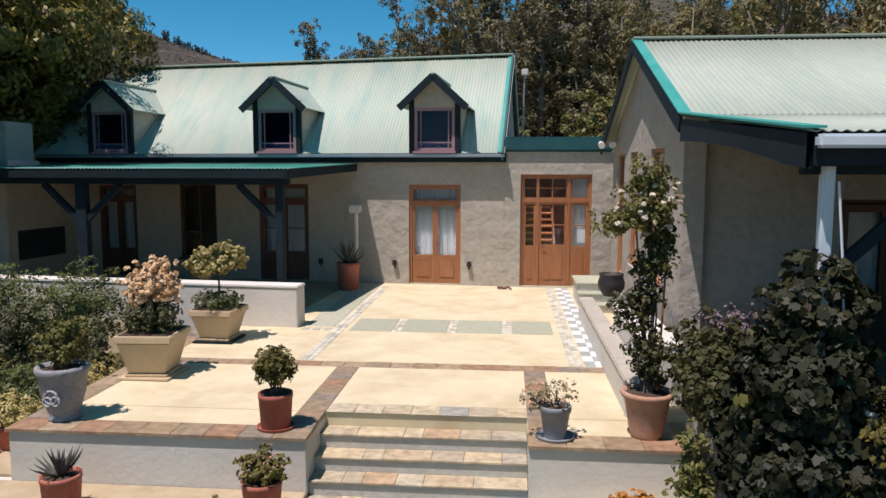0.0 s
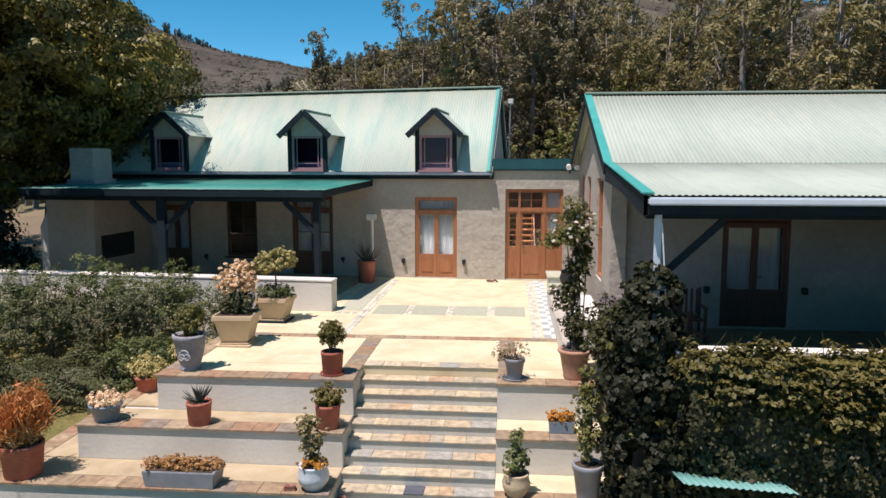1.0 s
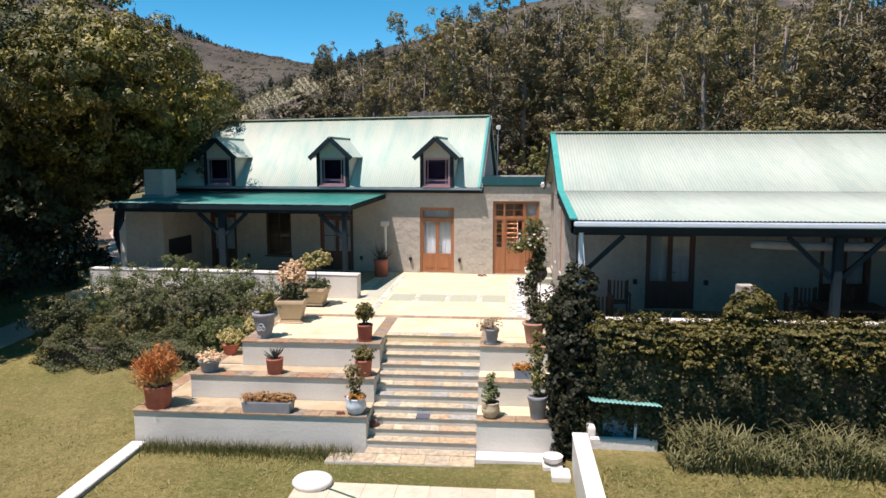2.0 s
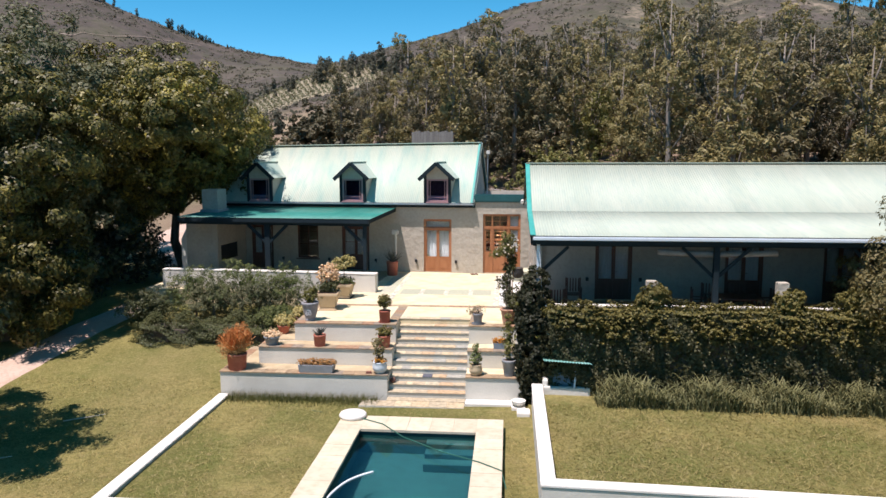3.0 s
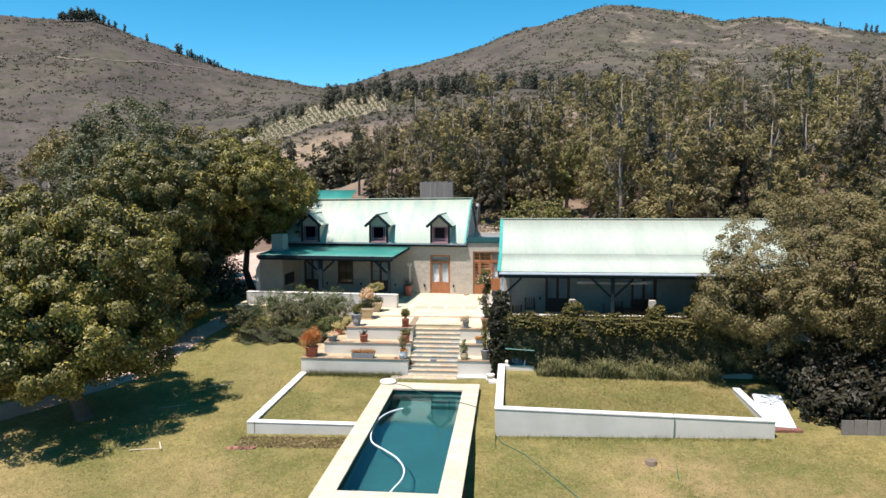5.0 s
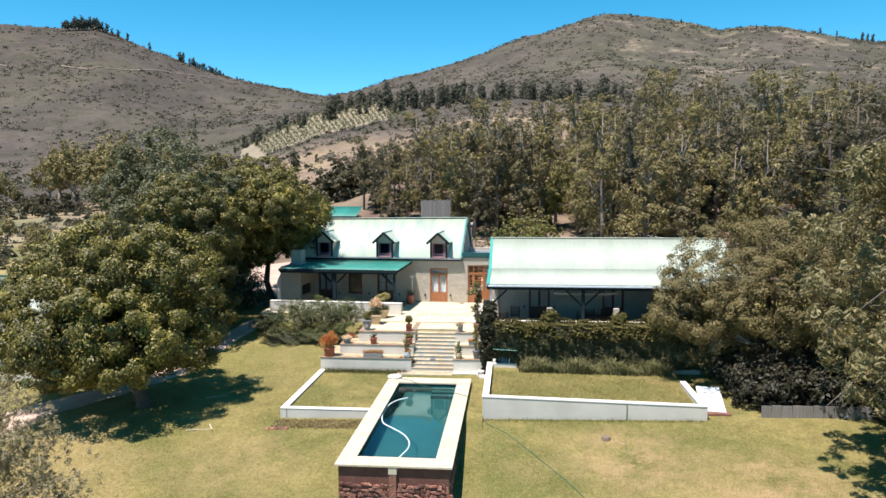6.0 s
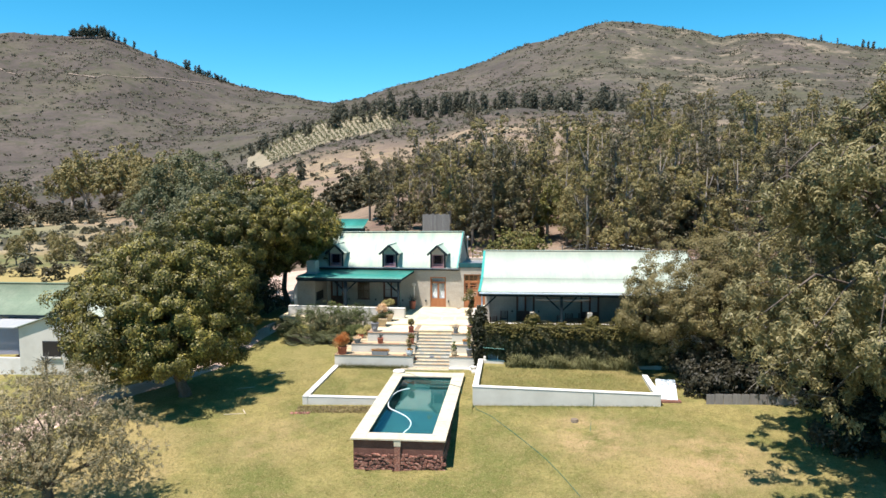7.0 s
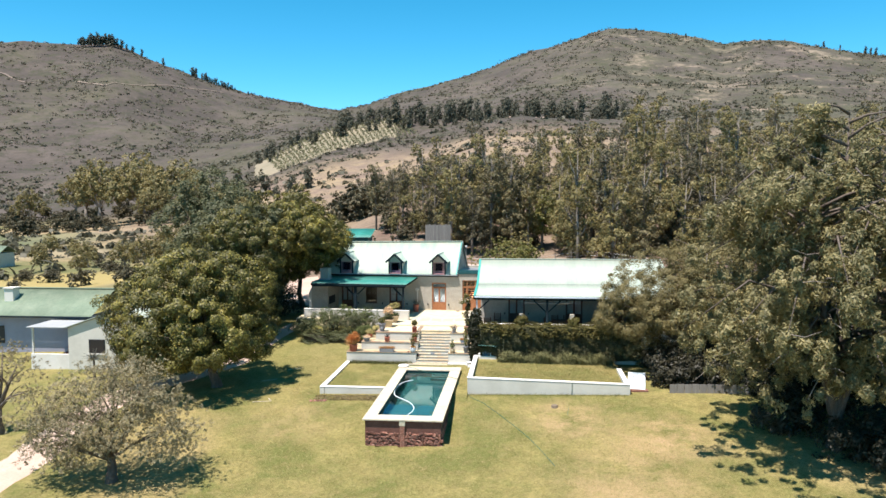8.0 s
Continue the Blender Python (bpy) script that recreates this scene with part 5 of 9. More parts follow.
        y2 = KY - 0.1 + (VY + 0.3 - KY) * (k + 1) / 34 + 0.008
        za, zb = (KZ - 0.09 + (VZ - KZ) * (q - KY) / (VY - KY) for q in (yy, y2))
        bm = bmesh.new()
        bar(bm, (ov + 0.06, (yy + y2) / 2, (za + zb) / 2), (XR, (yy + y2) / 2, (za + zb) / 2), abs(yy - y2), 0.02)
        part("ceiling_board", bm, M_TRIM, v)
    # Unseen wall behind the olive tree, added to block sky light
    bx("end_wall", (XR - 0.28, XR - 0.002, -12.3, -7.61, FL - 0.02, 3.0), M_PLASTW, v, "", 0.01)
    bx("verandah_floor", (XL - 0.05, XR, -12.5, -7.602, -1.9, FL - 0.02), M_GREYP, v)
    # Unseen dark paving, added so less light bounces onto the verandah walls
    bx("verandah_paving", (XL + 0.25, XR - 0.05, -12.45, -7.61, FL - 0.018, FL - 0.012), M_SLATED, v, "unseen brown slate floor added to cut bounced light", 0)
    bx("verandah_wall", (XL + 0.2, XR, -12.75, -12.502, -1.9, 1.08), M_WHITE, v, "low white verandah wall", 0.012)
    bx("verandah_coping", (XL + 0.18, XR, -12.78, -12.48, 1.081, 1.13), M_WALLTOP, v, "", 0.012)
    bx("post", (XL - 0.07, XL + 0.02, -12.45, -12.36, FL - 0.021, VZ - 0.13), M_GUTTER, v, "pale blue painted post", 0.01)
    for x in (9.9, 14.6, 18.7):
        bx("post", (x - 0.08, x + 0.08, -12.42, -12.26, FL - 0.02, VZ - 0.32), M_TRIM, v, "dark post", 0.01)
    for x, s in ((XL - 0.1, 1), (9.9, -1), (9.9, 1), (14.6, -1)):
        bm = bmesh.new()
        bar(bm, (x + s * 0.08, -12.3, 1.95), (x + s * 0.95, -12.3, 2.78), 0.07, 0.09)
        part("brace", bm, M_TRIM, v)
    for x in (8.05, 11.65):
        bx("pier", (x - 0.15, x + 0.15, -12.78, -12.5, 1.132, 1.86), M_PLAST, v, "pale plastered pier", 0.015)
    return g


M_GUTTER = mat("pale_blue_white_paint", (0.62, 0.68, 0.72), 0.5, (0.55, 0.60, 0.64), 3, None, bump=0.05)
gable_house()

# ---- paving ----
TILE_MESHES = {}


def tile(parent, x0, x1, y0, y1, zb, zt, material, name="tile"):
    """A paving tile with eased edges; alike sizes share one mesh."""
    key = (round(x1 - x0, 3), round(y1 - y0, 3), round(zt - zb, 3), material.name)
    if key not in TILE_MESHES:
        w, d, h, e = key[0] / 2, key[1] / 2, key[2], 0.006
        vs = [(sx * w, sy * d, 0) for sx, sy in ((-1, -1), (1, -1), (1, 1), (-1, 1))]
        vs += [(sx * w, sy * d, h - e) for sx, sy in ((-1, -1), (1, -1), (1, 1), (-1, 1))]
        vs += [(sx * (w - e), sy * (d - e), h) for sx, sy in ((-1, -1), (1, -1), (1, 1), (-1, 1))]
        fs = [(8, 9, 10, 11)]
        for k in range(4):
            n = (k + 1) % 4
            fs += [(k, n, 4 + n, 4 + k), (4 + k, 4 + n, 8 + n, 8 + k)]
        me = bpy.data.meshes.new(name)
        me.from_pydata(vs, [], fs)
        me.materials.append(material)
        TILE_MESHES[key] = me
    o = new(name, TILE_MESHES[key])
    o.parent = parent
    o.matrix_basis = pose((x0 + x1) / 2, (y0 + y1) / 2, zb)
    return o


def tile_row(parent, x0, x1, y0, y1, n, along, zb, zt, material, gap=0.004, seed=1):
    r = random.Random(seed)
    a0, a1 = (x0, x1) if along == 'x' else (y0, y1)
    for k in range(n):
        a, b = a0 + (a1 - a0) * k / n + gap / 2, a0 + (a1 - a0) * (k + 1) / n - gap / 2
        dz = r.choice((0, 0.002, 0.004))
        if along == 'x':
            tile(parent, a, b, y0, y1, zb, zt + dz, material)
        else:
            tile(parent, x0, x1, a, b, zb, zt + dz, material)


def paving():
    # slate edging of the tiers
    for k, (x0, y0, z) in enumerate([(-3.0, -10.70, -0.004), (-3.95, -11.52, -0.604), (-4.86, -12.47, -1.16)]):
        n = round((ST_X0 - x0) / 0.36)
        tile_row(terrace, x0 - 0.02, ST_X0 + 0.01, y0 - 0.02, y0 + 0.335, n, 'x', z - 0.0295, z + 0.004, M_SLATED, seed=k)
        tile_row(terrace, x0 - 0.02, x0 + 0.30, y0 + 0.345, y0 + (2.9 if k else 5.4), 8 if k else 15, 'y', z + 0.0005, z + 0.008, M_SLATED, seed=k + 9)
    for k, (y0, z) in enumerate([(-10.70, -0.004), (-11.52, -0.604), (-12.47, -1.16)]):
        tile_row(terrace, ST_X1 - 0.01, 4.3 + 0.05 * k, y0 - 0.02, y0 + 0.335, 4, 'x', z - 0.0295, z + 0.004, M_SLATED, seed=k + 20)
    # slate bands on the patio
    zb, zt = -0.0035, 0.005
    tile_row(terrace, -2.66, 3.9, -7.82, -7.55, 19, 'x', zb, zt, M_SLATED, seed=31)
    tile_row(terrace, 0.03, ST_X0 - 0.004, -10.42, -7.84, 8, 'y', zb, zt, M_SLATED, seed=32)
    tile_row(terrace, ST_X1 + 0.004, 3.02, -10.42, -7.84, 8, 'y', zb, zt, M_SLATED, seed=33)
    tile_row(terrace, ST_X0, ST_X1, ST_Y - 0.02, ST_Y + 0.30, 7, 'x', zb, zt, M_SLATE, seed=34)
    # grey slate slabs between mosaic strips
    xs = [-0.42, 0.52, 1.50, 2.48, 3.38]
    for k, (a, b) in enumerate(zip(xs, xs[1:])):
        tile(terrace, a + 0.09, b - 0.09, -5.42, -4.32, zb, zt, M_GSLATE)
    for x in xs[1:-1]:
        for k in range(10):
            for j in range(2):
                tile(terrace, x - 0.085 + j * 0.088, x - 0.005 + j * 0.088, -5.40 + k * 0.108, -5.30 + k * 0.108, zb, zt, M_MOSAIC)
    # mosaic borders
    for x0, y0, y1 in ((-0.62, -7.5, -0.35), (3.40, -7.5, -0.2)):
        n = int((y1 - y0) / 0.15)
        for k in range(n):
            for j in range(2):
                tile(terrace, x0 + j * 0.1, x0 + 0.094 + j * 0.1, y0 + k * (y1 - y0) / n, y0 + (k + 1) * (y1 - y0) / n - 0.006, zb, zt, M_MOSAIC)
    # marble chequer beside the low wall
    n = 24
    for k in range(n):
        for j in range(2):
            m = M_TILEW if (k + j) % 2 else M_TILEG
            tile(terrace, 3.63 + j * 0.155, 3.78 + j * 0.155, -7.5 + k * 0.304, -7.2 + k * 0.304, zb, zt, m)
    # grey slabs up to the porch
    for k in range(6):
        tile(terrace, -1.22, -0.66, -5.1 + k * 0.8, -4.32 + k * 0.8, zb, zt, M_GSLATE)
    for k in range(3):
        tile(terrace, -1.2 + 0.2 * k, -1.07 + 0.2 * k, -5.42, -5.22, zb, zt, M_MOSAIC)
    # treads of uneven lengths
    rt, seen_dark = random.Random(44), False
    for k in range(1, STEP_N + 1):
        y1 = ST_Y - TREAD * (k - 1)
        x = ST_X0 + 0.001
        while x < ST_X1 - 0.01:
            w = min(rt.choice((0.22, 0.3, 0.36, 0.42, 0.54)), ST_X1 - 0.001 - x)
            if ST_X1 - 0.001 - x - w < 0.16:
                w = ST_X1 - 0.001 - x
            dark = k == 8 and 1.2 < x < 1.75 and not seen_dark
            seen_dark = seen_dark or dark
            w = min(w, 0.3) if dark else w
            m = M_DARKSLATE if dark else M_SLATE
            tile(flight, x + 0.0015, x + w - 0.0015, y1 - TREAD - 0.025, y1 - 0.003, -RISER * k - 0.0215, -RISER * k + rt.choice((0, 0.002, 0.004)), m)
            x += w
    for k in range(1):
        tile_row(flight, ST_X0 - 0.74, ST_X1 - 0.01, ST_Y - TREAD * 11 - 0.48, ST_Y - TREAD * 11 - 0.01, 6, 'x', -RISER * 11.2 + 0.0005, -RISER * 11.2 + 0.012, M_SLATE, 0.004, 70 + k)


def side_steps():
    s = thing("side_steps", "three grey slate steps faced with pale brick beside the patio", "steps", kind="structure")
    for k in range(3):
        z1, y0 = 0.16 * (k + 1), -3.3 + 0.42 * k
        bx("step_body", (3.98, 4.84, y0 + 0.02, y0 + 0.44 if k < 2 else -1.3, -0.002, z1 - 0.04), M_GREYP, s)
        bx("step_slab", (3.94, 4.85, y0 - 0.02, y0 + 0.41 if k < 2 else -1.28, z1 - 0.039, z1), M_GSLATE, s, "grey-green slate slab", 0.006)
        for j in range(4):
            tile(s, 4.0 + j * 0.205, 4.195 + j * 0.205, y0 + 0.008, y0 + 0.021, 0.16 * k + 0.01, z1 - 0.045, M_WHITE, "brick")


# ---- leaves, stems and pots ----
def scatter_leaves(name, pts, hint, length, width, material, parent=None, seed=1, ivy=False, upness=0.4, spread=1.0, label=""):
    """Many small leaves at pts, turned about the hint directions; each leaf its own island."""
    r = np.random.default_rng(seed)
    n = len(pts)
    nrm = hint + spread * r.normal(size=(n, 3)) * 0.42 + np.array([0, 0, upness])
    nrm /= np.linalg.norm(nrm, axis=1, keepdims=True) + 1e-9
    rnd = r.normal(size=(n, 3))
    u = np.cross(nrm, rnd)
    u /= np.linalg.norm(u, axis=1, keepdims=True) + 1e-9
    v = np.cross(nrm, u)
    sc = r.uniform(0.65, 1.3, (n, 1))
    L, W = u * length * sc / 2, v * width * sc / 2
    if ivy:
        shape = [(-1, 0, 0), (-0.55, -0.95, -0.15), (0.05, -0.55, 0), (0.3, -0.9, -0.12), (1.05, 0, -0.15), (0.3, 0.9, -0.12), (0.05, 0.55, 0), (-0.55, 0.95, -0.15)]
    else:
        shape = [(-1, 0, 0), (-0.1, -1, 0.12), (1, 0, -0.1), (-0.1, 1, 0.12)]
    k = len(shape)
    V = np.stack([pts + L * a + W * b + nrm * c * length * 0.5 for a, b, c in shape], 1).reshape(-1, 3)
    me = bpy.data.meshes.new(name)
    me.vertices.add(n * k)
    me.vertices.foreach_set("co", V.astype(np.float32).ravel())
    me.loops.add(n * k)
    me.loops.foreach_set("vertex_index", np.arange(n * k, dtype=np.int32))
    me.polygons.add(n)
    me.polygons.foreach_set("loop_start", np.arange(0, n * k, k, dtype=np.int32))
    me.update(calc_edges=True)
    me.materials.append(material)
    ob = new(name, me)
    if parent:
        ob.parent = parent
    if label:
        ob["label"] = label
    return ob


def crown_points(blobs, clumps, per, cr, seed, inner=0.68, rough=0.2, flat=1.0, tuft=0):
    """Clumped points over the outer part of ellipsoid blobs (cx, cy, cz, rx, ry, rz)."""
    r = np.random.default_rng(seed)
    b = np.array(blobs, float)
    area = (b[:, 3] * b[:, 4] + b[:, 4] * b[:, 5] + b[:, 3] * b[:, 5])
    which = r.choice(len(b), clumps, p=area / area.sum())
    d = r.normal(size=(clumps, 3))
    d /= np.linalg.norm(d, axis=1, keepdims=True)
    lump = 1 + rough * (np.sin(d[:, 0] * 5 + which * 1.7 + seed) * np.sin(d[:, 1] * 6 + which) + 0.6 * np.sin(d[:, 2] * 7 + seed))
    rad = r.uniform(inner, 1.0, clumps) * lump
    c = b[which, :3] + d * b[which, 3:] * rad[:, None]
    if tuft:
        # sprays standing out of the upper side of each clump, with leaves strung along them
        m = max(1, per // tuft)
        dirs = r.normal(size=(clumps, m, 3)) + 0.7 * d[:, None, :] + np.array([0, 0, 0.75])
        dirs[:, :, 2] = np.abs(dirs[:, :, 2]) - 0.25
        dirs /= np.linalg.norm(dirs, axis=2, keepdims=True) + 1e-6
        reach = cr * r.uniform(0.7, 1.3, (clumps, 1, 1, 1)) * r.uniform(0.78, 1.1, (clumps, m, 1, 1))
        along = r.uniform(0.45, 1.08, (clumps, m, tuft, 1)) ** 0.5
        wob = r.normal(size=(clumps, m, tuft, 3)) * cr * 0.085
        pts = c[:, None, None, :] + dirs[:, :, None, :] * reach * along * np.array([1, 1, flat]) + wob
        side = r.normal(size=(clumps, m, tuft, 3)) * 0.45
        hint = (0.8 * dirs[:, :, None, :] + side + np.array([0, 0, 0.3]))
        return pts.reshape(-1, 3), hint.reshape(-1, 3)
    off = r.normal(size=(clumps, per, 3)) + 0.75 * d[:, None, :] + np.array([0, 0, 0.35])
    off /= np.linalg.norm(off, axis=2, keepdims=True) + 1e-6
    size = cr * r.uniform(0.6, 1.35, (clumps, 1, 1))
    off = off * size * r.uniform(0.55, 1.05, (clumps, per, 1)) * np.array([1, 1, flat])
    pts = (c[:, None] + off).reshape(-1, 3)
    o2 = off.reshape(-1, 3) / (np.linalg.norm(off.reshape(-1, 3), axis=1, keepdims=True) + 1e-6)
    hint = np.repeat(d, per, 0) * 0.25 + o2 * 1.0
    return pts, hint


def pot(kind_, r, h, material, seed=0):
    """Builds the vessel and its soil about the origin; returns (vessel, soil)."""
    bm = bmesh.new()
    if kind_ == "square":
        a = r * 0.72
        for z0, z1, w0, w1 in ((0.0, 0.04, a * 1.12, a * 1.12), (0.045, h - 0.1, a * 0.98, r), (h - 0.1, h, r * 1.09, r * 1.09)):
            v = [bm.verts.new((sx * w, sy * w, z)) for z, w in ((z0, w0), (z1, w1)) for sx, sy in ((-1, -1), (1, -1), (1, 1), (-1, 1))]
            for k in range(4):
                bm.faces.new((v[k], v[(k + 1) % 4], v[4 + (k + 1) % 4], v[4 + k]))
            bm.faces.new(v[:4][::-1]), bm.faces.new(v[4:])
        bmesh.ops.bevel(bm, geom=bm.edges[:], offset=0.012, segments=2, affect='EDGES', clamp_overlap=True)
    else:
        prof = {
            "drum": [(r * 0.82, 0), (r * 0.86, 0.02), (r * 0.97, h * 0.86), (r, h * 0.87), (r, h), (r * 0.9, h), (r * 0.88, h * 0.88)],
            "taper": [(r * 0.66, 0), (r * 0.68, 0.02), (r * 0.93, h * 0.82), (r, h * 0.83), (r * 1.02, h * 0.98), (r * 0.98, h), (r * 0.88, h), (r * 0.85, h * 0.86)],
            "round": [(r * 0.55, 0), (r * 0.62, h * 0.04), (r * 0.95, h * 0.35), (r, h * 0.6), (r * 0.86, h * 0.86), (r * 0.92, h * 0.95), (r * 0.92, h), (r * 0.8, h), (r * 0.78, h * 0.88)],
            "urn": [(r * 0.62, 0), (r * 0.64, h * 0.05), (r * 0.55, h * 0.09), (r * 0.62, h * 0.16), (r * 0.84, h * 0.5), (r * 0.93, h * 0.82), (r * 1.0, h * 0.86), (r * 1.04, h * 0.95), (r * 1.0, h), (r * 0.88, h), (r * 0.84, h * 0.88)],
            "bell": [(r * 0.62, 0), (r * 0.64, 0.03), (r * 0.72, h * 0.3), (r * 0.88, h * 0.82), (r * 1.0, h * 0.88), (r * 1.06, h * 0.94), (r * 1.02, h), (r * 0.9, h), (r * 0.84, h * 0.88)],
        }[kind_]
        lathe(bm, prof, 28)
    return bm


def potted(name, label, at, kind_, r, h, material, plant, turn=0, saucer=None, seed=1):
    """A pot with its soil and a plant, standing at a place."""
    t = thing(name, label, "potted plant", at, turn=turn)
    if kind_ == "trough":
        bm = bmesh.new()
        w, d = r, r * 0.36
        v = [bm.verts.new((sx * w * k, sy * d * k, z)) for z, k in ((0, 0.93), (h, 1.0)) for sx, sy in ((-1, -1), (1, -1), (1, 1), (-1, 1))]
        for k in range(4):
            bm.faces.new((v[k], v[(k + 1) % 4], v[4 + (k + 1) % 4], v[4 + k]))
        bm.faces.new(v[:4][::-1]), bm.faces.new(v[4:])
        part("pot", bm, material, t, "", 0.01)
        part("soil", box(bmesh.new(), -w * 0.9, w * 0.9, -d * 0.85, d * 0.85, h, h + 0.012), M_SOIL, t)
    else:
        bm = pot(kind_, r, h, material)
        p = part("pot", bm, material, t, "", 0, kind_ != "square")
        if kind_ == "square":
            part("soil", box(bmesh.new(), -r * 0.95, r * 0.95, -r * 0.95, r * 0.95, h, h + 0.012), M_SOIL, t)
        else:
            part("soil", lathe(bmesh.new(), [(r * 0.86, h * 0.88), (r * 0.86, h * 0.93), (r * 0.4, h * 0.96), (0.01, h * 0.965)], 20), M_SOIL, t)
        if kind_ == "urn":
            # ring relief on the belly
            bm = bmesh.new()
            for cx, cz, rr in ((0, h * 0.5, 0.075), (-0.045, h * 0.42, 0.05), (0.05, h * 0.43, 0.05)):
                tube(bm, [(cx + rr * math.cos(a), -r * 0.86, cz + rr * math.sin(a)) for a in np.linspace(0, 2 * math.pi, 13)], [0.014] * 13, 6)
            part("relief", bm, M_URNL, p, "pale worn relief of rings")
    if saucer:
        part("saucer", lathe(bmesh.new(), [(saucer * 0.9, -0.001), (saucer, 0.0), (saucer * 1.05, 0.035), (saucer * 0.99, 0.035), (saucer * 0.9, 0.012)], 24), material, t)
    plant(t, h)
    return t


M_URNL = mat("pale_worn_stone", (0.42, 0.42, 0.42), 0.9, (0.34, 0.34, 0.34), 6, None, bump=0.3)


def bush(blobs, n, per, cr, lf, material, seed=1, stems=5, rough=0.25, inner=0.35, up=0.4, flowers=None, z_from=0.0):
    """A plant function: stems from the soil to the crown, and its leaves."""
    def make(t, h):
        r = random.Random(seed)
        for k in range(stems):
            b = blobs[k % len(blobs)]
            bm = bmesh.new()
            x, y = r.uniform(-0.05, 0.05), r.uniform(-0.05, 0.05)
            e = (b[0] + r.uniform(-0.5, 0.5) * b[3], b[1] + r.uniform(-0.5, 0.5) * b[4], h + b[2] + r.uniform(-0.2, 0.4) * b[5])
            m = ((x + e[0]) / 2 + r.uniform(-0.04, 0.04), (y + e[1]) / 2, (h * 0.9 + e[2]) / 2)
            tube(bm, [(x, y, h * 0.86), m, e], [0.014, 0.01, 0.005], 6)
            part("stem", bm, M_BARK, t)
        pts, hint = crown_points([(b[0], b[1], b[2] + h, *b[3:]) for b in blobs], n, per, cr, seed, inner, rough)
        pts[:, 2] = np.maximum(pts[:, 2], 0.03)
        scatter_leaves("foliage", pts, hint, lf, lf * 0.55, material, t, seed, upness=up)
        if flowers:
            fm, fn, fl = flowers
            pts, hint = crown_points([(b[0], b[1], b[2] + h, *b[3:]) for b in blobs], fn, 5, 0.02, seed + 7, 0.85, rough)
            scatter_leaves("blossom", pts, hint, fl, fl * 0.9, fm, t, seed + 3)
    return make


def rosette(n, length, material, seed=1, curl=0.5, width=0.04, at_z=0.0, spread=1.0):
    """Pointed fleshy leaves rising from one centre (aloes)."""
    def make(t, h):
        r = random.Random(seed)
        for k in range(n):
            a, el = k * 2.4, radians(r.uniform(15, 80)) * spread
            bm = bmesh.new()
            L = length * r.uniform(0.75, 1.1)
            pts, rad = [], []
            for j in range(5):
                s = j / 4
                e2 = el + curl * s * (0.6 if el < 1 else -0.2)
                pts.append((math.cos(a) * L * s * math.cos(e2), math.sin(a) * L * s * math.cos(e2), h * 0.92 + at_z + L * s * math.sin(min(1.5, e2)) + 0.01))
                rad.append(width * 0.5 * (1 - 0.9 * s ** 1.4))
            tube(bm, pts, rad, 5)
            part("leaf", bm, material, t, "", 0, True)
    return make


def sticks(n, height, spread, material, seed=1, forks=3):
    """Upright branching pencil-like stems (fire sticks)."""
    def make(t, h):
        r = random.Random(seed)
        bm = bmesh.new()
        for k in range(n):
            a = r.uniform(0, 6.28)
            d = Vector((math.cos(a) * r.uniform(0, spread), math.sin(a) * r.uniform(0, spread), height * r.uniform(0.45, 1)))
            p0 = Vector((d.x * 0.15, d.y * 0.15, h * 0.9))
            mid = p0 + d * 0.5 + Vector((r.uniform(-1, 1), r.uniform(-1, 1), 0)) * 0.04
            tube(bm, [p0, mid], [0.016, 0.013], 4)
            for j in range(forks):
                e = mid + d * 0.5 + Vector((r.uniform(-1, 1), r.uniform(-1, 1), r.uniform(-0.4, 0.6))) * 0.17
                tube(bm, [mid, (mid + e) / 2 + Vector((r.uniform(-1, 1), r.uniform(-1, 1), 0)) * 0.03, e], [0.012, 0.010, 0.007], 4)
        part("branching_stem", bm, material, t)
    return make


def topiary(rb, z, material, n, per, lf, seed=1, trunk=True):
    return bush([(0, 0, z, rb, rb, rb)], n, per, rb * 0.16, lf, material, seed, stems=7, inner=0.45, rough=0.12)


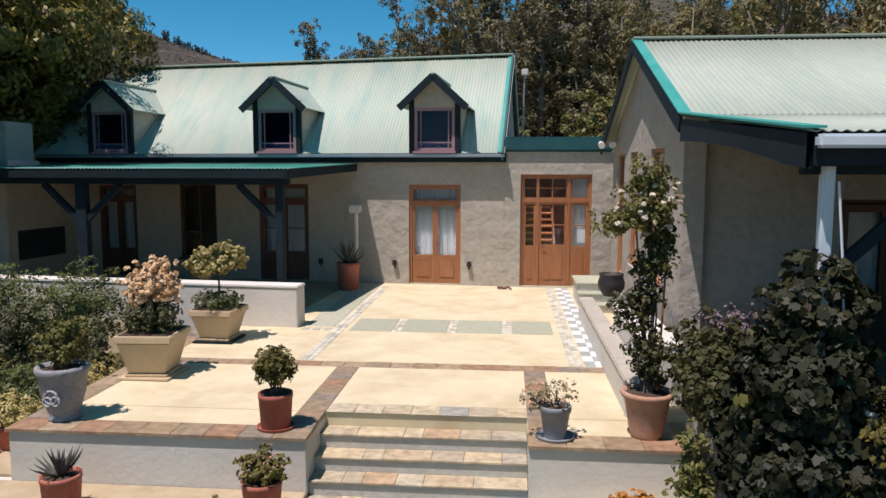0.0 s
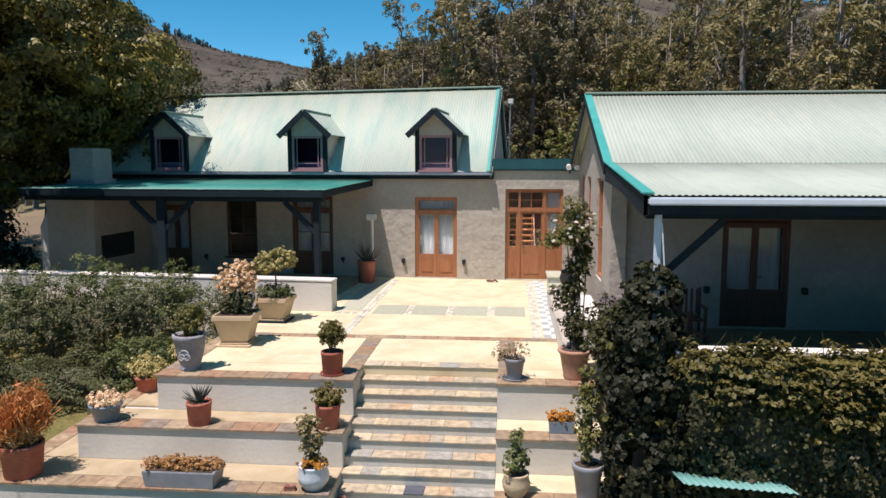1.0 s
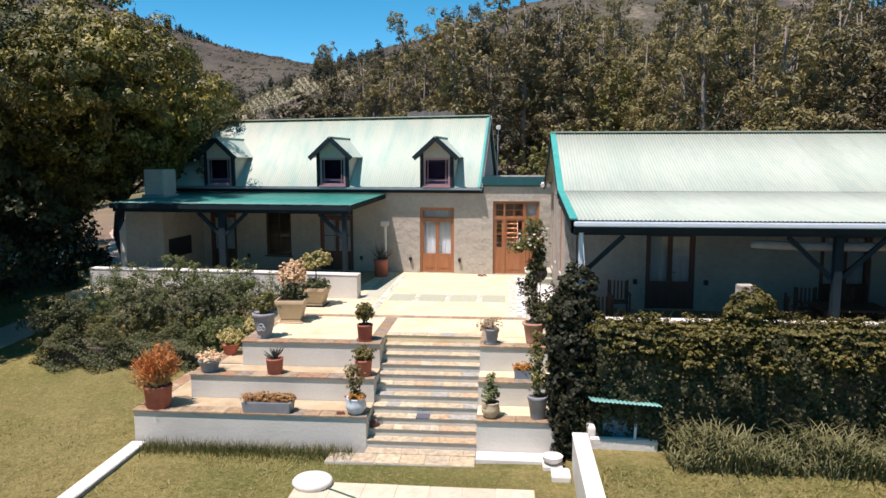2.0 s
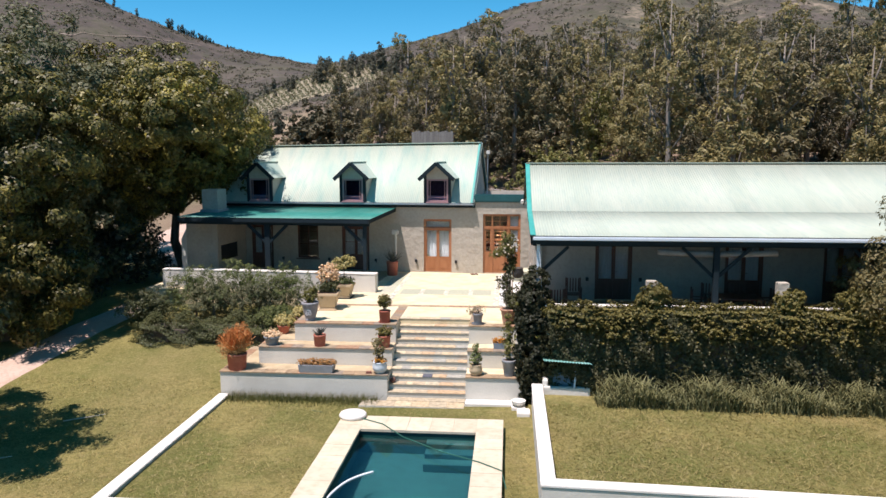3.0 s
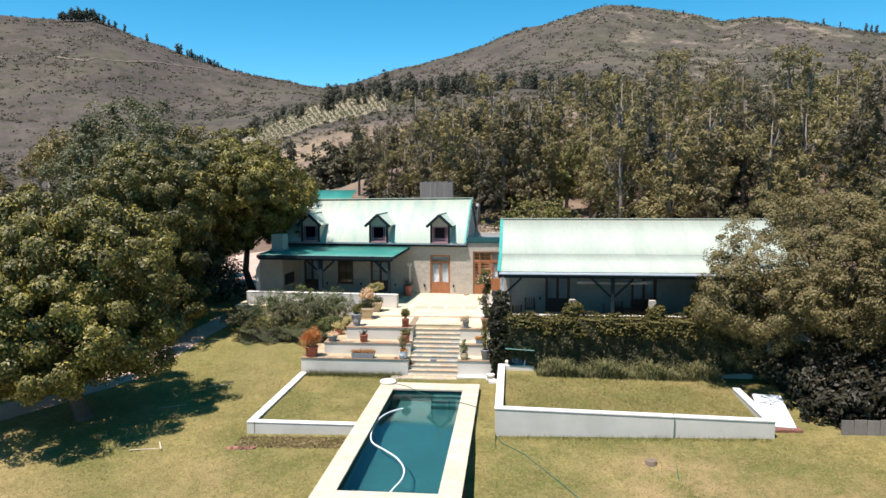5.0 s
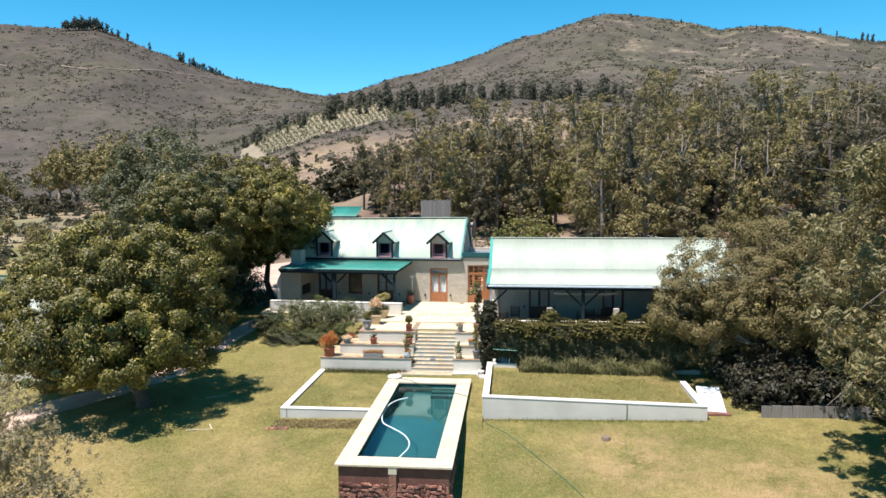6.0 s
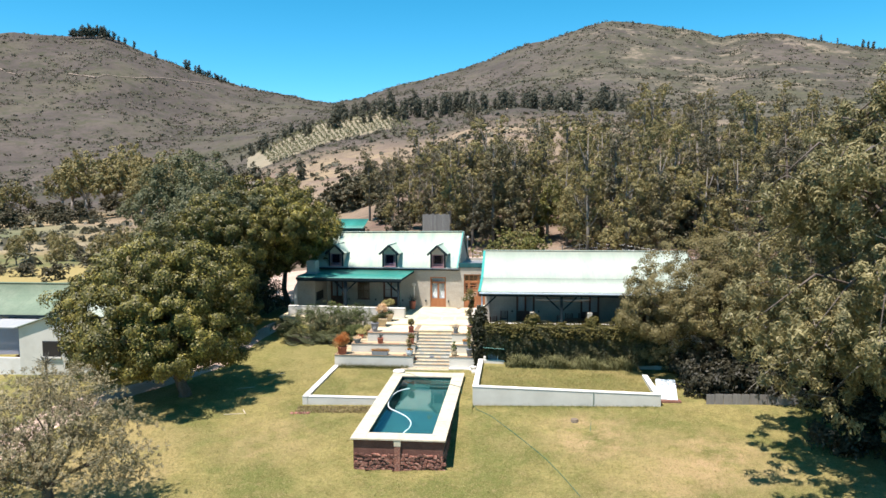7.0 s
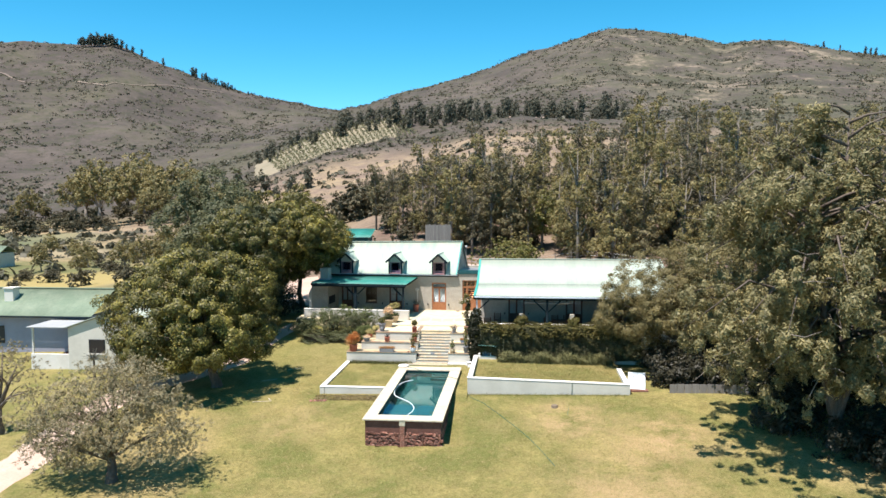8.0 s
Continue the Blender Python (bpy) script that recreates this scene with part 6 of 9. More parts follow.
def planters():
    # upper terrace
    potted("urn_plant", "weathered grey stone urn with a leafy green shrub", (-2.56, -10.33, 0), "urn", 0.28, 0.62, M_URN,
           bush([(0, 0, 0.2, 0.3, 0.3, 0.24), (0.1, 0, 0.38, 0.2, 0.2, 0.15)], 150, 12, 0.05, 0.06, L_LIME, 3, 6, up=0.6))
    t = potted("square_planter", "sand-coloured square planter with peach blossom over a dark shrub", (-2.42, -8.45, 0.03), "square", 0.36, 0.58, M_BEIGE,
           bush([(0, 0, 0.22, 0.38, 0.36, 0.26)], 260, 12, 0.05, 0.055, L_LAV, 5, 6), turn=4)
    pts, hint = crown_points([(0.0, 0, 1.28, 0.36, 0.34, 0.22), (-0.15, 0, 1.1, 0.25, 0.25, 0.18), (0.22, 0.05, 1.18, 0.2, 0.2, 0.16), (0.05, 0.1, 1.5, 0.2, 0.2, 0.12)], 300, 12, 0.035, 8, 0.4, 0.3)
    scatter_leaves("blossom", pts, hint, 0.07, 0.055, L_PEACH, t, 4, label="peach blossom")
    tagged(bx("drip_tray", (-2.78, -2.06, -8.81, -8.09, 0.0, 0.03), M_BEIGE, None, "", 0.01), "shallow sand-coloured tray under a planter", "tray")
    t = potted("square_planter", "sand-coloured square planter with a golden standard over green groundcover", (-2.34, -6.3, 0.03), "square", 0.34, 0.52, M_BEIGE,
           bush([(0, 0, 0.1, 0.44, 0.42, 0.2)], 240, 12, 0.045, 0.045, L_SHRUB, 6, 6), turn=-3)
    tube_bm = tube(bmesh.new(), [(0, 0, 0.5), (0.02, 0, 0.8), (0, 0.02, 1.15)], [0.02, 0.018, 0.015], 6)
    part("stem", tube_bm, M_BARK, t)
    pts, hint = crown_points([(0, 0, 1.3, 0.42, 0.4, 0.28), (-0.22, 0, 1.2, 0.26, 0.26, 0.2), (0.2, 0, 1.42, 0.26, 0.24, 0.2)], 330, 12, 0.045, 9, 0.4, 0.25)
    scatter_leaves("foliage", pts, hint, 0.085, 0.055, L_YELL, t, 5, label="golden variegated leaves")
    tagged(bx("drip_tray", (-2.68, -2.0, -6.64, -5.96, 0.0, 0.03), M_TRIM, None, "", 0.01), "shallow dark tray under a planter", "tray")
    potted("red_pot_plant", "terracotta-red drum pot with a clipped round jade plant", (-0.05, -10.42, 0), "drum", 0.19, 0.40, M_TERRA,
           topiary(0.22, 0.30, L_JADE, 260, 12, 0.05, 11), saucer=0.2)
    potted("grey_pot_plant", "dark grey pot with a straggling red and cream rose", (3.0, -10.45, 0), "taper", 0.17, 0.36, M_GPOT,
           bush([(0, 0, 0.12, 0.3, 0.24, 0.16), (-0.22, 0, 0.05, 0.14, 0.14, 0.1)], 70, 7, 0.04, 0.04, L_GREY, 12, 9, flowers=(L_ROSE, 26, 0.035)), saucer=0.2)
    potted("wall_pot_plant", "large terracotta pot with a spiky aloe against the house wall", (-1.32, -0.85, 0), "drum", 0.27, 0.66, M_TERRA,
           rosette(26, 0.62, L_ALOE, 13, 0.4, 0.05))
    # middle terrace
    z = -0.60
    potted("bowl_plant", "blue-grey glazed bowl with a dry tufted cushion plant", (-3.58, -11.28, z), "taper", 0.26, 0.28, M_BPOT,
           bush([(0, 0, 0.06, 0.3, 0.28, 0.13)], 150, 12, 0.04, 0.05, L_PEACH, 14, 3))
    potted("brown_pot_plant", "brown clay pot with a round yellow-green shrub", (-3.66, -9.75, z), "taper", 0.22, 0.28, M_TERRA,
           bush([(0, 0, 0.16, 0.34, 0.32, 0.2)], 170, 12, 0.05, 0.055, L_YELL, 15, 4))
    potted("bowl_plant", "low clay pot with a pale variegated shrub", (-3.35, -8.7, z), "taper", 0.2, 0.35, M_TERRAP,
           bush([(0, 0, 0.2, 0.36, 0.34, 0.22)], 150, 12, 0.05, 0.055, L_YELL, 16, 4))
    potted("aloe_pot", "terracotta drum pot with a spiky grey-green aloe", (-2.0, -11.32, z), "drum", 0.2, 0.37, M_TERRA,
           rosette(24, 0.32, L_ALOE, 17, 0.3, 0.045))
    potted("succulent_pot", "terracotta pot crowded with green and red succulents", (0.08, -11.3, z), "drum", 0.2, 0.38, M_TERRA,
           bush([(0, 0, 0.14, 0.24, 0.22, 0.18)], 120, 9, 0.04, 0.06, L_JADE, 18, 6, flowers=(L_ROSE, 20, 0.03)))
    potted("flower_trough", "small grey trough of orange marigolds", (3.72, -11.22, z), "trough", 0.2, 0.2, M_BPOT,
           bush([(-0.06, 0, 0.06, 0.18, 0.1, 0.09), (0.08, 0, 0.07, 0.14, 0.1, 0.09)], 90, 10, 0.03, 0.045, L_ORNG, 19, 3))
    # lower terrace
    z = -1.155
    fire = potted("fire_stick_pot", "large terracotta pot bursting with orange-red fire sticks", (-4.4, -12.2, z), "drum", 0.31, 0.5, M_TERRA,
           sticks(150, 0.76, 0.38, L_FIRE, 20, 5))
    pts, hint = crown_points([(-0.1, 0, 0.78, 0.5, 0.45, 0.34), (0.22, 0, 0.95, 0.3, 0.3, 0.34), (-0.32, 0, 0.62, 0.3, 0.3, 0.22), (0.1, 0, 1.15, 0.22, 0.2, 0.2)], 260, 8, 0.09, 20, 0.4, 0.3, 1.6)
    hint[:, 2] *= 0.2
    low = pts[:, 2] < 0.85
    scatter_leaves("foliage", pts[low], hint[low], 0.13, 0.02, L_STRAW, fire, 20, upness=0.0, label="faded orange-tan stems")
    scatter_leaves("new_growth", pts[~low], hint[~low], 0.14, 0.022, L_FIRE, fire, 21, upness=0.0, label="red growing tips")
    potted("trough_plant", "long grey trough of orange-brown sedum", (-1.85, -12.28, z), "trough", 0.55, 0.24, M_GPOT,
           bush([(-0.4, 0, 0.05, 0.22, 0.17, 0.1), (-0.1, 0, 0.06, 0.25, 0.17, 0.1), (0.2, 0, 0.05, 0.25, 0.17, 0.1), (0.42, 0, 0.05, 0.2, 0.17, 0.1)], 300, 14, 0.035, 0.04, L_SEDUM, 21, 4, inner=0.5))
    t = potted("white_pot_plant", "white and blue glazed pot with orange flowers and an olive shrub", (0.1, -12.28, z), "round", 0.23, 0.36, M_WPOT,
           bush([(0, 0, 0.4, 0.24, 0.22, 0.3), (-0.1, 0, 0.6, 0.16, 0.16, 0.2)], 95, 10, 0.05, 0.06, L_OLIVE, 22, 8, up=0.8))
    pts, hint = crown_points([(0, -0.05, 0.42, 0.22, 0.2, 0.08)], 50, 8, 0.03, 3, 0.3)
    scatter_leaves("blossom", pts, hint, 0.05, 0.04, L_ORNG, t, 6, label="orange flowers")
    potted("cream_pot_plant", "cream clay pot with an upright leafy cutting", (3.02, -12.26, z), "round", 0.2, 0.34, M_BEIGE,
           bush([(0, 0, 0.22, 0.2, 0.2, 0.22), (0, 0, 0.48, 0.1, 0.1, 0.2)], 90, 10, 0.045, 0.06, L_SHRUB, 23, 5, up=0.7))
    potted("grey_pot_plant", "tall grey clay pot with a thin leafy shrub beside the creeper", (4.02, -12.22, z), "taper", 0.22, 0.5, M_GPOT,
           bush([(0, 0, 0.3, 0.16, 0.15, 0.36), (-0.02, 0, 0.75, 0.18, 0.16, 0.42), (-0.04, 0, 1.15, 0.13, 0.12, 0.28)], 260, 9, 0.05, 0.055, L_LIME, 24, 8, up=0.5))
    # climber in the big pot by the low wall
    t = potted("climber_pot", "large pale terracotta pot with a tall flowering climber on stakes", (3.98, -10.3, 0), "bell", 0.27, 0.5, M_TERRAP,
           bush([(-0.02, 0.05, 0.35, 0.22, 0.2, 0.4), (-0.12, 0.1, 0.85, 0.28, 0.24, 0.3), (0.0, 0.08, 1.3, 0.2, 0.2, 0.3), (0.06, 0.08, 1.7, 0.16, 0.16, 0.25)], 420, 9, 0.05, 0.06, L_CLIMB, 25, 8))
    for a, b in (((0, 0, 0.5), (-0.15, 0.2, 2.4)), ((0.1, 0, 0.5), (0.2, 0.1, 2.55))):
        part("stake", bar(bmesh.new(), a, b, 0.02), M_WOOD, t)
    part("stem", tube(bmesh.new(), [(0.02, 0, 0.5), (-0.05, 0.1, 1.2), (0.02, 0.12, 1.8), (-0.05, 0.1, 2.4)], [0.03, 0.025, 0.02, 0.012], 6), M_BARK, t)
    pts, hint = crown_points([(-0.06, 0.1, 2.4, 0.34, 0.3, 0.22), (-0.36, 0, 2.28, 0.26, 0.24, 0.1), (-0.02, 0.1, 2.75, 0.24, 0.2, 0.22), (0.1, 0.1, 1.95, 0.16, 0.14, 0.25)], 460, 9, 0.06, 10, 0.3, 0.4)
    scatter_leaves("foliage", pts, hint, 0.055, 0.033, L_LIME, t, 8)
    pts, hint = crown_points([(-0.06, 0.1, 2.45, 0.4, 0.34, 0.3)], 75, 5, 0.02, 11, 0.8, 0.3)
    scatter_leaves("blossom", pts, hint, 0.06, 0.055, L_ROSE2, t, 9, label="cream and pink roses")
    # tub behind the climber
    potted("black_tub_plant", "round black iron tub standing by the side steps", (4.33, -4.9, 0.62), "round", 0.24, 0.4, M_BLACK,
           lambda t_, h_: None)


L_CLIMB = foliage("dark_climber_leaves", [(0.022, 0.026, 0.009), (0.06, 0.062, 0.02), (0.15, 0.14, 0.045)])
L_ROSE2 = foliage("cream_rose_petals", [(0.62, 0.42, 0.3), (0.75, 0.66, 0.5), (0.8, 0.74, 0.6)])


# ---- garden furniture and fittings ----
def pool_fittings():
    h = thing("pool_hose", "white corrugated pool cleaner hose floating in an S across the pool", "hose")
    c = [(0.92, -17.85), (0.6, -18.15), (0.36, -18.55), (0.19, -19.2), (0.16, -20.0), (0.2, -20.9), (0.42, -21.75), (1.0, -22.45), (1.5, -23.1), (1.86, -23.95), (1.92, -24.75), (1.8, -25.35), (1.68, -25.95)]
    pts = []
    for k in range(len(c) - 1):
        p0, p1, p2, p3 = (Vector(c[min(max(k + d, 0), len(c) - 1)]) for d in (-1, 0, 1, 2))
        for s in np.linspace(0, 1, 7)[:-1]:
            pts.append(0.5 * ((2 * p1) + (p2 - p0) * s + (2 * p0 - 5 * p1 + 4 * p2 - p3) * s * s + (3 * p1 - p0 - 3 * p2 + p3) * s ** 3))
    part("hose", tube(bmesh.new(), [(p.x, p.y, -1.815) for p in pts], [0.028] * len(pts), 8), M_HOSE, h, "", 0, True)
    s = thing("skimmer_lid", "round white skimmer lid on the pool coping", "lid")
    part("lid", lathe(bmesh.new(), [(0.36, -1.664), (0.38, -1.60), (0.34, -1.55), (0.1, -1.53), (0.01, -1.53)], 28, (-0.22, -14.72)), M_WALLTOP, s, "", 0, True)
    g = thing("garden_hose", "dark green garden hose trailing from the pool across the lawn", "hose")
    path = [(-4.1, -12.75), (-2.2, -13.3), (-0.9, -13.8), (-0.1, -14.5), (0.06, -14.86), (0.7, -15.24), (1.36, -16.1), (2.4, -16.95), (3.34, -17.48), (3.86, -17.9), (3.98, -18.2), (4.22, -18.7), (4.45, -19.4), (4.95, -20.4), (5.75, -21.2), (6.7, -22.7), (7.6, -24.2), (8.4, -25.6), (9.1, -27.2), (9.75, -28.9)]
    zz = []
    for x, y in path:
        on = -0.52 < x < 3.9 and y < -14.5
        zz.append(-1.65 if on else (-1.98 + 0.012 if y > -19.5 else float(ground_z(x, y)) + 0.015))
    part("hose", tube(bmesh.new(), [(x, y, z) for (x, y), z in zip(path, zz)], [0.014] * len(path), 6), M_CABLE, g, "", 0, True)
    w = thing("electric_cable", "thin dark cable hanging over the retaining wall", "cable")
    part("flex", tube(bmesh.new(), [(11.2, -19.4, -1.3), (11.2, -19.66, -1.17), (11.2, -19.87, -1.3), (11.18, -19.88, -2.1), (11.1, -20.4, -2.2), (10.9, -21.6, -2.25), (10.75, -22.8, -2.4)], [0.014] * 7, 5), M_CABLE, w)
    st = thing("tree_stump", "low pale sawn tree stump in the lawn", "stump")
    gz = float(ground_z(10.05, -21.7))
    part("stump", lathe(bmesh.new(), [(0.24, gz - 0.1), (0.2, gz + 0.05), (0.18, gz + 0.12), (0.17, gz + 0.13), (0.01, gz + 0.135)], 14, (10.05, -21.7)), M_STUMP, st, "", 0.0)
    for k, (x, y, a) in enumerate(((-8.3, -21.2, 15), (-7.9, -20.8, -60), (-9.2, -17.0, 30), (-8.2, -14.3, 35))):
        sp = thing("pale_lath", "pale split lath lying on the lawn", "stick", (x, y, float(ground_z(x, y)) + 0.02), group="laths on the lawn", turn=a)
        bx("lath", (-0.55, 0.55, -0.025, 0.025, -0.01, 0.01), M_LATH, sp, "", 0.004)
    # drain box at the foot of the wall
    b = thing("drain_box", "white plaster drain box with a bowl by the steps", "drain")
    bx("box", (4.25, 4.62, -13.75, -13.3, -2.1, -1.78), M_WALLTOP, b, "", 0.02)
    part("bowl", lathe(bmesh.new(), [(0.1, -1.779), (0.2, -1.7), (0.21, -1.62), (0.19, -1.62), (0.1, -1.73)], 20, (4.3, -13.1)), M_WALLTOP, b)
    bx("foot", (4.1, 4.5, -13.28, -12.92, -2.1, -1.78), M_WALLTOP, b, "", 0.02)


def loose_pieces():
    k = thing("loose_brick", "single loose brown brick lying on the lowest tier edge", "brick", (-0.22, -12.38, -1.154), turn=8)
    bx("brick", (-0.08, 0.08, -0.05, 0.05, 0, 0.075), M_BRICK, k, "", 0.006)
    for x, y, z in ((0.45, -12.04, -RISER * 9),):
        st = thing("door_stone", "fist-sized brown stone resting at the side of a step", "stone", (x, y, z))
        bm = bmesh.new()
        bmesh.ops.create_icosphere(bm, subdivisions=2, radius=0.085)
        for v in bm.verts:
            v.co *= 1 + 0.7 * noise.noise(v.co * 8 + Vector((x, y, 0)))
            v.co.z = v.co.z * 0.9 + 0.075
        part("stone", bm, M_BRICK, st, "", 0, True)


def field_hut():
    gz_ = float(ground_z(-88, 60))
    h = thing("field_hut", "small pale hut with a green iron roof in the valley", "hut", (-88.5, 60, gz_))
    bx("wall", (-2.6, 2.6, -2.2, 2.2, -0.3, 2.6), M_GREYP, h)
    sheet_roof(h, -2.9, 2.9, 0, 3.9, -2.6, 2.55, M_COTROOF, 0.8)
    sheet_roof(h, -2.9, 2.9, 0, 3.9, 2.6, 2.55, M_COTROOF, 0.8)


M_STUMP = mat("sawn_wood", (0.19, 0.145, 0.10), 0.9, (0.13, 0.10, 0.07), 6, None, bump=0.3)


def pump_house():
    p = thing("pump_enclosure", "low white pump enclosure with a tilted green iron lid", "enclosure")
    bx("wall", (4.98, 5.12, -13.3, -12.8, -1.6, -0.95), M_WHITE, p, "", 0.02)
    bx("wall", (5.0, 6.3, -13.45, -13.302, -1.6, -1.1), M_WHITE, p, "", 0.02)
    bx("wall", (6.18, 6.3, -13.298, -12.8, -1.6, -1.1), M_WHITE, p, "", 0.02)
    lid = thing("lid", "", "")
    lid.parent = p
    vs, fs = corrugated(1.32, 0.75, -0.14, 0.085)
    o = raw("lid_sheet", vs, fs, M_PORCH2, lid, "pale green corrugated lid", True)
    o.matrix_basis = pose(4.98, -12.95, -0.40, 0, 3.0, 0)
    part("prop", bar(bmesh.new(), (5.86, -13.4, -1.11), (5.92, -13.3, -0.40), 0.045), M_GUTTER, p, "white prop")
    bx("tank", (5.2, 6.0, -13.1, -12.85, -1.5, -0.75), M_BPOT, p, "dark blue-grey filter tank", 0.08)


M_PORCH2 = mat("faded_green_lid", (0.12, 0.30, 0.26), 0.55, (0.18, 0.36, 0.32), 2, None, bump=0.05)


def verandah_chair(m):
    c = thing("verandah_chair", "dark stained slatted timber chair on the verandah", "chair", group="verandah chairs")
    for x in (-0.24, 0.24):
        bx("leg", (x - 0.025, x + 0.025, -0.25, -0.2, 0, 0.62), M_WOODD, c, "", 0.005)
        bx("leg", (x - 0.025, x + 0.025, 0.2, 0.25, 0, 0.95), M_WOODD, c, "", 0.005)
        bx("armrest", (x - 0.035, x + 0.035, -0.27, 0.199, 0.621, 0.65), M_WOODD, c, "", 0.005)
    bx("seat", (-0.214, 0.214, -0.24, 0.22, 0.40, 0.44), M_WOODD, c, "", 0.008)
    for k in range(5):
        x = -0.19 + k * 0.095
        bx("back_slat", (x - 0.02, x + 0.02, 0.21, 0.235, 0.46, 0.93), M_WOODD, c, "", 0.004)
    c.matrix_basis = m
    return c


def verandah_things():
    fl = 0.28
    c = verandah_chair(pose(5.6, -10.9, fl, 0, 0, 20))
    for x, y, a in ((6.2, -8.6, 0), (10.0, -10.2, 80), (12.1, -10.2, -80), (10.6, -9.3, 0), (11.5, -9.3, 0)):
        copy_thing(c, pose(x, y, fl, 0, 0, a))
    t = thing("dining_table", "long dark timber table on the verandah", "table")
    bx("tabletop", (10.3, 11.8, -10.9, -9.9, fl + 0.70, fl + 0.75), M_WOODD, t)
    for x in (10.4, 11.7):
        for y in (-10.8, -10.0):
            bx("leg", (x - 0.04, x + 0.04, y - 0.04, y + 0.04, fl, fl + 0.699), M_WOODD, t, "", 0.006)
    b = thing("rolled_blind", "rolled pale canvas blind hanging under the verandah beam", "blind")
    part("canvas", tube(bmesh.new(), [(8.3 + 0.42 * k, -12.1, 2.62 - 0.05 * math.sin(math.pi * k / 8)) for k in range(9)], [0.09] * 9, 10), M_CANVAS, b, "", 0, True)
    for x in (8.6, 10.0, 11.4):
        part("cord", bar(bmesh.new(), (x, -12.1, 2.55), (x, -12.1, 2.79), 0.012), M_CANVAS, b)
    s = thing("washing_line", "loose white line hanging down the verandah post", "line")
    part("strand", tube(bmesh.new(), [(4.86, -12.55, 2.75), (4.9, -12.58, 2.2), (4.93, -12.6, 1.7), (5.0, -12.62, 1.3)], [0.010] * 4, 5), M_GUTTER, s)
    for x in (4.55, 4.75):
        l = thing("security_light", "white tubular security light on the gable", "lamp", group="security lights")
        part("lamp_body", tube(bmesh.new(), [(x, -1.1 - 0.3 * (x > 4.6), 3.45), (x - 0.02, -1.45 - 0.3 * (x > 4.6), 3.40)], [0.06, 0.075], 12), M_WALLTOP, l)
        part("lamp_bracket", bar(bmesh.new(), (x, -1.1, 3.48), (4.87, -1.1, 3.5), 0.04), M_WALLTOP, l)


M_CANVAS = mat("pale_canvas", (0.26, 0.24, 0.22), 0.95, (0.2, 0.18, 0.16), 4, None, bump=0.2)


def wall_pipe():
    p = thing("wall_shower_pipe", "short white downpipe with a flared hopper on the house wall", "pipe")
    part("pipe", tube(bmesh.new(), [(-1.28, -0.10, 0.02), (-1.28, -0.10, 1.8)], [0.055, 0.055], 10), M_WHITE, p)
    part("hopper", box(bmesh.new(), -1.44, -1.14, -0.22, -0.002, 1.8, 2.0), M_WALLTOP, p, "white hopper", 0.03)
    a = thing("lamp_post", "slim grey pole with a white lamp head behind the house", "lamp")
    part("pole", tube(bmesh.new(), [(2.86, 3.0, 3.4), (2.9, 3.0, 5.5)], [0.03, 0.025], 8), M_GREYM, a)
    part("lamp_head", box(bmesh.new(), 2.82, 3.0, 2.9, 3.1, 5.5, 5.68), M_WALLTOP, a, "", 0.02)
    d = thing("driftwood", "small curled piece of brown wood on the patio", "wood")
    part("wood", tube(bmesh.new(), [(2.25, -0.5, 0.04), (2.35, -0.56, 0.05), (2.42, -0.5, 0.03), (2.5, -0.56, 0.07), (2.58, -0.62, 0.03)], [0.03, 0.035, 0.03, 0.03, 0.02], 7), M_WOODD, d, "", 0, True)


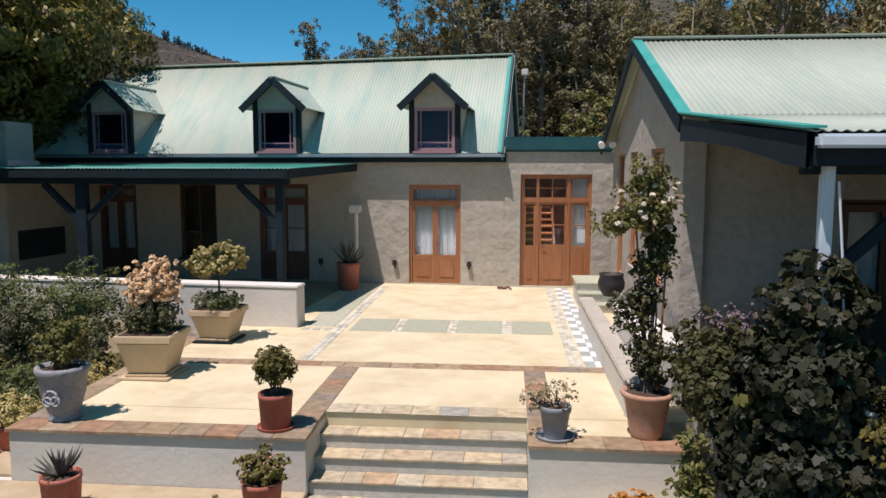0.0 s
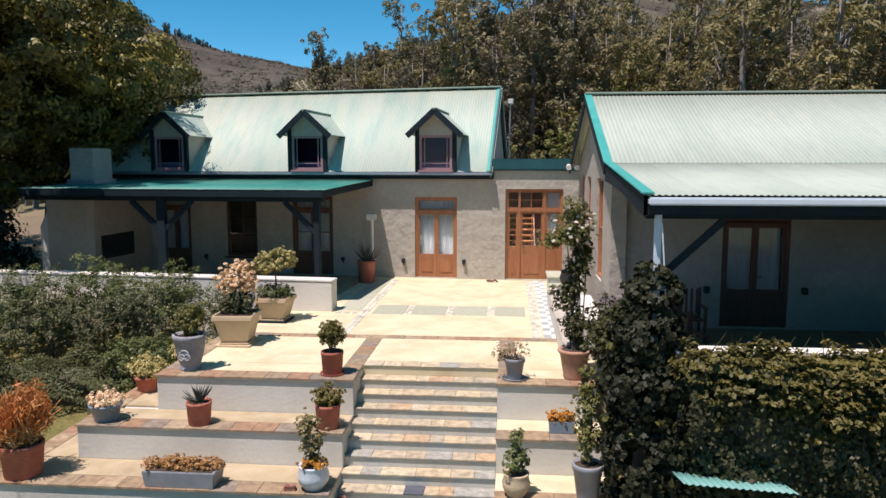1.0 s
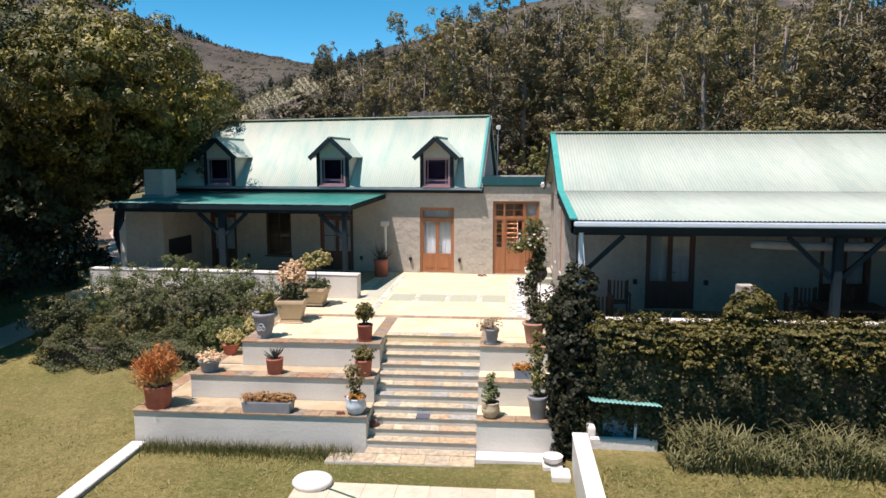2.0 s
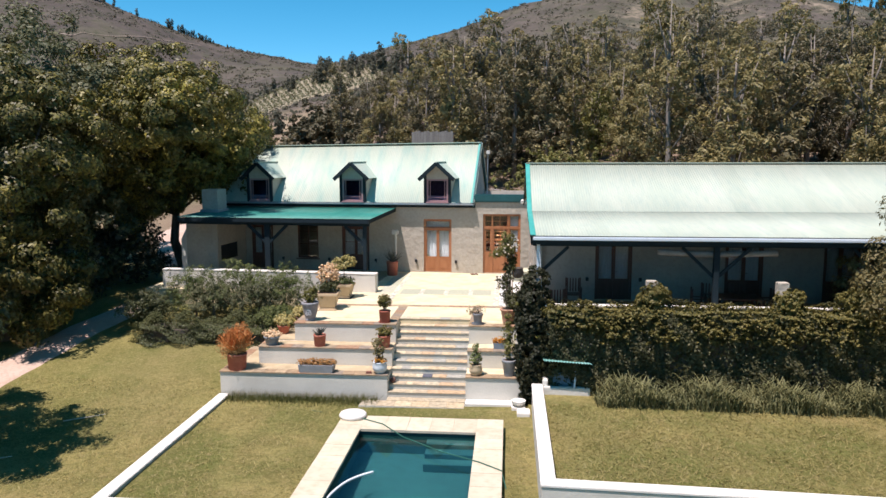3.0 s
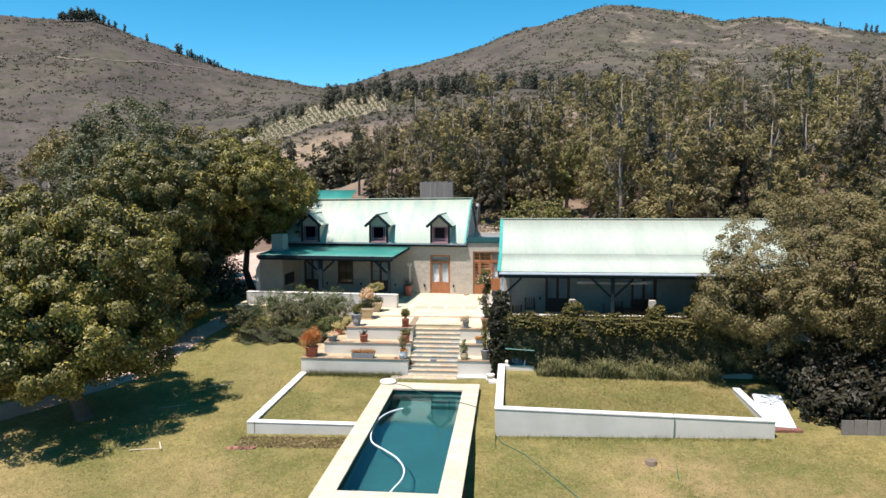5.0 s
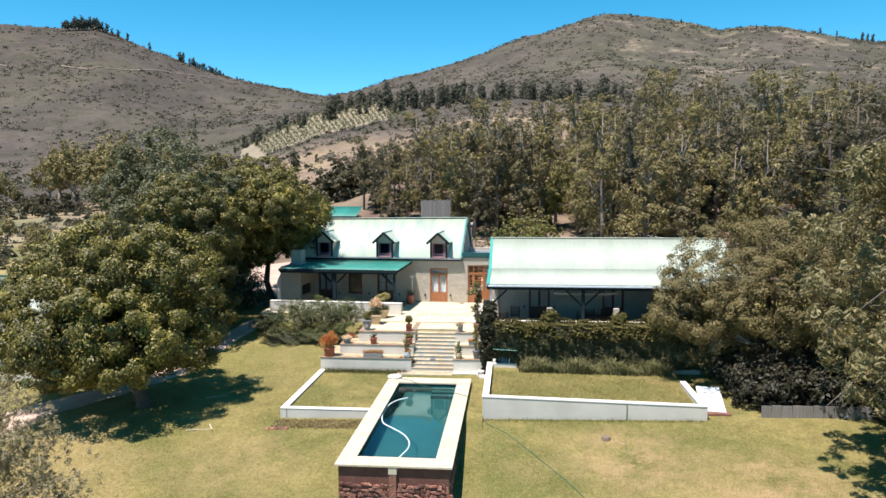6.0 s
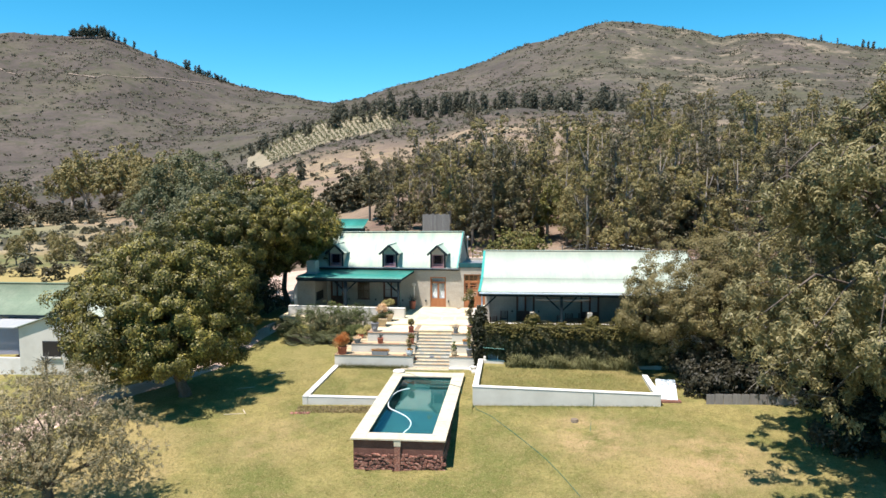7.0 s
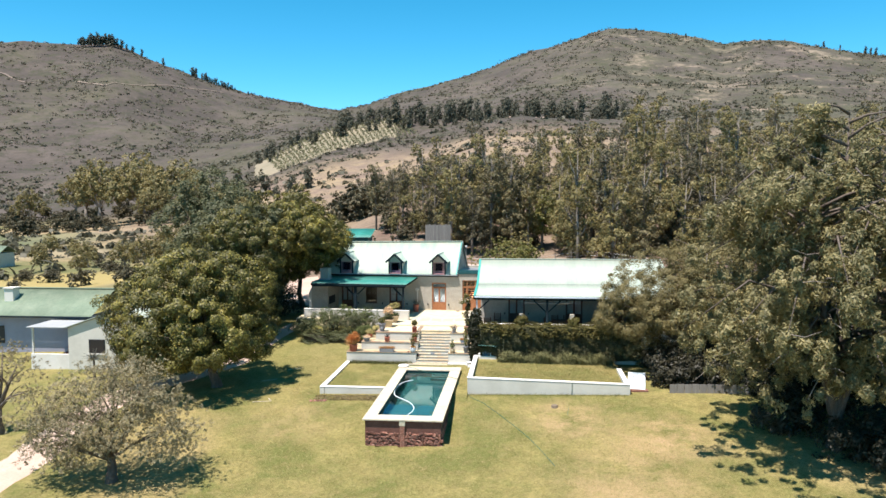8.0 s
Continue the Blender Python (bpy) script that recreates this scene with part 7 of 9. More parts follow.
# ---- cottage, shed and fences ----
def cottage():
    c = thing("cottage", "small pale grey cottage with a ribbed green iron roof", "cottage")
    c.matrix_basis = pose(-1.0, 0, 0)
    gz = -2.6
    # front wing with a lean-to top
    bm = bmesh.new()
    pr = [(-24.5, gz), (-17.2, gz), (-17.2, 1.0), (-20.6, 2.0), (-24.5, 0.68)]
    for yy in (-14.5, -14.2):
        bm.faces.new([bm.verts.new((x, yy, z)) for x, z in pr])
    bm.verts.ensure_lookup_table()
    for k in range(5):
        n = (k + 1) % 5
        bm.faces.new((bm.verts[k], bm.verts[n], bm.verts[5 + n], bm.verts[5 + k]))
    bmesh.ops.recalc_face_normals(bm, faces=bm.faces[:])
    part("wall", bm, M_GREYP, c)
    bx("wall", (-24.5, -24.2, -14.198, -10.6, gz, 0.66), M_GREYP, c)
    bx("wall", (-17.5, -17.2, -14.198, -10.6, gz, 0.98), M_GREYP, c)
    for x0, x1 in ((-22.86, -21.62), (-20.75, -19.6)):
        w = bx("window", (x0, x1, -14.56, -14.501, -1.2, -0.16), M_BLACK, c, "dark window", 0.01)
        part("pane", box(bmesh.new(), x0 + 0.06, x1 - 0.06, -14.575, -14.562, -1.14, -0.22), M_BASING, w)
        bx("window_sill", (x0 - 0.05, x1 + 0.05, -14.62, -14.501, -1.30, -1.201), M_WALLTOP, w, "white sill")
    for (xa, za), (xb, zb) in (((-24.7, 0.66), (-20.6, 2.05)), ((-20.6, 2.05), (-17.0, 0.98))):
        bm = bmesh.new()
        for y in (-14.7, -10.5):
            for x, z in ((xa, za), (xb, zb)):
                bm.verts.new((x, y, z)), bm.verts.new((x, y, z + 0.06))
        bm.verts.ensure_lookup_table()
        v = bm.verts
        for f in ((0, 1, 3, 2), (4, 6, 7, 5), (1, 5, 7, 3), (0, 2, 6, 4), (0, 4, 5, 1), (2, 3, 7, 6)):
            bm.faces.new([v[i] for i in f])
        bmesh.ops.recalc_face_normals(bm, faces=bm.faces[:])
        part("lean_to_roof", bm, M_ROOF2, c)
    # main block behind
    # Shade on the rear block is put into its blue-grey wall colour
    bx("wall", (-36.0, -24.7, -11.0, -10.7, gz, 1.0), M_COTT, c, "wall with shade put into its blue-grey colour")
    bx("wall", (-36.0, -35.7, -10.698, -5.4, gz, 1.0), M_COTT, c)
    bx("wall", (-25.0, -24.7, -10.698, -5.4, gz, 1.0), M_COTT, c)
    roof = thing("roof", "", "")
    roof.parent = c
    sheet_roof(roof, -36.4, -24.5, -8.0, 2.75, -11.6, 1.02, M_COTROOF, 0.8)
    sheet_roof(roof, -36.4, -24.5, -8.0, 2.75, -4.9, 1.1, M_COTROOF, 0.8)
    part("ridge_cap", bar(bmesh.new(), (-36.4, -8.0, 2.78), (-24.5, -8.0, 2.78), 0.3, 0.06), M_COTROOF, roof)
    bx("gutter", (-36.4, -24.5, -11.72, -11.6, 0.9, 1.0), M_TRIM, roof)
    bx("window", (-34.0, -32.2, -11.06, -11.001, -1.3, 0.1), M_BLACK, c, "dark window", 0.01)
    for yy, xx in ((-9.4, -32.6),):
        ch = bx("chimney", (xx - 0.4, xx + 0.4, yy - 0.4, yy + 0.4, 1.2, 2.9), M_WHITE, c, "pale chimney", 0.03)
        bx("chimney_cap", (xx - 0.48, xx + 0.48, yy - 0.48, yy + 0.48, 2.901, 3.0), M_GREYP, ch, "", 0.02)
    # stoep with a pale awning
    p = thing("stoep", "", "")
    p.parent = c
    bx("stoep_wall", (-27.6, -24.52, -14.4, -14.2, gz, -1.35), M_WALLTOP, p, "white stoep wall", 0.02)
    bx("stoep_floor", (-27.6, -24.52, -14.198, -11.002, gz, -2.1), M_GREYP, p)
    bx("awning", (-27.7, -24.52, -14.7, -11.002, 0.66, 0.74), M_AWN, p, "pale grey awning", 0.01)
    bx("post", (-27.5, -27.38, -14.36, -14.24, -1.349, 0.659), M_WALLTOP, p)
    ch = thing("armchair", "red-brown cushioned seat on the cottage stoep", "chair")
    bx("seat", (-27.3, -26.0, -12.6, -11.9, -2.1, -1.65), M_TERRA, ch, "", 0.08)
    bx("backrest", (-27.3, -26.0, -11.88, -11.65, -2.1, -1.15), M_TERRA, ch, "", 0.08)
    # screen and shed up the slope
    s = thing("timber_screen", "grey weathered board screen behind the farmhouse", "fence")
    for k in range(14):
        x = -2.62 + k * 0.2
        zb = float(ground_z(x, 16.0))
        bx("board", (x, x + 0.19, 16.0, 16.03, zb - 0.1, 7.02 + 0.04 * (k % 3)), M_GREYW, s, "", 0.003)
    d = thing("green_shed", "small green iron-roofed shed on the slope", "shed")
    zb = float(ground_z(-12, 23)) - 0.2
    bx("wall", (-13.5, -10.4, 22.0, 24.6, zb, 5.2), M_GREEN, d)
    # Flat black sheet stands in for the unlit inside of the shed
    bx("opening", (-12.9, -10.7, 21.96, 21.999, zb, 4.7), M_BLACK, d)
    sheet_roof(d, -13.8, -10.1, 24.9, 6.2, 21.5, 5.3, M_PORCH, 0.8)
    f = thing("wire_fence", "wire fence with grey timber posts along the woodland edge", "fence")
    for k in range(26):
        x = -9.0 + k * 1.9
        y = 19.5 + 2.0 * math.sin(k * 0.6)
        zb = float(ground_z(x, y))
        part("post", tube(bmesh.new(), [(x, y, zb - 0.2), (x, y, zb + 1.35)], [0.06, 0.05], 6), M_GREYW, f)
    for h in (0.4, 0.8, 1.2):
        pts = [(-9.0 + k * 1.9, 19.5 + 2.0 * math.sin(k * 0.6), float(ground_z(-9.0 + k * 1.9, 19.5 + 2.0 * math.sin(k * 0.6))) + h) for k in range(26)]
        part("wire", tube(bmesh.new(), pts, [0.008] * 26, 4), M_GREYM, f)
    # board leaning by the lawn and the low fence under the trees
    b = thing("painted_sheet", "pale blue-white painted sheet lying on bricks beside the wall", "sheet")
    sh = part("sheet", box(bmesh.new(), -0.55, 0.55, -1.62, 1.62, 0, 0.03), M_SHEET, b, "", 0.01)
    sh.matrix_basis = pose(15.5, -17.35, -1.66, 5, 0, -9)
    bx("brick_step", (14.7, 15.95, -19.25, -18.75, -2.3, -1.80), M_BRICK, b, "low red brick step", 0.015)
    for x, y in ((15.4, -16.1), (16.1, -16.2)):
        zb = float(ground_z(x, y))
        bx("brick_pier", (x - 0.2, x + 0.2, y - 0.15, y + 0.15, zb - 0.1, -1.60), M_BRICK, b, "red brick pier", 0.01)
    lf = thing("low_fence", "low corrugated fence under the trees, its grey darkened for shade", "fence")
    for k in range(16):
        x = 17.2 + k * 0.45
        zb = float(ground_z(x, -19.4))
        # Darker grey puts the shade of the trees into the panels
        bx("panel", (x, x + 0.43, -19.42, -19.38, zb - 0.1, zb + 0.55 + 0.02 * (k % 2)), M_GREYW, lf, "", 0.004)


M_AWN = mat("weathered_awning_sheet", (0.30, 0.31, 0.31), 0.8, (0.38, 0.38, 0.37), 1.2, (0.34, 0.35, 0.35), 10, 0.2)
M_LATH = mat("dry_split_timber", (0.50, 0.44, 0.33), 0.9, (0.42, 0.36, 0.26), 4, (0.58, 0.52, 0.42), 30, 0.2, 40)
M_BASING = mat("dark_window_glass", (0.02, 0.02, 0.025), 0.08, None, bump=0.0)
# Wall colour with the shade already in it
M_COTT = mat("blue_grey_wall_shade", (0.30, 0.30, 0.36), 0.9, (0.26, 0.26, 0.31), 1, None, bump=0.2)
M_COTROOF = mat("pale_green_iron", (0.155, 0.205, 0.135), 0.75, (0.22, 0.26, 0.18), 0.7, (0.115, 0.165, 0.11), 5, 0.1, 20, rand=0.06)
M_GREYW = mat("weathered_grey_timber", (0.20, 0.185, 0.165), 0.9, (0.26, 0.24, 0.21), 3, (0.13, 0.12, 0.11), 25, 0.3, 30, rand=0.15, stretch=(3, 3, 0.4))
M_SHEET = mat("blue_white_sheet_paint", (0.74, 0.80, 0.80), 0.5, (0.42, 0.56, 0.6), 1.5, (0.7, 0.74, 0.74), 8, 0.1)


def gravel_path():
    def strip(name, pts, label):
        vs, fs = [], []
        n = 0
        for k in range(len(pts) - 1):
            (x0, y0, w0), (x1, y1, w1) = pts[k], pts[k + 1]
            for s in np.linspace(0, 1, 7)[:-1] if k < len(pts) - 2 else np.linspace(0, 1, 7):
                x, y, w = x0 + (x1 - x0) * s, y0 + (y1 - y0) * s, w0 + (w1 - w0) * s
                d = Vector((x1 - x0, y1 - y0)).normalized()
                for q in np.linspace(-1, 1, 7):
                    ww = w * q * (1 + 0.25 * noise.noise(Vector((x * 0.9, y * 0.9, q * 3))))
                    px, py = x - d.y * ww, y + d.x * ww
                    vs.append((px, py, float(ground_z(px, py)) + 0.05 - 0.09 * abs(q) ** 3))
                n += 1
        for i in range(n - 1):
            for j in range(6):
                a = i * 7 + j
                fs.append((a, a + 7, a + 8, a + 1))
        tagged(raw(name, vs, fs, M_SAND, smooth=True), label, "path", kind="structure")
    strip("path", [(-10.9, -4.4, 0.8), (-12.2, -8.5, 1.0), (-13.2, -12.6, 1.1), (-15.6, -16.6, 1.3), (-17.8, -19.6, 1.5), (-18.8, -23.5, 1.6), (-18.6, -29.0, 1.8), (-19.5, -36.0, 2.0), (-21.5, -44.0, 2.2), (-25.0, -54.0, 2.4)], "pinkish gravel path winding past the trees")
    def far(az, d, w):
        a = math.radians(az)
        return (HUB[0] + d * math.sin(a), HUB[1] + d * math.cos(a), w)
    strip("path", [far(-1.5, 283 * FARK, 3.2), far(1.5, 279 * FARK, 3.8), far(3.6, 270 * FARK, 5.0), far(4.6, 255 * FARK, 3.2)], "pale bare track over the scrubby hillside")
    for k in range(2):
        pts = [[(-607, 760), (-580, 751), (-553, 744)], [(-512, 764), (-469, 747), (-444, 812), (-433, 879), (-412, 950)]][k]
        vs, fs = [], []
        for (xa, ya), (xb, yb) in zip(pts, pts[1:]):
            for i in range(13):
                x, y = xa + (xb - xa) * i / 12, ya + (yb - ya) * i / 12
                for q in (-1.3, 1.3):
                    xx, yy = x + q * 0.75, y + q * 0.75
                    vs.append((xx, yy, float(ground_z(xx, yy)) + hill_bump(xx, yy) + 0.8))
        fs = [(2 * i, 2 * i + 1, 2 * i + 3, 2 * i + 2) for i in range(len(vs) // 2 - 1)]
        tagged(raw("path", vs, fs, M_TRACK, smooth=True), "thin pale track cut across the heath hillside", "path", kind="structure")
    # pale vineyard field on the hillside
    vs, fs = [], []
    na, nd = 40, 12
    for i in range(na):
        az = -20.6 + 11.2 * i / (na - 1)
        for j in range(nd):
            x, y, _ = far(az, FARK * ((222 + 24 * i / (na - 1)) + (286 - 222 - 24 * i / (na - 1)) * j / (nd - 1) + 3 * noise.noise(Vector((i * 0.4, j, 0)))), 0)
            rim = j in (0, nd - 1) or i in (0, na - 1)
            vs.append((x, y, float(ground_z(x, y)) + (-1.0 if rim else 1.3) + hill_bump(x, y)))
    fs = [(i * nd + j, i * nd + j + 1, (i + 1) * nd + j + 1, (i + 1) * nd + j) for i in range(na - 1) for j in range(nd - 1)]
    tagged(raw("field", vs, fs, M_FIELD, smooth=True), "pale striped vineyard field on the far slope", "field", kind="structure")
    strip("path", [(-12.6, 3.4, 1.6), (-14.2, 6.5, 2.6), (-15.6, 11.0, 3.2), (-17.0, 16.0, 2.6)], "pale sandy yard beside the farmhouse")
    strip("path", [(-9.0, 18.0, 1.6), (-3.0, 18.6, 1.9), (4.0, 19.5, 1.4)], "bare sandy track behind the farmhouse")


paving()
side_steps()
planters()
pool_fittings()
pump_house()
verandah_things()
wall_pipe()
cottage()
field_hut()
loose_pieces()
gravel_path()

# ---- trees ----
def limbs(bm, base, fork, targets, r0, seed=1, seg=8, wander=0.25):
    """A tapered trunk from base to fork and curved limbs from there to the targets."""
    r = random.Random(seed)
    base, fork = Vector(base), Vector(fork)
    mid = (base + fork) / 2 + Vector((r.uniform(-1, 1), r.uniform(-1, 1), 0)) * wander
    tube(bm, [base - Vector((0, 0, 0.3)), base + Vector((0, 0, 0.25)), mid, fork], [r0 * 1.5, r0 * 1.05, r0 * 0.85, r0 * 0.7], seg)
    for t in targets:
        t = Vector(t)
        m = fork.lerp(t, 0.45) + Vector((r.uniform(-1, 1), r.uniform(-1, 1), r.uniform(-0.2, 0.8))) * wander
        k = r.uniform(0.28, 0.5)
        tube(bm, [fork - Vector((0, 0, 0.15)), m, t], [r0 * k, r0 * k * 0.7, r0 * 0.06], 6)
        for _ in range(2):
            e = m.lerp(t, r.uniform(0.3, 0.8)) + Vector((r.uniform(-1, 1), r.uniform(-1, 1), r.uniform(-0.3, 0.8))) * (t - fork).length * 0.3
            tube(bm, [m, m.lerp(e, 0.5) + Vector((0, 0, 0.1)), e], [r0 * k * 0.5, r0 * k * 0.3, r0 * 0.04], 5)
    return bm


def blob_tree(name, label, at, fork_h, blobs, r0, clumps, per, cr, lf, material, seed=1, inner=0.6, rough=0.22, up=0.35, aspect=0.5, lean=(0, 0), flat=1.0, tuft=9, spread=1.0):
    """A broad tree: trunk, limbs to each mass of the crown, and its leaves in clumps."""
    t = thing(name, label, "tree", at)
    bm = bmesh.new()
    limbs(bm, (0, 0, 0), (lean[0], lean[1], fork_h), [(b[0], b[1], b[2] + b[5] * 0.3) for b in blobs], r0, seed)
    part("trunk", bm, M_BARK, t, "", 0, True)
    pts, hint = crown_points(blobs, clumps, per, cr, seed, inner, rough, flat, tuft)
    scatter_leaves("crown", pts, hint, lf, lf * aspect, material, t, seed, upness=up, spread=spread)
    return t


def gz(x, y):
    return float(ground_z(x, y))


def random_blobs(r, n, spread, z0, z1, size):
    out = []
    for k in range(n):
        a, d = r.uniform(0, 6.28), spread * math.sqrt(r.random())
        z = z0 + (z1 - z0) * (k + 0.5) / n
        s = size * r.uniform(0.75, 1.25) * (1 - 0.35 * (z - z0) / (z1 - z0 + 0.01))
        out.append((d * math.cos(a), d * math.sin(a), z, s, s, s * r.uniform(0.8, 1.3)))
    return out


def garden_trees():
    z = gz(-12.4, -18.4)
    blob_tree("shade_tree", "broad dense evergreen shade tree with glossy deep green leaves", (-12.4, -18.4, z), 2.2,
              [(-4.6, 0.4, 4.8, 3.0, 3.0, 2.9), (-1.4, -1.8, 4.4, 3.2, 3.0, 2.8), (1.4, -0.8, 4.8, 2.7, 2.9, 2.7), (-2.4, 0.6, 7.0, 3.0, 3.0, 2.3),
               (0.8, 0.4, 6.9, 2.6, 2.8, 2.2), (-5.8, 1.2, 4.4, 2.0, 2.4, 2.4), (-0.6, 1.6, 5.4, 3.0, 2.6, 2.6), (-3.0, -2.4, 3.3, 2.3, 2.3, 1.8), (0.6, -2.6, 3.4, 2.1, 2.2, 1.6), (-1.2, -0.2, 8.3, 1.6, 1.6, 1.1),
               (-5.0, -0.4, 2.6, 1.9, 1.9, 1.8), (-2.4, 0.6, 2.8, 2.6, 2.4, 1.7), (1.8, 0.8, 3.2, 1.8, 1.8, 1.5), (-0.4, 0.2, 3.0, 2.6, 2.4, 1.6)],
              0.34, 900, 200, 0.55, 0.166, L_BIG, 31, inner=0.8, rough=0.16, flat=0.8, tuft=0, up=0.1, spread=0.6)
    z = gz(-14.6, -8.6)
    blob_tree("shade_tree", "dense dark evergreen tree with low hanging boughs over the path", (-14.6, -8.6, z), 1.8,
              [(-1.6, -0.8, 3.0, 2.6, 2.4, 2.6), (1.4, -0.6, 3.2, 2.2, 2.2, 2.6), (0.2, 0.4, 5.8, 2.9, 2.6, 2.4), (-2.0, 0.8, 6.8, 2.4, 2.4, 2.2), (1.6, 0.6, 7.4, 2.2, 2.2, 2.0), (-0.4, 0.2, 8.8, 2.0, 2.0, 1.4), (-3.4, 0.4, 2.4, 1.8, 1.8, 2.0), (-0.4, 0.2, 1.9, 1.8, 1.6, 1.2)],
              0.32, 560, 170, 0.55, 0.17, L_BIG, 39, inner=0.8, rough=0.16, flat=0.8, tuft=0, up=0.1, spread=0.6)
    z = gz(-12.5, 1.9)
    blob_tree("shade_tree", "tall evergreen tree leaning over the farmhouse porch", (-12.5, 1.9, z), 3.0,
              [(-1.9, -1.6, 5.6, 3.0, 2.8, 2.3), (1.0, -0.6, 6.6, 2.5, 2.4, 2.1), (-3.9, -0.2, 7.0, 3.1, 2.9, 2.5), (-0.6, -1.0, 9.0, 2.6, 2.6, 1.8), (1.2, -0.9, 8.4, 2.0, 2.0, 1.5), (-4.2, -2.4, 4.2, 2.2, 2.2, 1.9),
               (2.6, -0.9, 6.3, 1.9, 1.9, 1.7), (-2.4, -3.4, 6.2, 2.3, 2.2, 1.9), (-4.4, 0.2, 3.4, 2.0, 2.2, 1.7), (-1.0, 2.0, 6.0, 2.8, 2.4, 2.3), (1.6, 1.6, 6.8, 2.4, 2.2, 1.9),
               (0.9, -2.6, 5.9, 1.6, 1.6, 1.3), (3.0, -0.6, 5.2, 1.3, 1.3, 0.9), (-2.6, -1.2, 9.3, 2.2, 2.2, 1.5),
               (-0.8, -1.4, 4.2, 2.0, 1.9, 1.5), (1.4, -0.9, 5.0, 1.7, 1.6, 1.3), (-2.9, -2.0, 2.9, 2.0, 1.9, 1.7), (2.1, -3.3, 6.0, 1.7, 1.6, 1.2), (0.6, -4.0, 5.6, 1.7, 1.6, 1.3), (3.1, -2.2, 6.2, 1.4, 1.4, 1.1), (3.7, -3.3, 6.7, 1.5, 1.5, 1.2), (2.5, -4.3, 6.4, 1.6, 1.5, 1.2), (2.9, -6.1, 7.5, 1.6, 1.5, 1.2), (1.8, -6.7, 7.4, 1.6, 1.5, 1.2), (0.3, -5.6, 7.0, 1.8, 1.6, 1.4), (3.6, -4.9, 7.7, 1.3, 1.4, 1.1), (0.8, -3.4, 8.6, 1.9, 1.8, 1.3)],
              0.27, 1200, 150, 0.52, 0.172, L_GOLD, 32, lean=(-0.1, -0.3), inner=0.8, rough=0.16, flat=0.8, tuft=0, up=0.1, spread=0.6)
    z = gz(-17.2, -3.5)
    blob_tree("shade_tree", "dark leafy tree beside the gravel path", (-17.2, -3.5, z), 2.0,
              [(0, 0, 5.0, 3.4, 3.2, 3.2), (-2.5, 0.5, 6.5, 2.8, 2.6, 2.6), (2.4, 0, 6.8, 2.6, 2.6, 2.6), (0, 0.5, 9.0, 2.6, 2.6, 2.4), (-1, -2, 3.4, 2.4, 2.0, 2.0), (2.2, 1.0, 2.6, 2.2, 2.2, 2.2), (-2.8, 0.6, 2.4, 2.2, 2.2, 2.0)],
              0.3, 520, 90, 0.55, 0.22, L_DARK, 33, inner=0.78, tuft=0)
    z = gz(-22.5, 4)
    blob_tree("shade_tree", "blue-green leafy tree behind the path", (-22.5, 4, z), 2.5,
              [(0, 0, 6.0, 3.4, 3.2, 3.4), (-2.5, 0.5, 8.5, 2.8, 2.6, 2.8), (2.4, 0, 8.8, 2.8, 2.6, 2.8), (0, 0.5, 11.0, 2.8, 2.6, 2.4), (-1, -2, 4.4, 2.4, 2.0, 2.0)],
              0.3, 420, 90, 0.55, 0.23, L_DARK, 34, inner=0.78, tuft=0)
    # bronze-olive tree at the end of the verandah
    z = gz(19.5, -13)
    blob_tree("olive_tree", "rounded bronze-olive tree overhanging the verandah end", (19.5, -13.0, z), 1.6,
              [(-3.6, -2.0, 4.5, 2.6, 2.5, 2.3), (-0.8, -3.2, 4.9, 2.9, 2.7, 2.4), (-1.9, -0.6, 6.3, 2.8, 2.6, 2.2), (1.8, -0.4, 5.9, 3.0, 2.8, 2.5), (-4.0, 1.0, 2.6, 2.1, 1.8, 2.0), (-1.4, 0.6, 2.2, 2.6, 1.8, 2.0),
               (2.2, 0.8, 2.8, 2.8, 2.0, 2.4), (0.0, 0.4, 7.0, 2.0, 2.0, 1.5), (-3.8, 0.6, 1.0, 1.9, 1.3, 1.4), (-2.4, 0.6, 1.1, 1.7, 1.3, 1.3), (1.6, -4.2, 4.4, 2.4, 2.0, 1.9), (3.6, -3.2, 4.5, 2.2, 2.2, 2.0), (-4.4, -1.2, 4.0, 1.8, 1.8, 1.8), (4.8, -1.2, 2.4, 2.4, 2.0, 2.2), (6.6, -1.5, 3.8, 2.6, 2.2, 2.6)],
              0.34, 1750, 100, 0.4, 0.13, L_OLIVE, 35, rough=0.16, aspect=0.42, inner=0.84, flat=0.8, tuft=0)
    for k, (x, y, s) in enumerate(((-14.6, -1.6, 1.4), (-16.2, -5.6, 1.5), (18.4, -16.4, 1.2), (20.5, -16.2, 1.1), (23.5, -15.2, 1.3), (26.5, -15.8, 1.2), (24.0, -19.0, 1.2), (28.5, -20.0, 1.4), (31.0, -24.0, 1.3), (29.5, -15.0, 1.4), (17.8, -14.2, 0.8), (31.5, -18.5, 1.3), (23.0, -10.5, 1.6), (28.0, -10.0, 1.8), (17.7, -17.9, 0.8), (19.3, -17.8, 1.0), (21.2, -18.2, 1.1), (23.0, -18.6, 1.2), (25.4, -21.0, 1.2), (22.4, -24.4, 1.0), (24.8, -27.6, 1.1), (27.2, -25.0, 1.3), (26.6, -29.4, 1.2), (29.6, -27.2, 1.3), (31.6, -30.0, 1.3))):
        b = thing("understory_shrub", "leafy shrub with the trees' deep shade put into its leaf colour", "shrub", (x, y, gz(x, y)), group="understory shrubs")
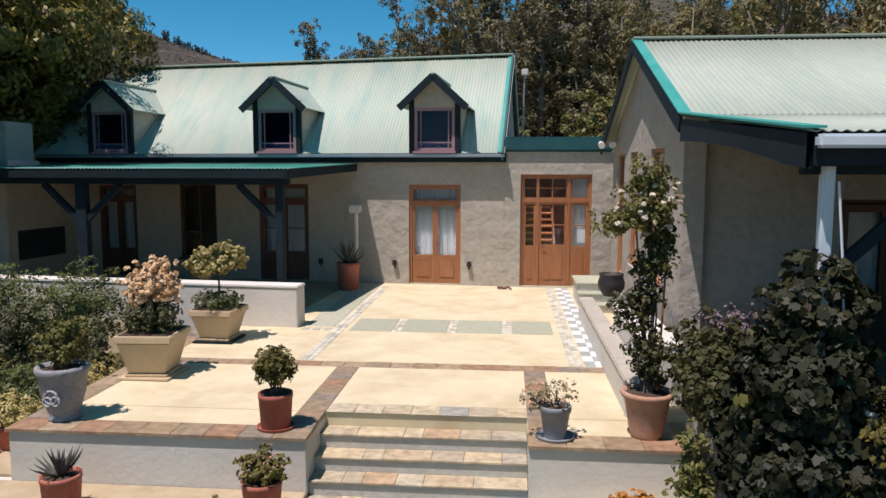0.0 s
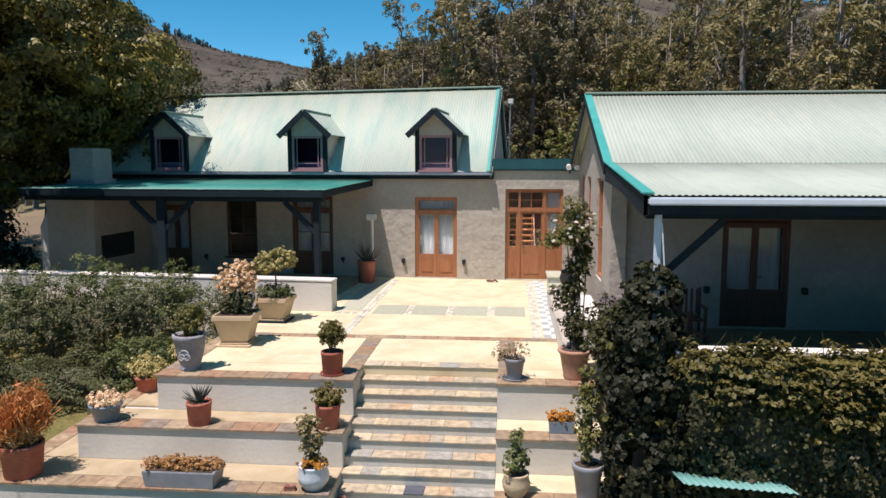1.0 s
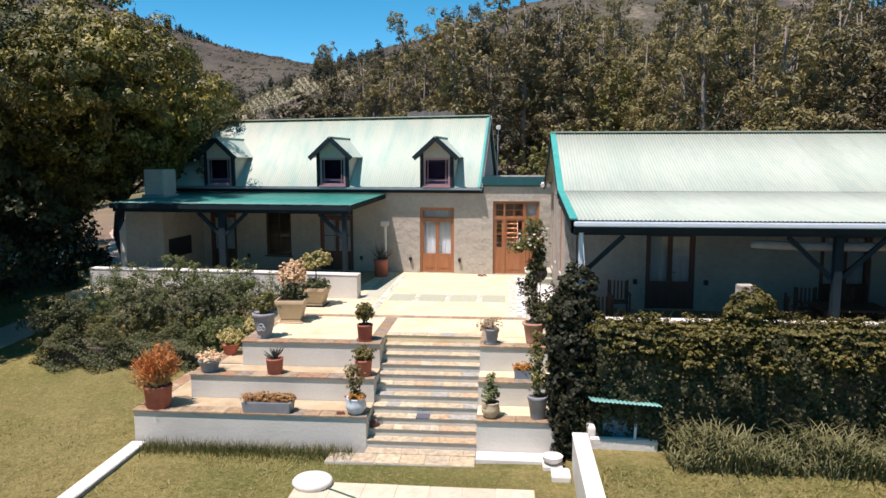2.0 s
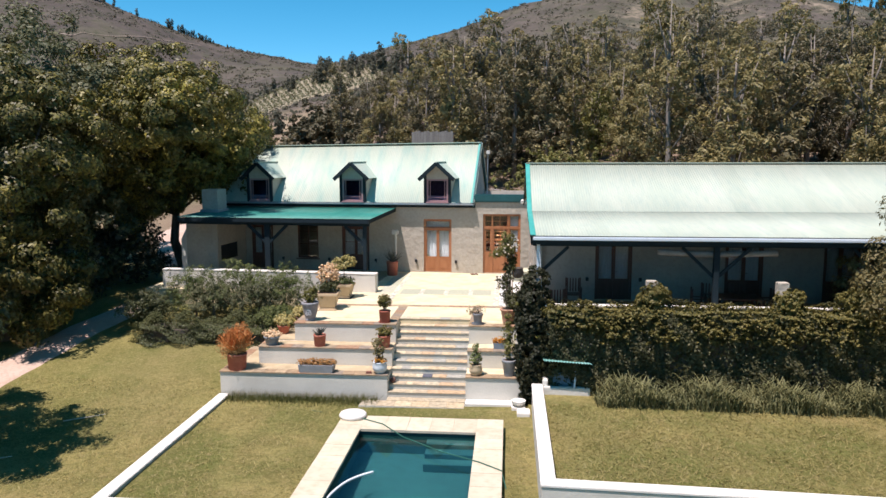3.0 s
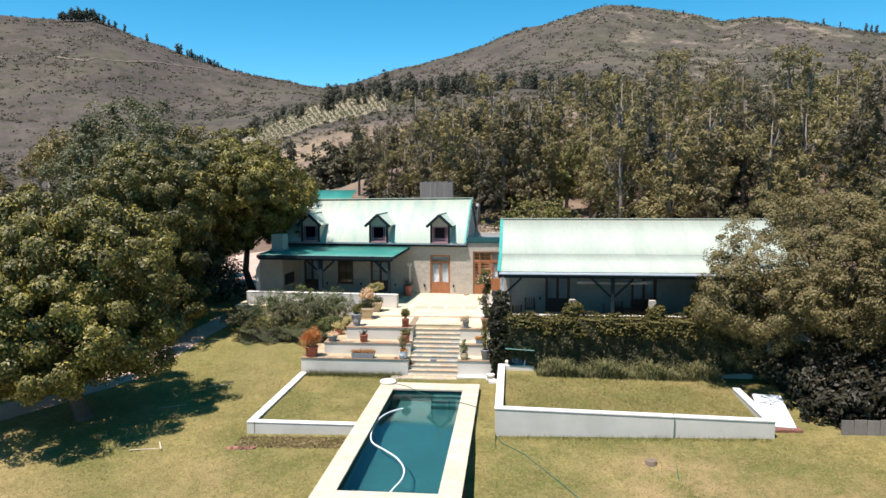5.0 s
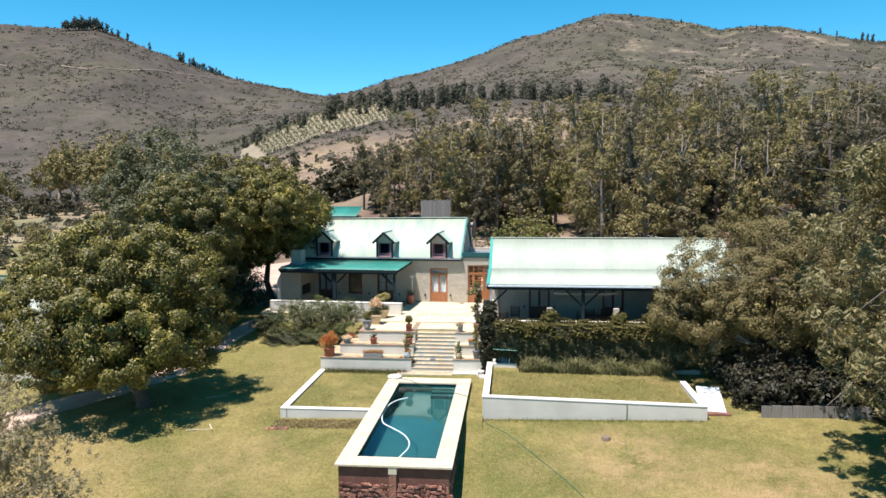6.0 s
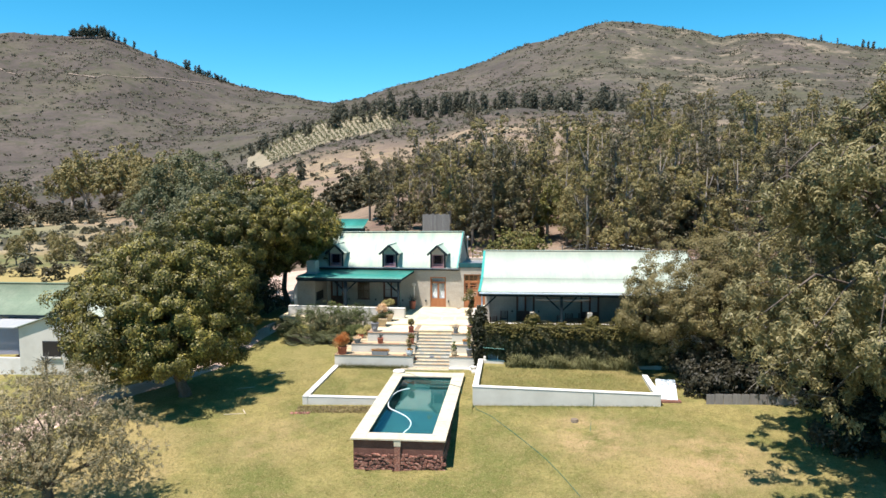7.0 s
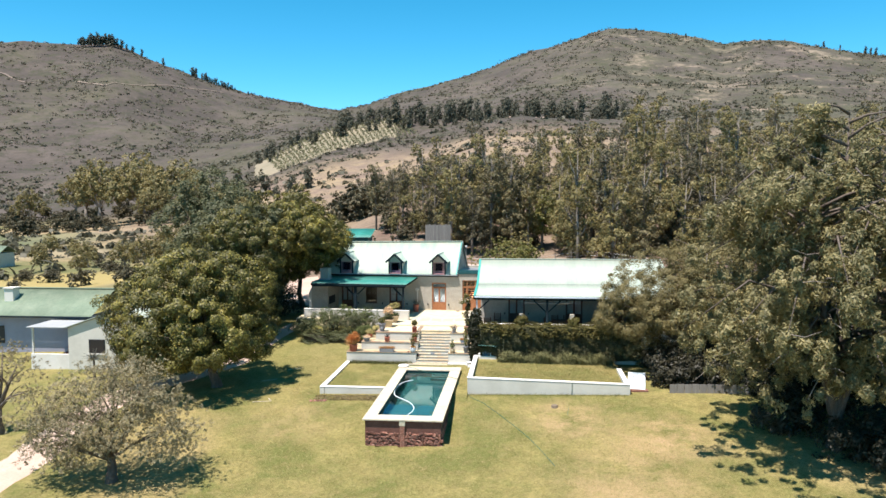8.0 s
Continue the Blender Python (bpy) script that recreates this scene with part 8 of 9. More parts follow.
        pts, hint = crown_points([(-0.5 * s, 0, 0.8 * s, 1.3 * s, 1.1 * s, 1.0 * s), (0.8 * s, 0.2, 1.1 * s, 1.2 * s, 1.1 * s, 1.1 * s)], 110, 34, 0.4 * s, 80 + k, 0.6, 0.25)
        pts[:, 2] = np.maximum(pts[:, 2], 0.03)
        # Shade-coloured leaves fill the dark hollow below the crowns
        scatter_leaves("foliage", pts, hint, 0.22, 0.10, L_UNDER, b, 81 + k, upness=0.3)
        part("stem", tube(bmesh.new(), [(0, 0, -0.3), (0.05, 0, 0.8 * s), (0.1, 0, 1.2 * s)], [0.08, 0.06, 0.02], 6), M_BARK, b)
    # open feathery tree low in the lawn
    z = gz(-12.5, -31.2)
    blob_tree("pepper_tree", "open feathery grey-green tree with bare crooked limbs", (-12.5, -31.2, z), 1.3,
              [(-2.1, 0, 3.7, 2.3, 2.0, 1.6), (1.7, 0.2, 4.0, 2.3, 2.0, 1.6), (0, 0.6, 5.0, 2.3, 2.0, 1.3), (-3.2, -0.3, 2.2, 1.7, 1.6, 1.5), (3.2, 0, 2.4, 1.6, 1.6, 1.5), (0.2, -1.1, 2.7, 2.2, 1.5, 1.5), (-1.6, -0.8, 1.6, 1.5, 1.2, 0.9)],
              0.27, 1300, 46, 0.4, 0.13, L_GREY, 36, inner=0.3, rough=0.35, aspect=0.28, up=0.1)
    z = gz(-22.5, -26)
    blob_tree("pepper_tree", "gnarled half-bare grey-green tree by the cottage", (-22.5, -26.0, z), 1.6,
              [(-1.4, 0, 3.6, 1.8, 1.6, 1.2), (1.2, 0.2, 3.8, 1.7, 1.6, 1.2), (0, 0.6, 4.6, 1.6, 1.5, 1.0), (2.0, 0, 2.4, 1.2, 1.1, 0.9)],
              0.28, 420, 26, 0.26, 0.13, L_GREY, 37, inner=0.3, rough=0.35, aspect=0.28, up=0.1)


def shaggy_tree(name, label, at, height, reach, material, seed=1, n=70, lf=0.2, bare=2.0, per=80):
    """A tall ragged tree: leaning leaders, rising limbs that droop at the tips, feathery tufts along them."""
    r = random.Random(seed)
    t = thing(name, label, "tree", at)
    bm, tw = bmesh.new(), bmesh.new()
    lead = []
    for k in range(4):
        a = 0.5 + k * 1.7
        top = Vector((math.cos(a) * reach * 0.34, math.sin(a) * reach * 0.30, height * (1.0 - 0.10 * k)))
        if k == 0:
            top = Vector((0.2, 0.1, height))
        pts = [Vector((0, 0, -0.4)), Vector((0.05, 0, 1.2)), Vector((top.x * 0.45, top.y * 0.45, height * 0.36)), Vector((top.x * 0.85, top.y * 0.85, height * 0.68)), top]
        tube(bm, pts, [0.46 - 0.07 * k, 0.36 - 0.06 * k, 0.24 - 0.03 * k, 0.12, 0.02], 9)
        lead.append(pts)
    blobs = []
    for k in range(n):
        s = (k + r.random()) / n
        h = bare + (height - bare) * s ** 1.1
        pts = lead[k % 4]
        f = min(3.999, max(1.0, 1 + 3 * (h - 1.2) / (height - 1.2)))
        o = pts[int(f)].lerp(pts[int(f) + 1], f - int(f))
        o.z = min(o.z, h)
        a = k * 2.399 + r.uniform(-0.4, 0.4)
        L = reach * (0.5 + 0.5 * min(1, s / 0.22)) * (1 - 0.72 * s ** 2.2) * r.uniform(0.55, 1.0)
        rise, droop = r.uniform(0.25, 0.6), r.uniform(0.35, 0.6)
        mid = o + Vector((math.cos(a) * L * 0.55, math.sin(a) * L * 0.55, L * 0.55 * rise))
        tip = o + Vector((math.cos(a) * L, math.sin(a) * L, L * (rise - droop)))
        tip.z = max(tip.z, bare * 0.65)
        tube(bm, [o, o.lerp(mid, 0.5) + Vector((0, 0, 0.12)), mid, tip], [0.09, 0.07, 0.05, 0.012], 5)
        for q in (0.42, 0.7, 0.98):
            c = o.lerp(mid, q / 0.55) if q < 0.55 else mid.lerp(tip, (q - 0.55) / 0.45)
            w = r.uniform(0.75, 1.25) * (0.75 + 0.5 * q) * (1.0 - 0.3 * s)
            blobs.append((c.x + r.uniform(-0.4, 0.4), c.y + r.uniform(-0.4, 0.4), c.z - 0.15, w, w, w * r.uniform(0.5, 0.85)))
            e = c + Vector((r.gauss(0, 0.8), r.gauss(0, 0.8), r.gauss(0.1, 0.5)))
            tube(tw, [c, c.lerp(e, 0.5) + Vector((0, 0, r.uniform(-0.2, 0.25))), e], [0.022, 0.016, 0.006], 4)
    part("deadwood", tw, M_BARKP, t, "bare grey twigs")["kind"] = "stuff"
    part("trunk", bm, M_BARK, t, "", 0, True)
    pts, hint = crown_points(blobs, len(blobs) * 6, per, 0.34, seed, 0.55, 0.3, 0.8)
    pts[:, 2] -= np.random.default_rng(seed).exponential(0.10, len(pts))
    scatter_leaves("crown", pts, hint, lf, lf * 0.3, material, t, seed, upness=0.1, spread=1.2)
    return t


def right_trees():
    shaggy_tree("cedar_tree", "tall shaggy conifer with long drooping grey-green sprays", (24.2, -26.2, gz(24.2, -26.2)), 17.2, 8.6, L_CONI, 41, 150, 0.23, 4.2, 84)
    shaggy_tree("cedar_tree", "shaggy drooping conifer at the edge of the lawn", (33.0, -11.0, gz(33, -11)), 18.0, 7.0, L_CONI, 42, 46, 0.26, 2.0, 50)
    shaggy_tree("cedar_tree", "shaggy drooping conifer behind the verandah wing", (30.0, 2.0, gz(30, 2)), 16.0, 6.5, L_GUMD, 43, 40, 0.28, 2.0, 46)


def woodland():
    """The belt of gums and pines up the slope behind the houses."""
    r = random.Random(77)
    kinds = []
    for k, (mt, nm, lb, hgt, spread, size) in enumerate([
            (L_GUM, "gum_tree", "slender olive-green gum tree in the woodland belt", 11.0, 1.6, 1.35),
            (L_GUMD, "gum_tree", "dark slender gum tree in the woodland belt", 12.5, 1.3, 1.25),
            (L_GUM, "gum_tree", "tall gum tree with a ragged pale-green crown", 13.5, 1.8, 1.5),
            (L_GUMD, "gum_tree", "dark dense gum tree in the woodland belt", 10.0, 1.8, 1.6),
            (L_LIME, "young_tree", "light yellow-green young tree at the wood's edge", 7.5, 1.3, 1.2),
            (L_WOOD, "gum_tree", "brownish thin-leaved gum in the woodland belt", 12.0, 1.4, 1.2)]):
        rr = random.Random(k + 5)
        z0 = 1.0 if k in (1, 3) else hgt * 0.18
        blobs = random_blobs(rr, 11, spread, z0 + 1.0, hgt - 0.7, size)
        t = thing(nm, lb, "tree", (0, 0, -50), group="woodland trees")
        bm = bmesh.new()
        tube(bm, [(0, 0, -0.5), (0.1, 0, hgt * 0.3), (-0.1, 0.1, hgt * 0.6), (0, 0, hgt * 0.95)], [0.2, 0.16, 0.11, 0.02], 7)
        for b in blobs[2:]:
            tube(bm, [(0, 0, b[2] - 1.6), (b[0] * 0.6, b[1] * 0.6, b[2] - 0.6), (b[0], b[1], b[2] + b[5] * 0.7)], [0.07, 0.05, 0.012], 5)
        part("trunk", bm, M_BARKP, t, "", 0, True)
        pts, hint = crown_points(blobs, 150, 32, 0.42, k + 50, 0.5, 0.3)
        scatter_leaves("crown", pts, hint, 0.30, 0.11, mt, t, k + 60, upness=0.15)
        kinds.append(t)
    places = []
    # first ranks just above the fence, then denser ranks behind
    for row, (y, x0, x1, step, jit) in enumerate([(25, -1, 40, 2.7, 0.9), (29, -4, 48, 2.7, 1.2), (34, -9, 60, 3.0, 1.4), (41, -12, 70, 3.5, 1.6), (50, -10, 82, 4.4, 2.0), (62, 4, 100, 5.2, 2.4), (76, 18, 120, 6.5, 3.0), (93, 20, 140, 6.5, 3.0), (112, 32, 165, 7.5, 3.5), (134, 46, 195, 8.5, 4.0)]):
        x = x0
        while x < x1:
            px, py = x + r.uniform(-jit, jit), y + r.uniform(-jit, jit) * 1.3 - 0.10 * max(0, x - 20)
            x += step * r.uniform(0.8, 1.25)
            places.append((px, py, row))
    for x, y in ((14, 15), (17.5, 13), (21, 15), (24.5, 11), (28, 14), (33, 9), (38, 6), (36, 16), (42, 10), (46, 2), (41, -4), (47, -9)):
        places.append((x, y, 0))
    # the far left end, where the wood runs out on the dry slope
    for x, y in ((-26.5, 88), (-24.5, 82), (-22.8, 90), (-21.5, 78), (-18.5, 84), (-19.0, 73), (-16.0, 68), (-14.5, 76), (-12.5, 62), (-11.0, 70), (-8.0, 60), (-7.0, 66), (-3.0, 58), (-5.0, 72), (0.0, 66)):
        places.append((x, y, 3))
    used = set()
    for n, (x, y, row) in enumerate(places):
        w = [4, 3, 2, 3, 1.6 if row < 2 else 0.3, 2]
        if x > 12:
            w = [3, 3, 4, 2, 2 if row < 2 else 0.5, 3]
        k = r.choices(range(6), w)[0]
        s = r.uniform(0.72, 1.05) * float(np.interp(x, [-12, -8, -4, 0, 4, 11, 30], [0.84, 0.80, 0.88, 1.03, 1.10, 1.06, 1.12]))
        m = pose(x, y, gz(x, y) - 0.1, 0, 0, r.uniform(0, 360)) @ Matrix.Diagonal((s * r.uniform(0.9, 1.15), s * r.uniform(0.9, 1.15), s, 1))
        if k not in used:
            used.add(k)
            kinds[k].matrix_basis = m
        else:
            copy_thing_at(kinds[k], m)
    for k in range(6):
        if k not in used:
            kinds[k].matrix_basis = pose(20 + 3 * k, 40, gz(20 + 3 * k, 40))
    return kinds


def copy_thing_at(ob, m):
    keep = ob.matrix_basis.copy()
    ob.matrix_basis = pose(0, 0, 0)
    c = copy_thing(ob, m)
    c.matrix_basis = m
    ob.matrix_basis = keep
    return c


M_BARKP = mat("pale_grey_bark", (0.20, 0.17, 0.14), 0.95, (0.30, 0.27, 0.23), 3, (0.10, 0.08, 0.065), 14, 0.6, 20, bdist=0.02, stretch=(2, 2, 0.5))


L_RIDGE = foliage("dark_ridge_foliage", [(0.058, 0.06, 0.042), (0.10, 0.098, 0.064), (0.155, 0.142, 0.092)])


def valley_trees():
    """Gums in the valley, the dark tree line on the ridge, and lone trees on the hills."""
    r = random.Random(9)
    t = thing("valley_gum", "spreading olive-grey gum tree in the valley", "tree", (-40, 58, gz(-40, 58)), group="valley gums")
    blobs = [(-2.4, 0, 6.0, 2.4, 2.2, 1.7), (2.0, 0.4, 6.6, 2.6, 2.3, 1.8), (0, 0, 8.6, 2.4, 2.3, 1.6), (-3.6, 0.5, 4.2, 1.8, 1.7, 1.2), (3.6, 0, 4.4, 1.9, 1.8, 1.3), (0.4, -1.4, 4.8, 2.2, 1.8, 1.5)]
    bm = bmesh.new()
    limbs(bm, (0, 0, 0), (0.2, 0, 2.4), [(b[0], b[1], b[2]) for b in blobs], 0.35, 5)
    part("trunk", bm, M_BARKP, t, "", 0, True)
    pts, hint = crown_points(blobs, 190, 34, 0.55, 71, 0.6, 0.3)
    scatter_leaves("crown", pts, hint, 0.42, 0.2, L_GUM, t, 72, upness=0.3)
    for x, y, s in ((-141, 183, 2.1), (-152, 192, 1.9), (-128, 188, 2.0), (-118, 178, 1.7), (-136, 200, 2.3), (-164, 205, 1.6), (-108, 186, 1.6), (-112, 166, 1.2), (-98, 168, 1.4), (-172, 188, 1.2), (-122, 206, 2.0),
                    (-79, 70, 0.42), (-75, 54, 0.36), (-70, 60, 0.45), (-84, 66, 0.38), (-66, 51, 0.34), (-88, 76, 0.48), (-62, 58, 0.5), (-56, 54, 0.6), (-58, 66, 0.7), (-50, 60, 0.8), (-27, 22, 0.55), (-44, 60, 1.3), (-40, 90, 1.1), (-38, 50, 0.9), (-60, 110, 1.2), (-84, 130, 1.2)):
        copy_thing_at(t, pose(x, y, gz(x, y), 0, 0, r.uniform(0, 360)) @ Matrix.Diagonal((s, s, s, 1)))
    vb = thing("valley_bush", "low rounded olive-green bush on open ground", "bush", (-40, 20, gz(-40, 20)), group="valley bushes")
    part("stem", tube(bmesh.new(), [(0, 0, -0.4), (0.1, 0, 0.7), (0, 0, 1.5)], [0.12, 0.09, 0.03], 6), M_BARK, vb)
    pts, hint = crown_points([(-0.6, 0, 0.9, 1.2, 1.1, 0.9), (0.7, 0.2, 1.1, 1.2, 1.1, 1.0), (0, 0, 1.7, 0.9, 0.9, 0.7)], 70, 36, 0.4, 171, 0.6, 0.3, 0.8, 6)
    pts[:, 2] = np.maximum(pts[:, 2], 0.03)
    scatter_leaves("foliage", pts, hint, 0.3, 0.16, L_GUMD, vb, 172, upness=0.3)
    for k in range(90):
        a, d = math.radians(r.uniform(-38, -20.5)), r.uniform(112, 150) if k < 30 else r.uniform(235, 340)
        x, y = HUB[0] + d * math.sin(a), HUB[1] + d * math.cos(a)
        s = r.uniform(0.45, 1.15) * (0.8 if d < 160 else 2.0)
        copy_thing_at(vb, pose(x, y, gz(x, y) - 0.1, 0, 0, r.uniform(0, 360)) @ Matrix.Diagonal((s * 1.15, s * 1.15, s * r.uniform(0.7, 1.1), 1)))
    for k in range(64):
        x, y = r.uniform(-13, 34), r.uniform(23, 46)
        if y < 27 and x < 4:
            continue
        s = r.uniform(0.5, 1.1)
        copy_thing_at(vb, pose(x, y, gz(x, y) - 0.1, 0, 0, r.uniform(0, 360)) @ Matrix.Diagonal((s * 1.2, s * 1.2, s * r.uniform(0.8, 1.3), 1)))
    for x, y, s in ((-22.5, 67, 2.3), (-20.0, 63, 1.9), (-25.5, 70, 1.7), (-17.5, 60, 1.6)):
        copy_thing_at(vb, pose(x, y, gz(x, y) - 0.1, 0, 0, r.uniform(0, 360)) @ Matrix.Diagonal((s * 1.2, s * 1.2, s * 1.1, 1)))
    # dark cypress and pine line along the ridge
    p = thing("ridge_pine", "small dark pine on the far ridge line", "tree", (0, 0, 0), group="ridge pines")
    bm = bmesh.new()
    tube(bm, [(0, 0, -1), (0, 0, 4), (0, 0, 11)], [0.4, 0.3, 0.05], 6)
    part("trunk", bm, M_BARK, p)
    pts, hint = crown_points(random_blobs(random.Random(3), 9, 1.3, 2.0, 10.5, 2.1), 74, 11, 0.85, 73, 0.4, 0.3)
    scatter_leaves("crown", pts, hint, 1.0, 0.55, L_RIDGE, p, 74, upness=0.3)
    first = True
    spots = []
    for k in range(300):
        az = -21.0 + k * 0.098 + r.uniform(-0.3, 0.3)
        if noise.noise(Vector((az * 0.9, 4.0, 0))) + r.uniform(-0.3, 0.3) < -0.12:
            continue
        d = FARK * (285 + r.uniform(-24, 14))
        big = 1.0 if az < -14 else 1.5
        spots.append((az, d, r.choice((0.32, 0.4, 0.45, 0.52, 0.65, 0.8)) * big * r.uniform(0.8, 1.1)))
    for k in range(34):
        spots.append((-32.0 + k * 0.068 + r.uniform(-0.05, 0.05), 1138, r.uniform(0.9, 1.25) * (1 - 0.3 * abs(k / 17 - 1.1))))
    for az, s in ((-29.6, 0.9), (-29.3, 1.0), (-29.0, 0.8), (-28.6, 0.9), (-28.0, 0.8), (-26.6, 0.8), (-24.6, 1.3), (-24.4, 1.2), (-20.7, 0.6),
                  (12.0, 0.6), (16.0, 0.5), (17.0, 0.5), (21.0, 0.6), (22.0, 0.5), (23.5, 0.8), (23.8, 0.9), (24.1, 0.9), (25.0, 0.7), (8.5, 0.4)):
        spots.append((az, 1140, s))
    for k in range(16):
        spots.append((-24.0 + k * 0.155 + r.uniform(-0.05, 0.05), 1140, r.uniform(0.6, 0.95)))
    for az, d, s in ((-24.5, 170, 0.45), (-24.0, 172, 0.62), (-22.5, 210, 0.8), (-20.8, 205, 0.6), (-18.9, 190, 0.6), (-17.8, 200, 0.7), (-16.5, 210, 0.7), (-21.8, 235, 0.8), (-19.8, 225, 0.8)):
        spots.append((az, d * 1.3, s * 1.3))
    for az, d, s in spots:
        a = math.radians(az)
        x, y = HUB[0] + d * math.sin(a), HUB[1] + d * math.cos(a)
        wd = s * (1.1 if d > 600 else 0.95)
        m = pose(x, y, gz(x, y) - 2.2 * s, 0, 0, r.uniform(0, 360)) @ Matrix.Diagonal((wd * r.uniform(0.8, 1.2), wd * r.uniform(0.8, 1.2), s * r.uniform(0.85, 1.3), 1))
        if first:
            p.matrix_basis, first = m, False
        else:
            copy_thing_at(p, m)


def scrub():
    """Low bushes scattered over the hillsides and the slope above the house."""
    rn = np.random.default_rng(12)
    C, S = [], []
    for lo, hi, n, s0, s1 in ((500, 1140, 24000, 0.9, 5.2), (1120, 1152, 800, 2.0, 5.0), (120, 500, 15000, 0.6, 2.6)):
        az = np.radians(rn.uniform(-42, 34, n))
        d = np.sqrt(rn.uniform(lo * lo, hi * hi, n)) if lo < 200 else rn.uniform(lo, hi, n)
        x, y = HUB[0] + d * np.sin(az), HUB[1] + d * np.cos(az)
        z = ground_z(x, y)
        for a, b, c in zip(x, y, z):
            c += hill_bump(a, b)
            if lo < 1000 and noise.noise(Vector((a / 70, b / 70, 8))) + 0.5 * noise.noise(Vector((a / 18, b / 18, 4))) + 0.35 * rn.normal() < 0.12:
                continue
            C.append((a, b, c)), S.append(rn.uniform(s0, s1) * rn.uniform(0.5, 1))
    C, S = np.array(C), np.array(S)
    per = 9
    off = rn.normal(size=(len(C), per, 3)) * (S[:, None, None] * np.array([0.55, 0.55, 0.28]))
    off[:, :, 2] = np.abs(off[:, :, 2])
    pts = (C[:, None] + off).reshape(-1, 3)
    hint = (off / S[:, None, None]).reshape(-1, 3)
    for nm, lab, sel, lf in (("hill_scrub", "dark rounded bushes dotted over the heath hillsides", np.repeat(S > 1.7, per), 2.2), ("slope_scrub", "low dry scrub over the slope above the wood", np.repeat(S <= 1.7, per), 0.8)):
        o = scatter_leaves(nm, pts[sel], hint[sel], lf, lf * 0.7, L_SCRUB, None, 13, upness=0.5)
        tagged(o, lab, "scrub", kind="stuff")
    # vineyard rows on the pale field
    rows = []
    for k in range(30):
        az0 = math.radians(-18.6 + k * 0.36)
        pr = []
        for j in range(32):
            d = FARK * (226 + j * (1.94 - 0.019 * k) + k * 0.73)
            az = az0 - math.radians(0.033 * j)
            x, y = HUB[0] + d * math.sin(az), HUB[1] + d * math.cos(az)
            pr.append((x, y, gz(x, y)))
        rows.append(pr)
    pts = np.array([(p[0], p[1], p[2] + 0.5) for pr in rows for p in pr for _ in range(7)])
    jit = rn.normal(size=pts.shape) * np.array([0.4, 1.2, 0.45])
    pts = pts + jit
    pts[:, 2] = [gz(a, b) + hill_bump(a, b) + abs(c) * 0.8 + 1.5 for a, b, c in zip(pts[:, 0], pts[:, 1], jit[:, 2])]
    tagged(scatter_leaves("vineyard_rows", pts, rn.normal(size=pts.shape), 0.85, 0.6, L_VINE, None, 14), "rows of vines on the pale hillside field", "vineyard", kind="stuff")


# ---- hedges, creepers and beds ----
def box_points(rn, n, x0, x1, y0, y1, z0, z1, lump=0.12):
    """Points over the front, top and ends of a clipped mass, unevenly."""
    w, d, h = x1 - x0, y1 - y0, z1 - z0
    areas = np.array([w * h, w * d, d * h, d * h, w * h * 0.25])
    f = rn.choice(5, n, p=areas / areas.sum())
    u, v, q = rn.random(n), rn.random(n), np.abs(rn.normal(size=n)) * lump
    x, y, z = x0 + u * w, y0 + v * d, z0 + v * h
    p = np.stack([x, y, z], 1)
    nrm = np.zeros((n, 3))
    wob = lump * 1.6 * (np.sin(x * 2.3) * np.sin(v * 7 + x) + 0.6 * np.sin(x * 5.1 + v * 9))
    for k, (ax, val, sg) in enumerate(((1, y0, -1), (2, z1, 1), (0, x0, -1), (0, x1, 1), (1, y1, 1))):
        s = f == k
        p[s, ax] = val - sg * q[s] + sg * wob[s]
        nrm[s, ax] = sg
        if k == 1:
            p[s, 1] = y0 + v[s] * d
        if ax != 2:
            p[s, 2] = z0 + v[s] * h
        if ax == 0:
            p[s, 1] = y0 + u[s] * d
    return p, nrm


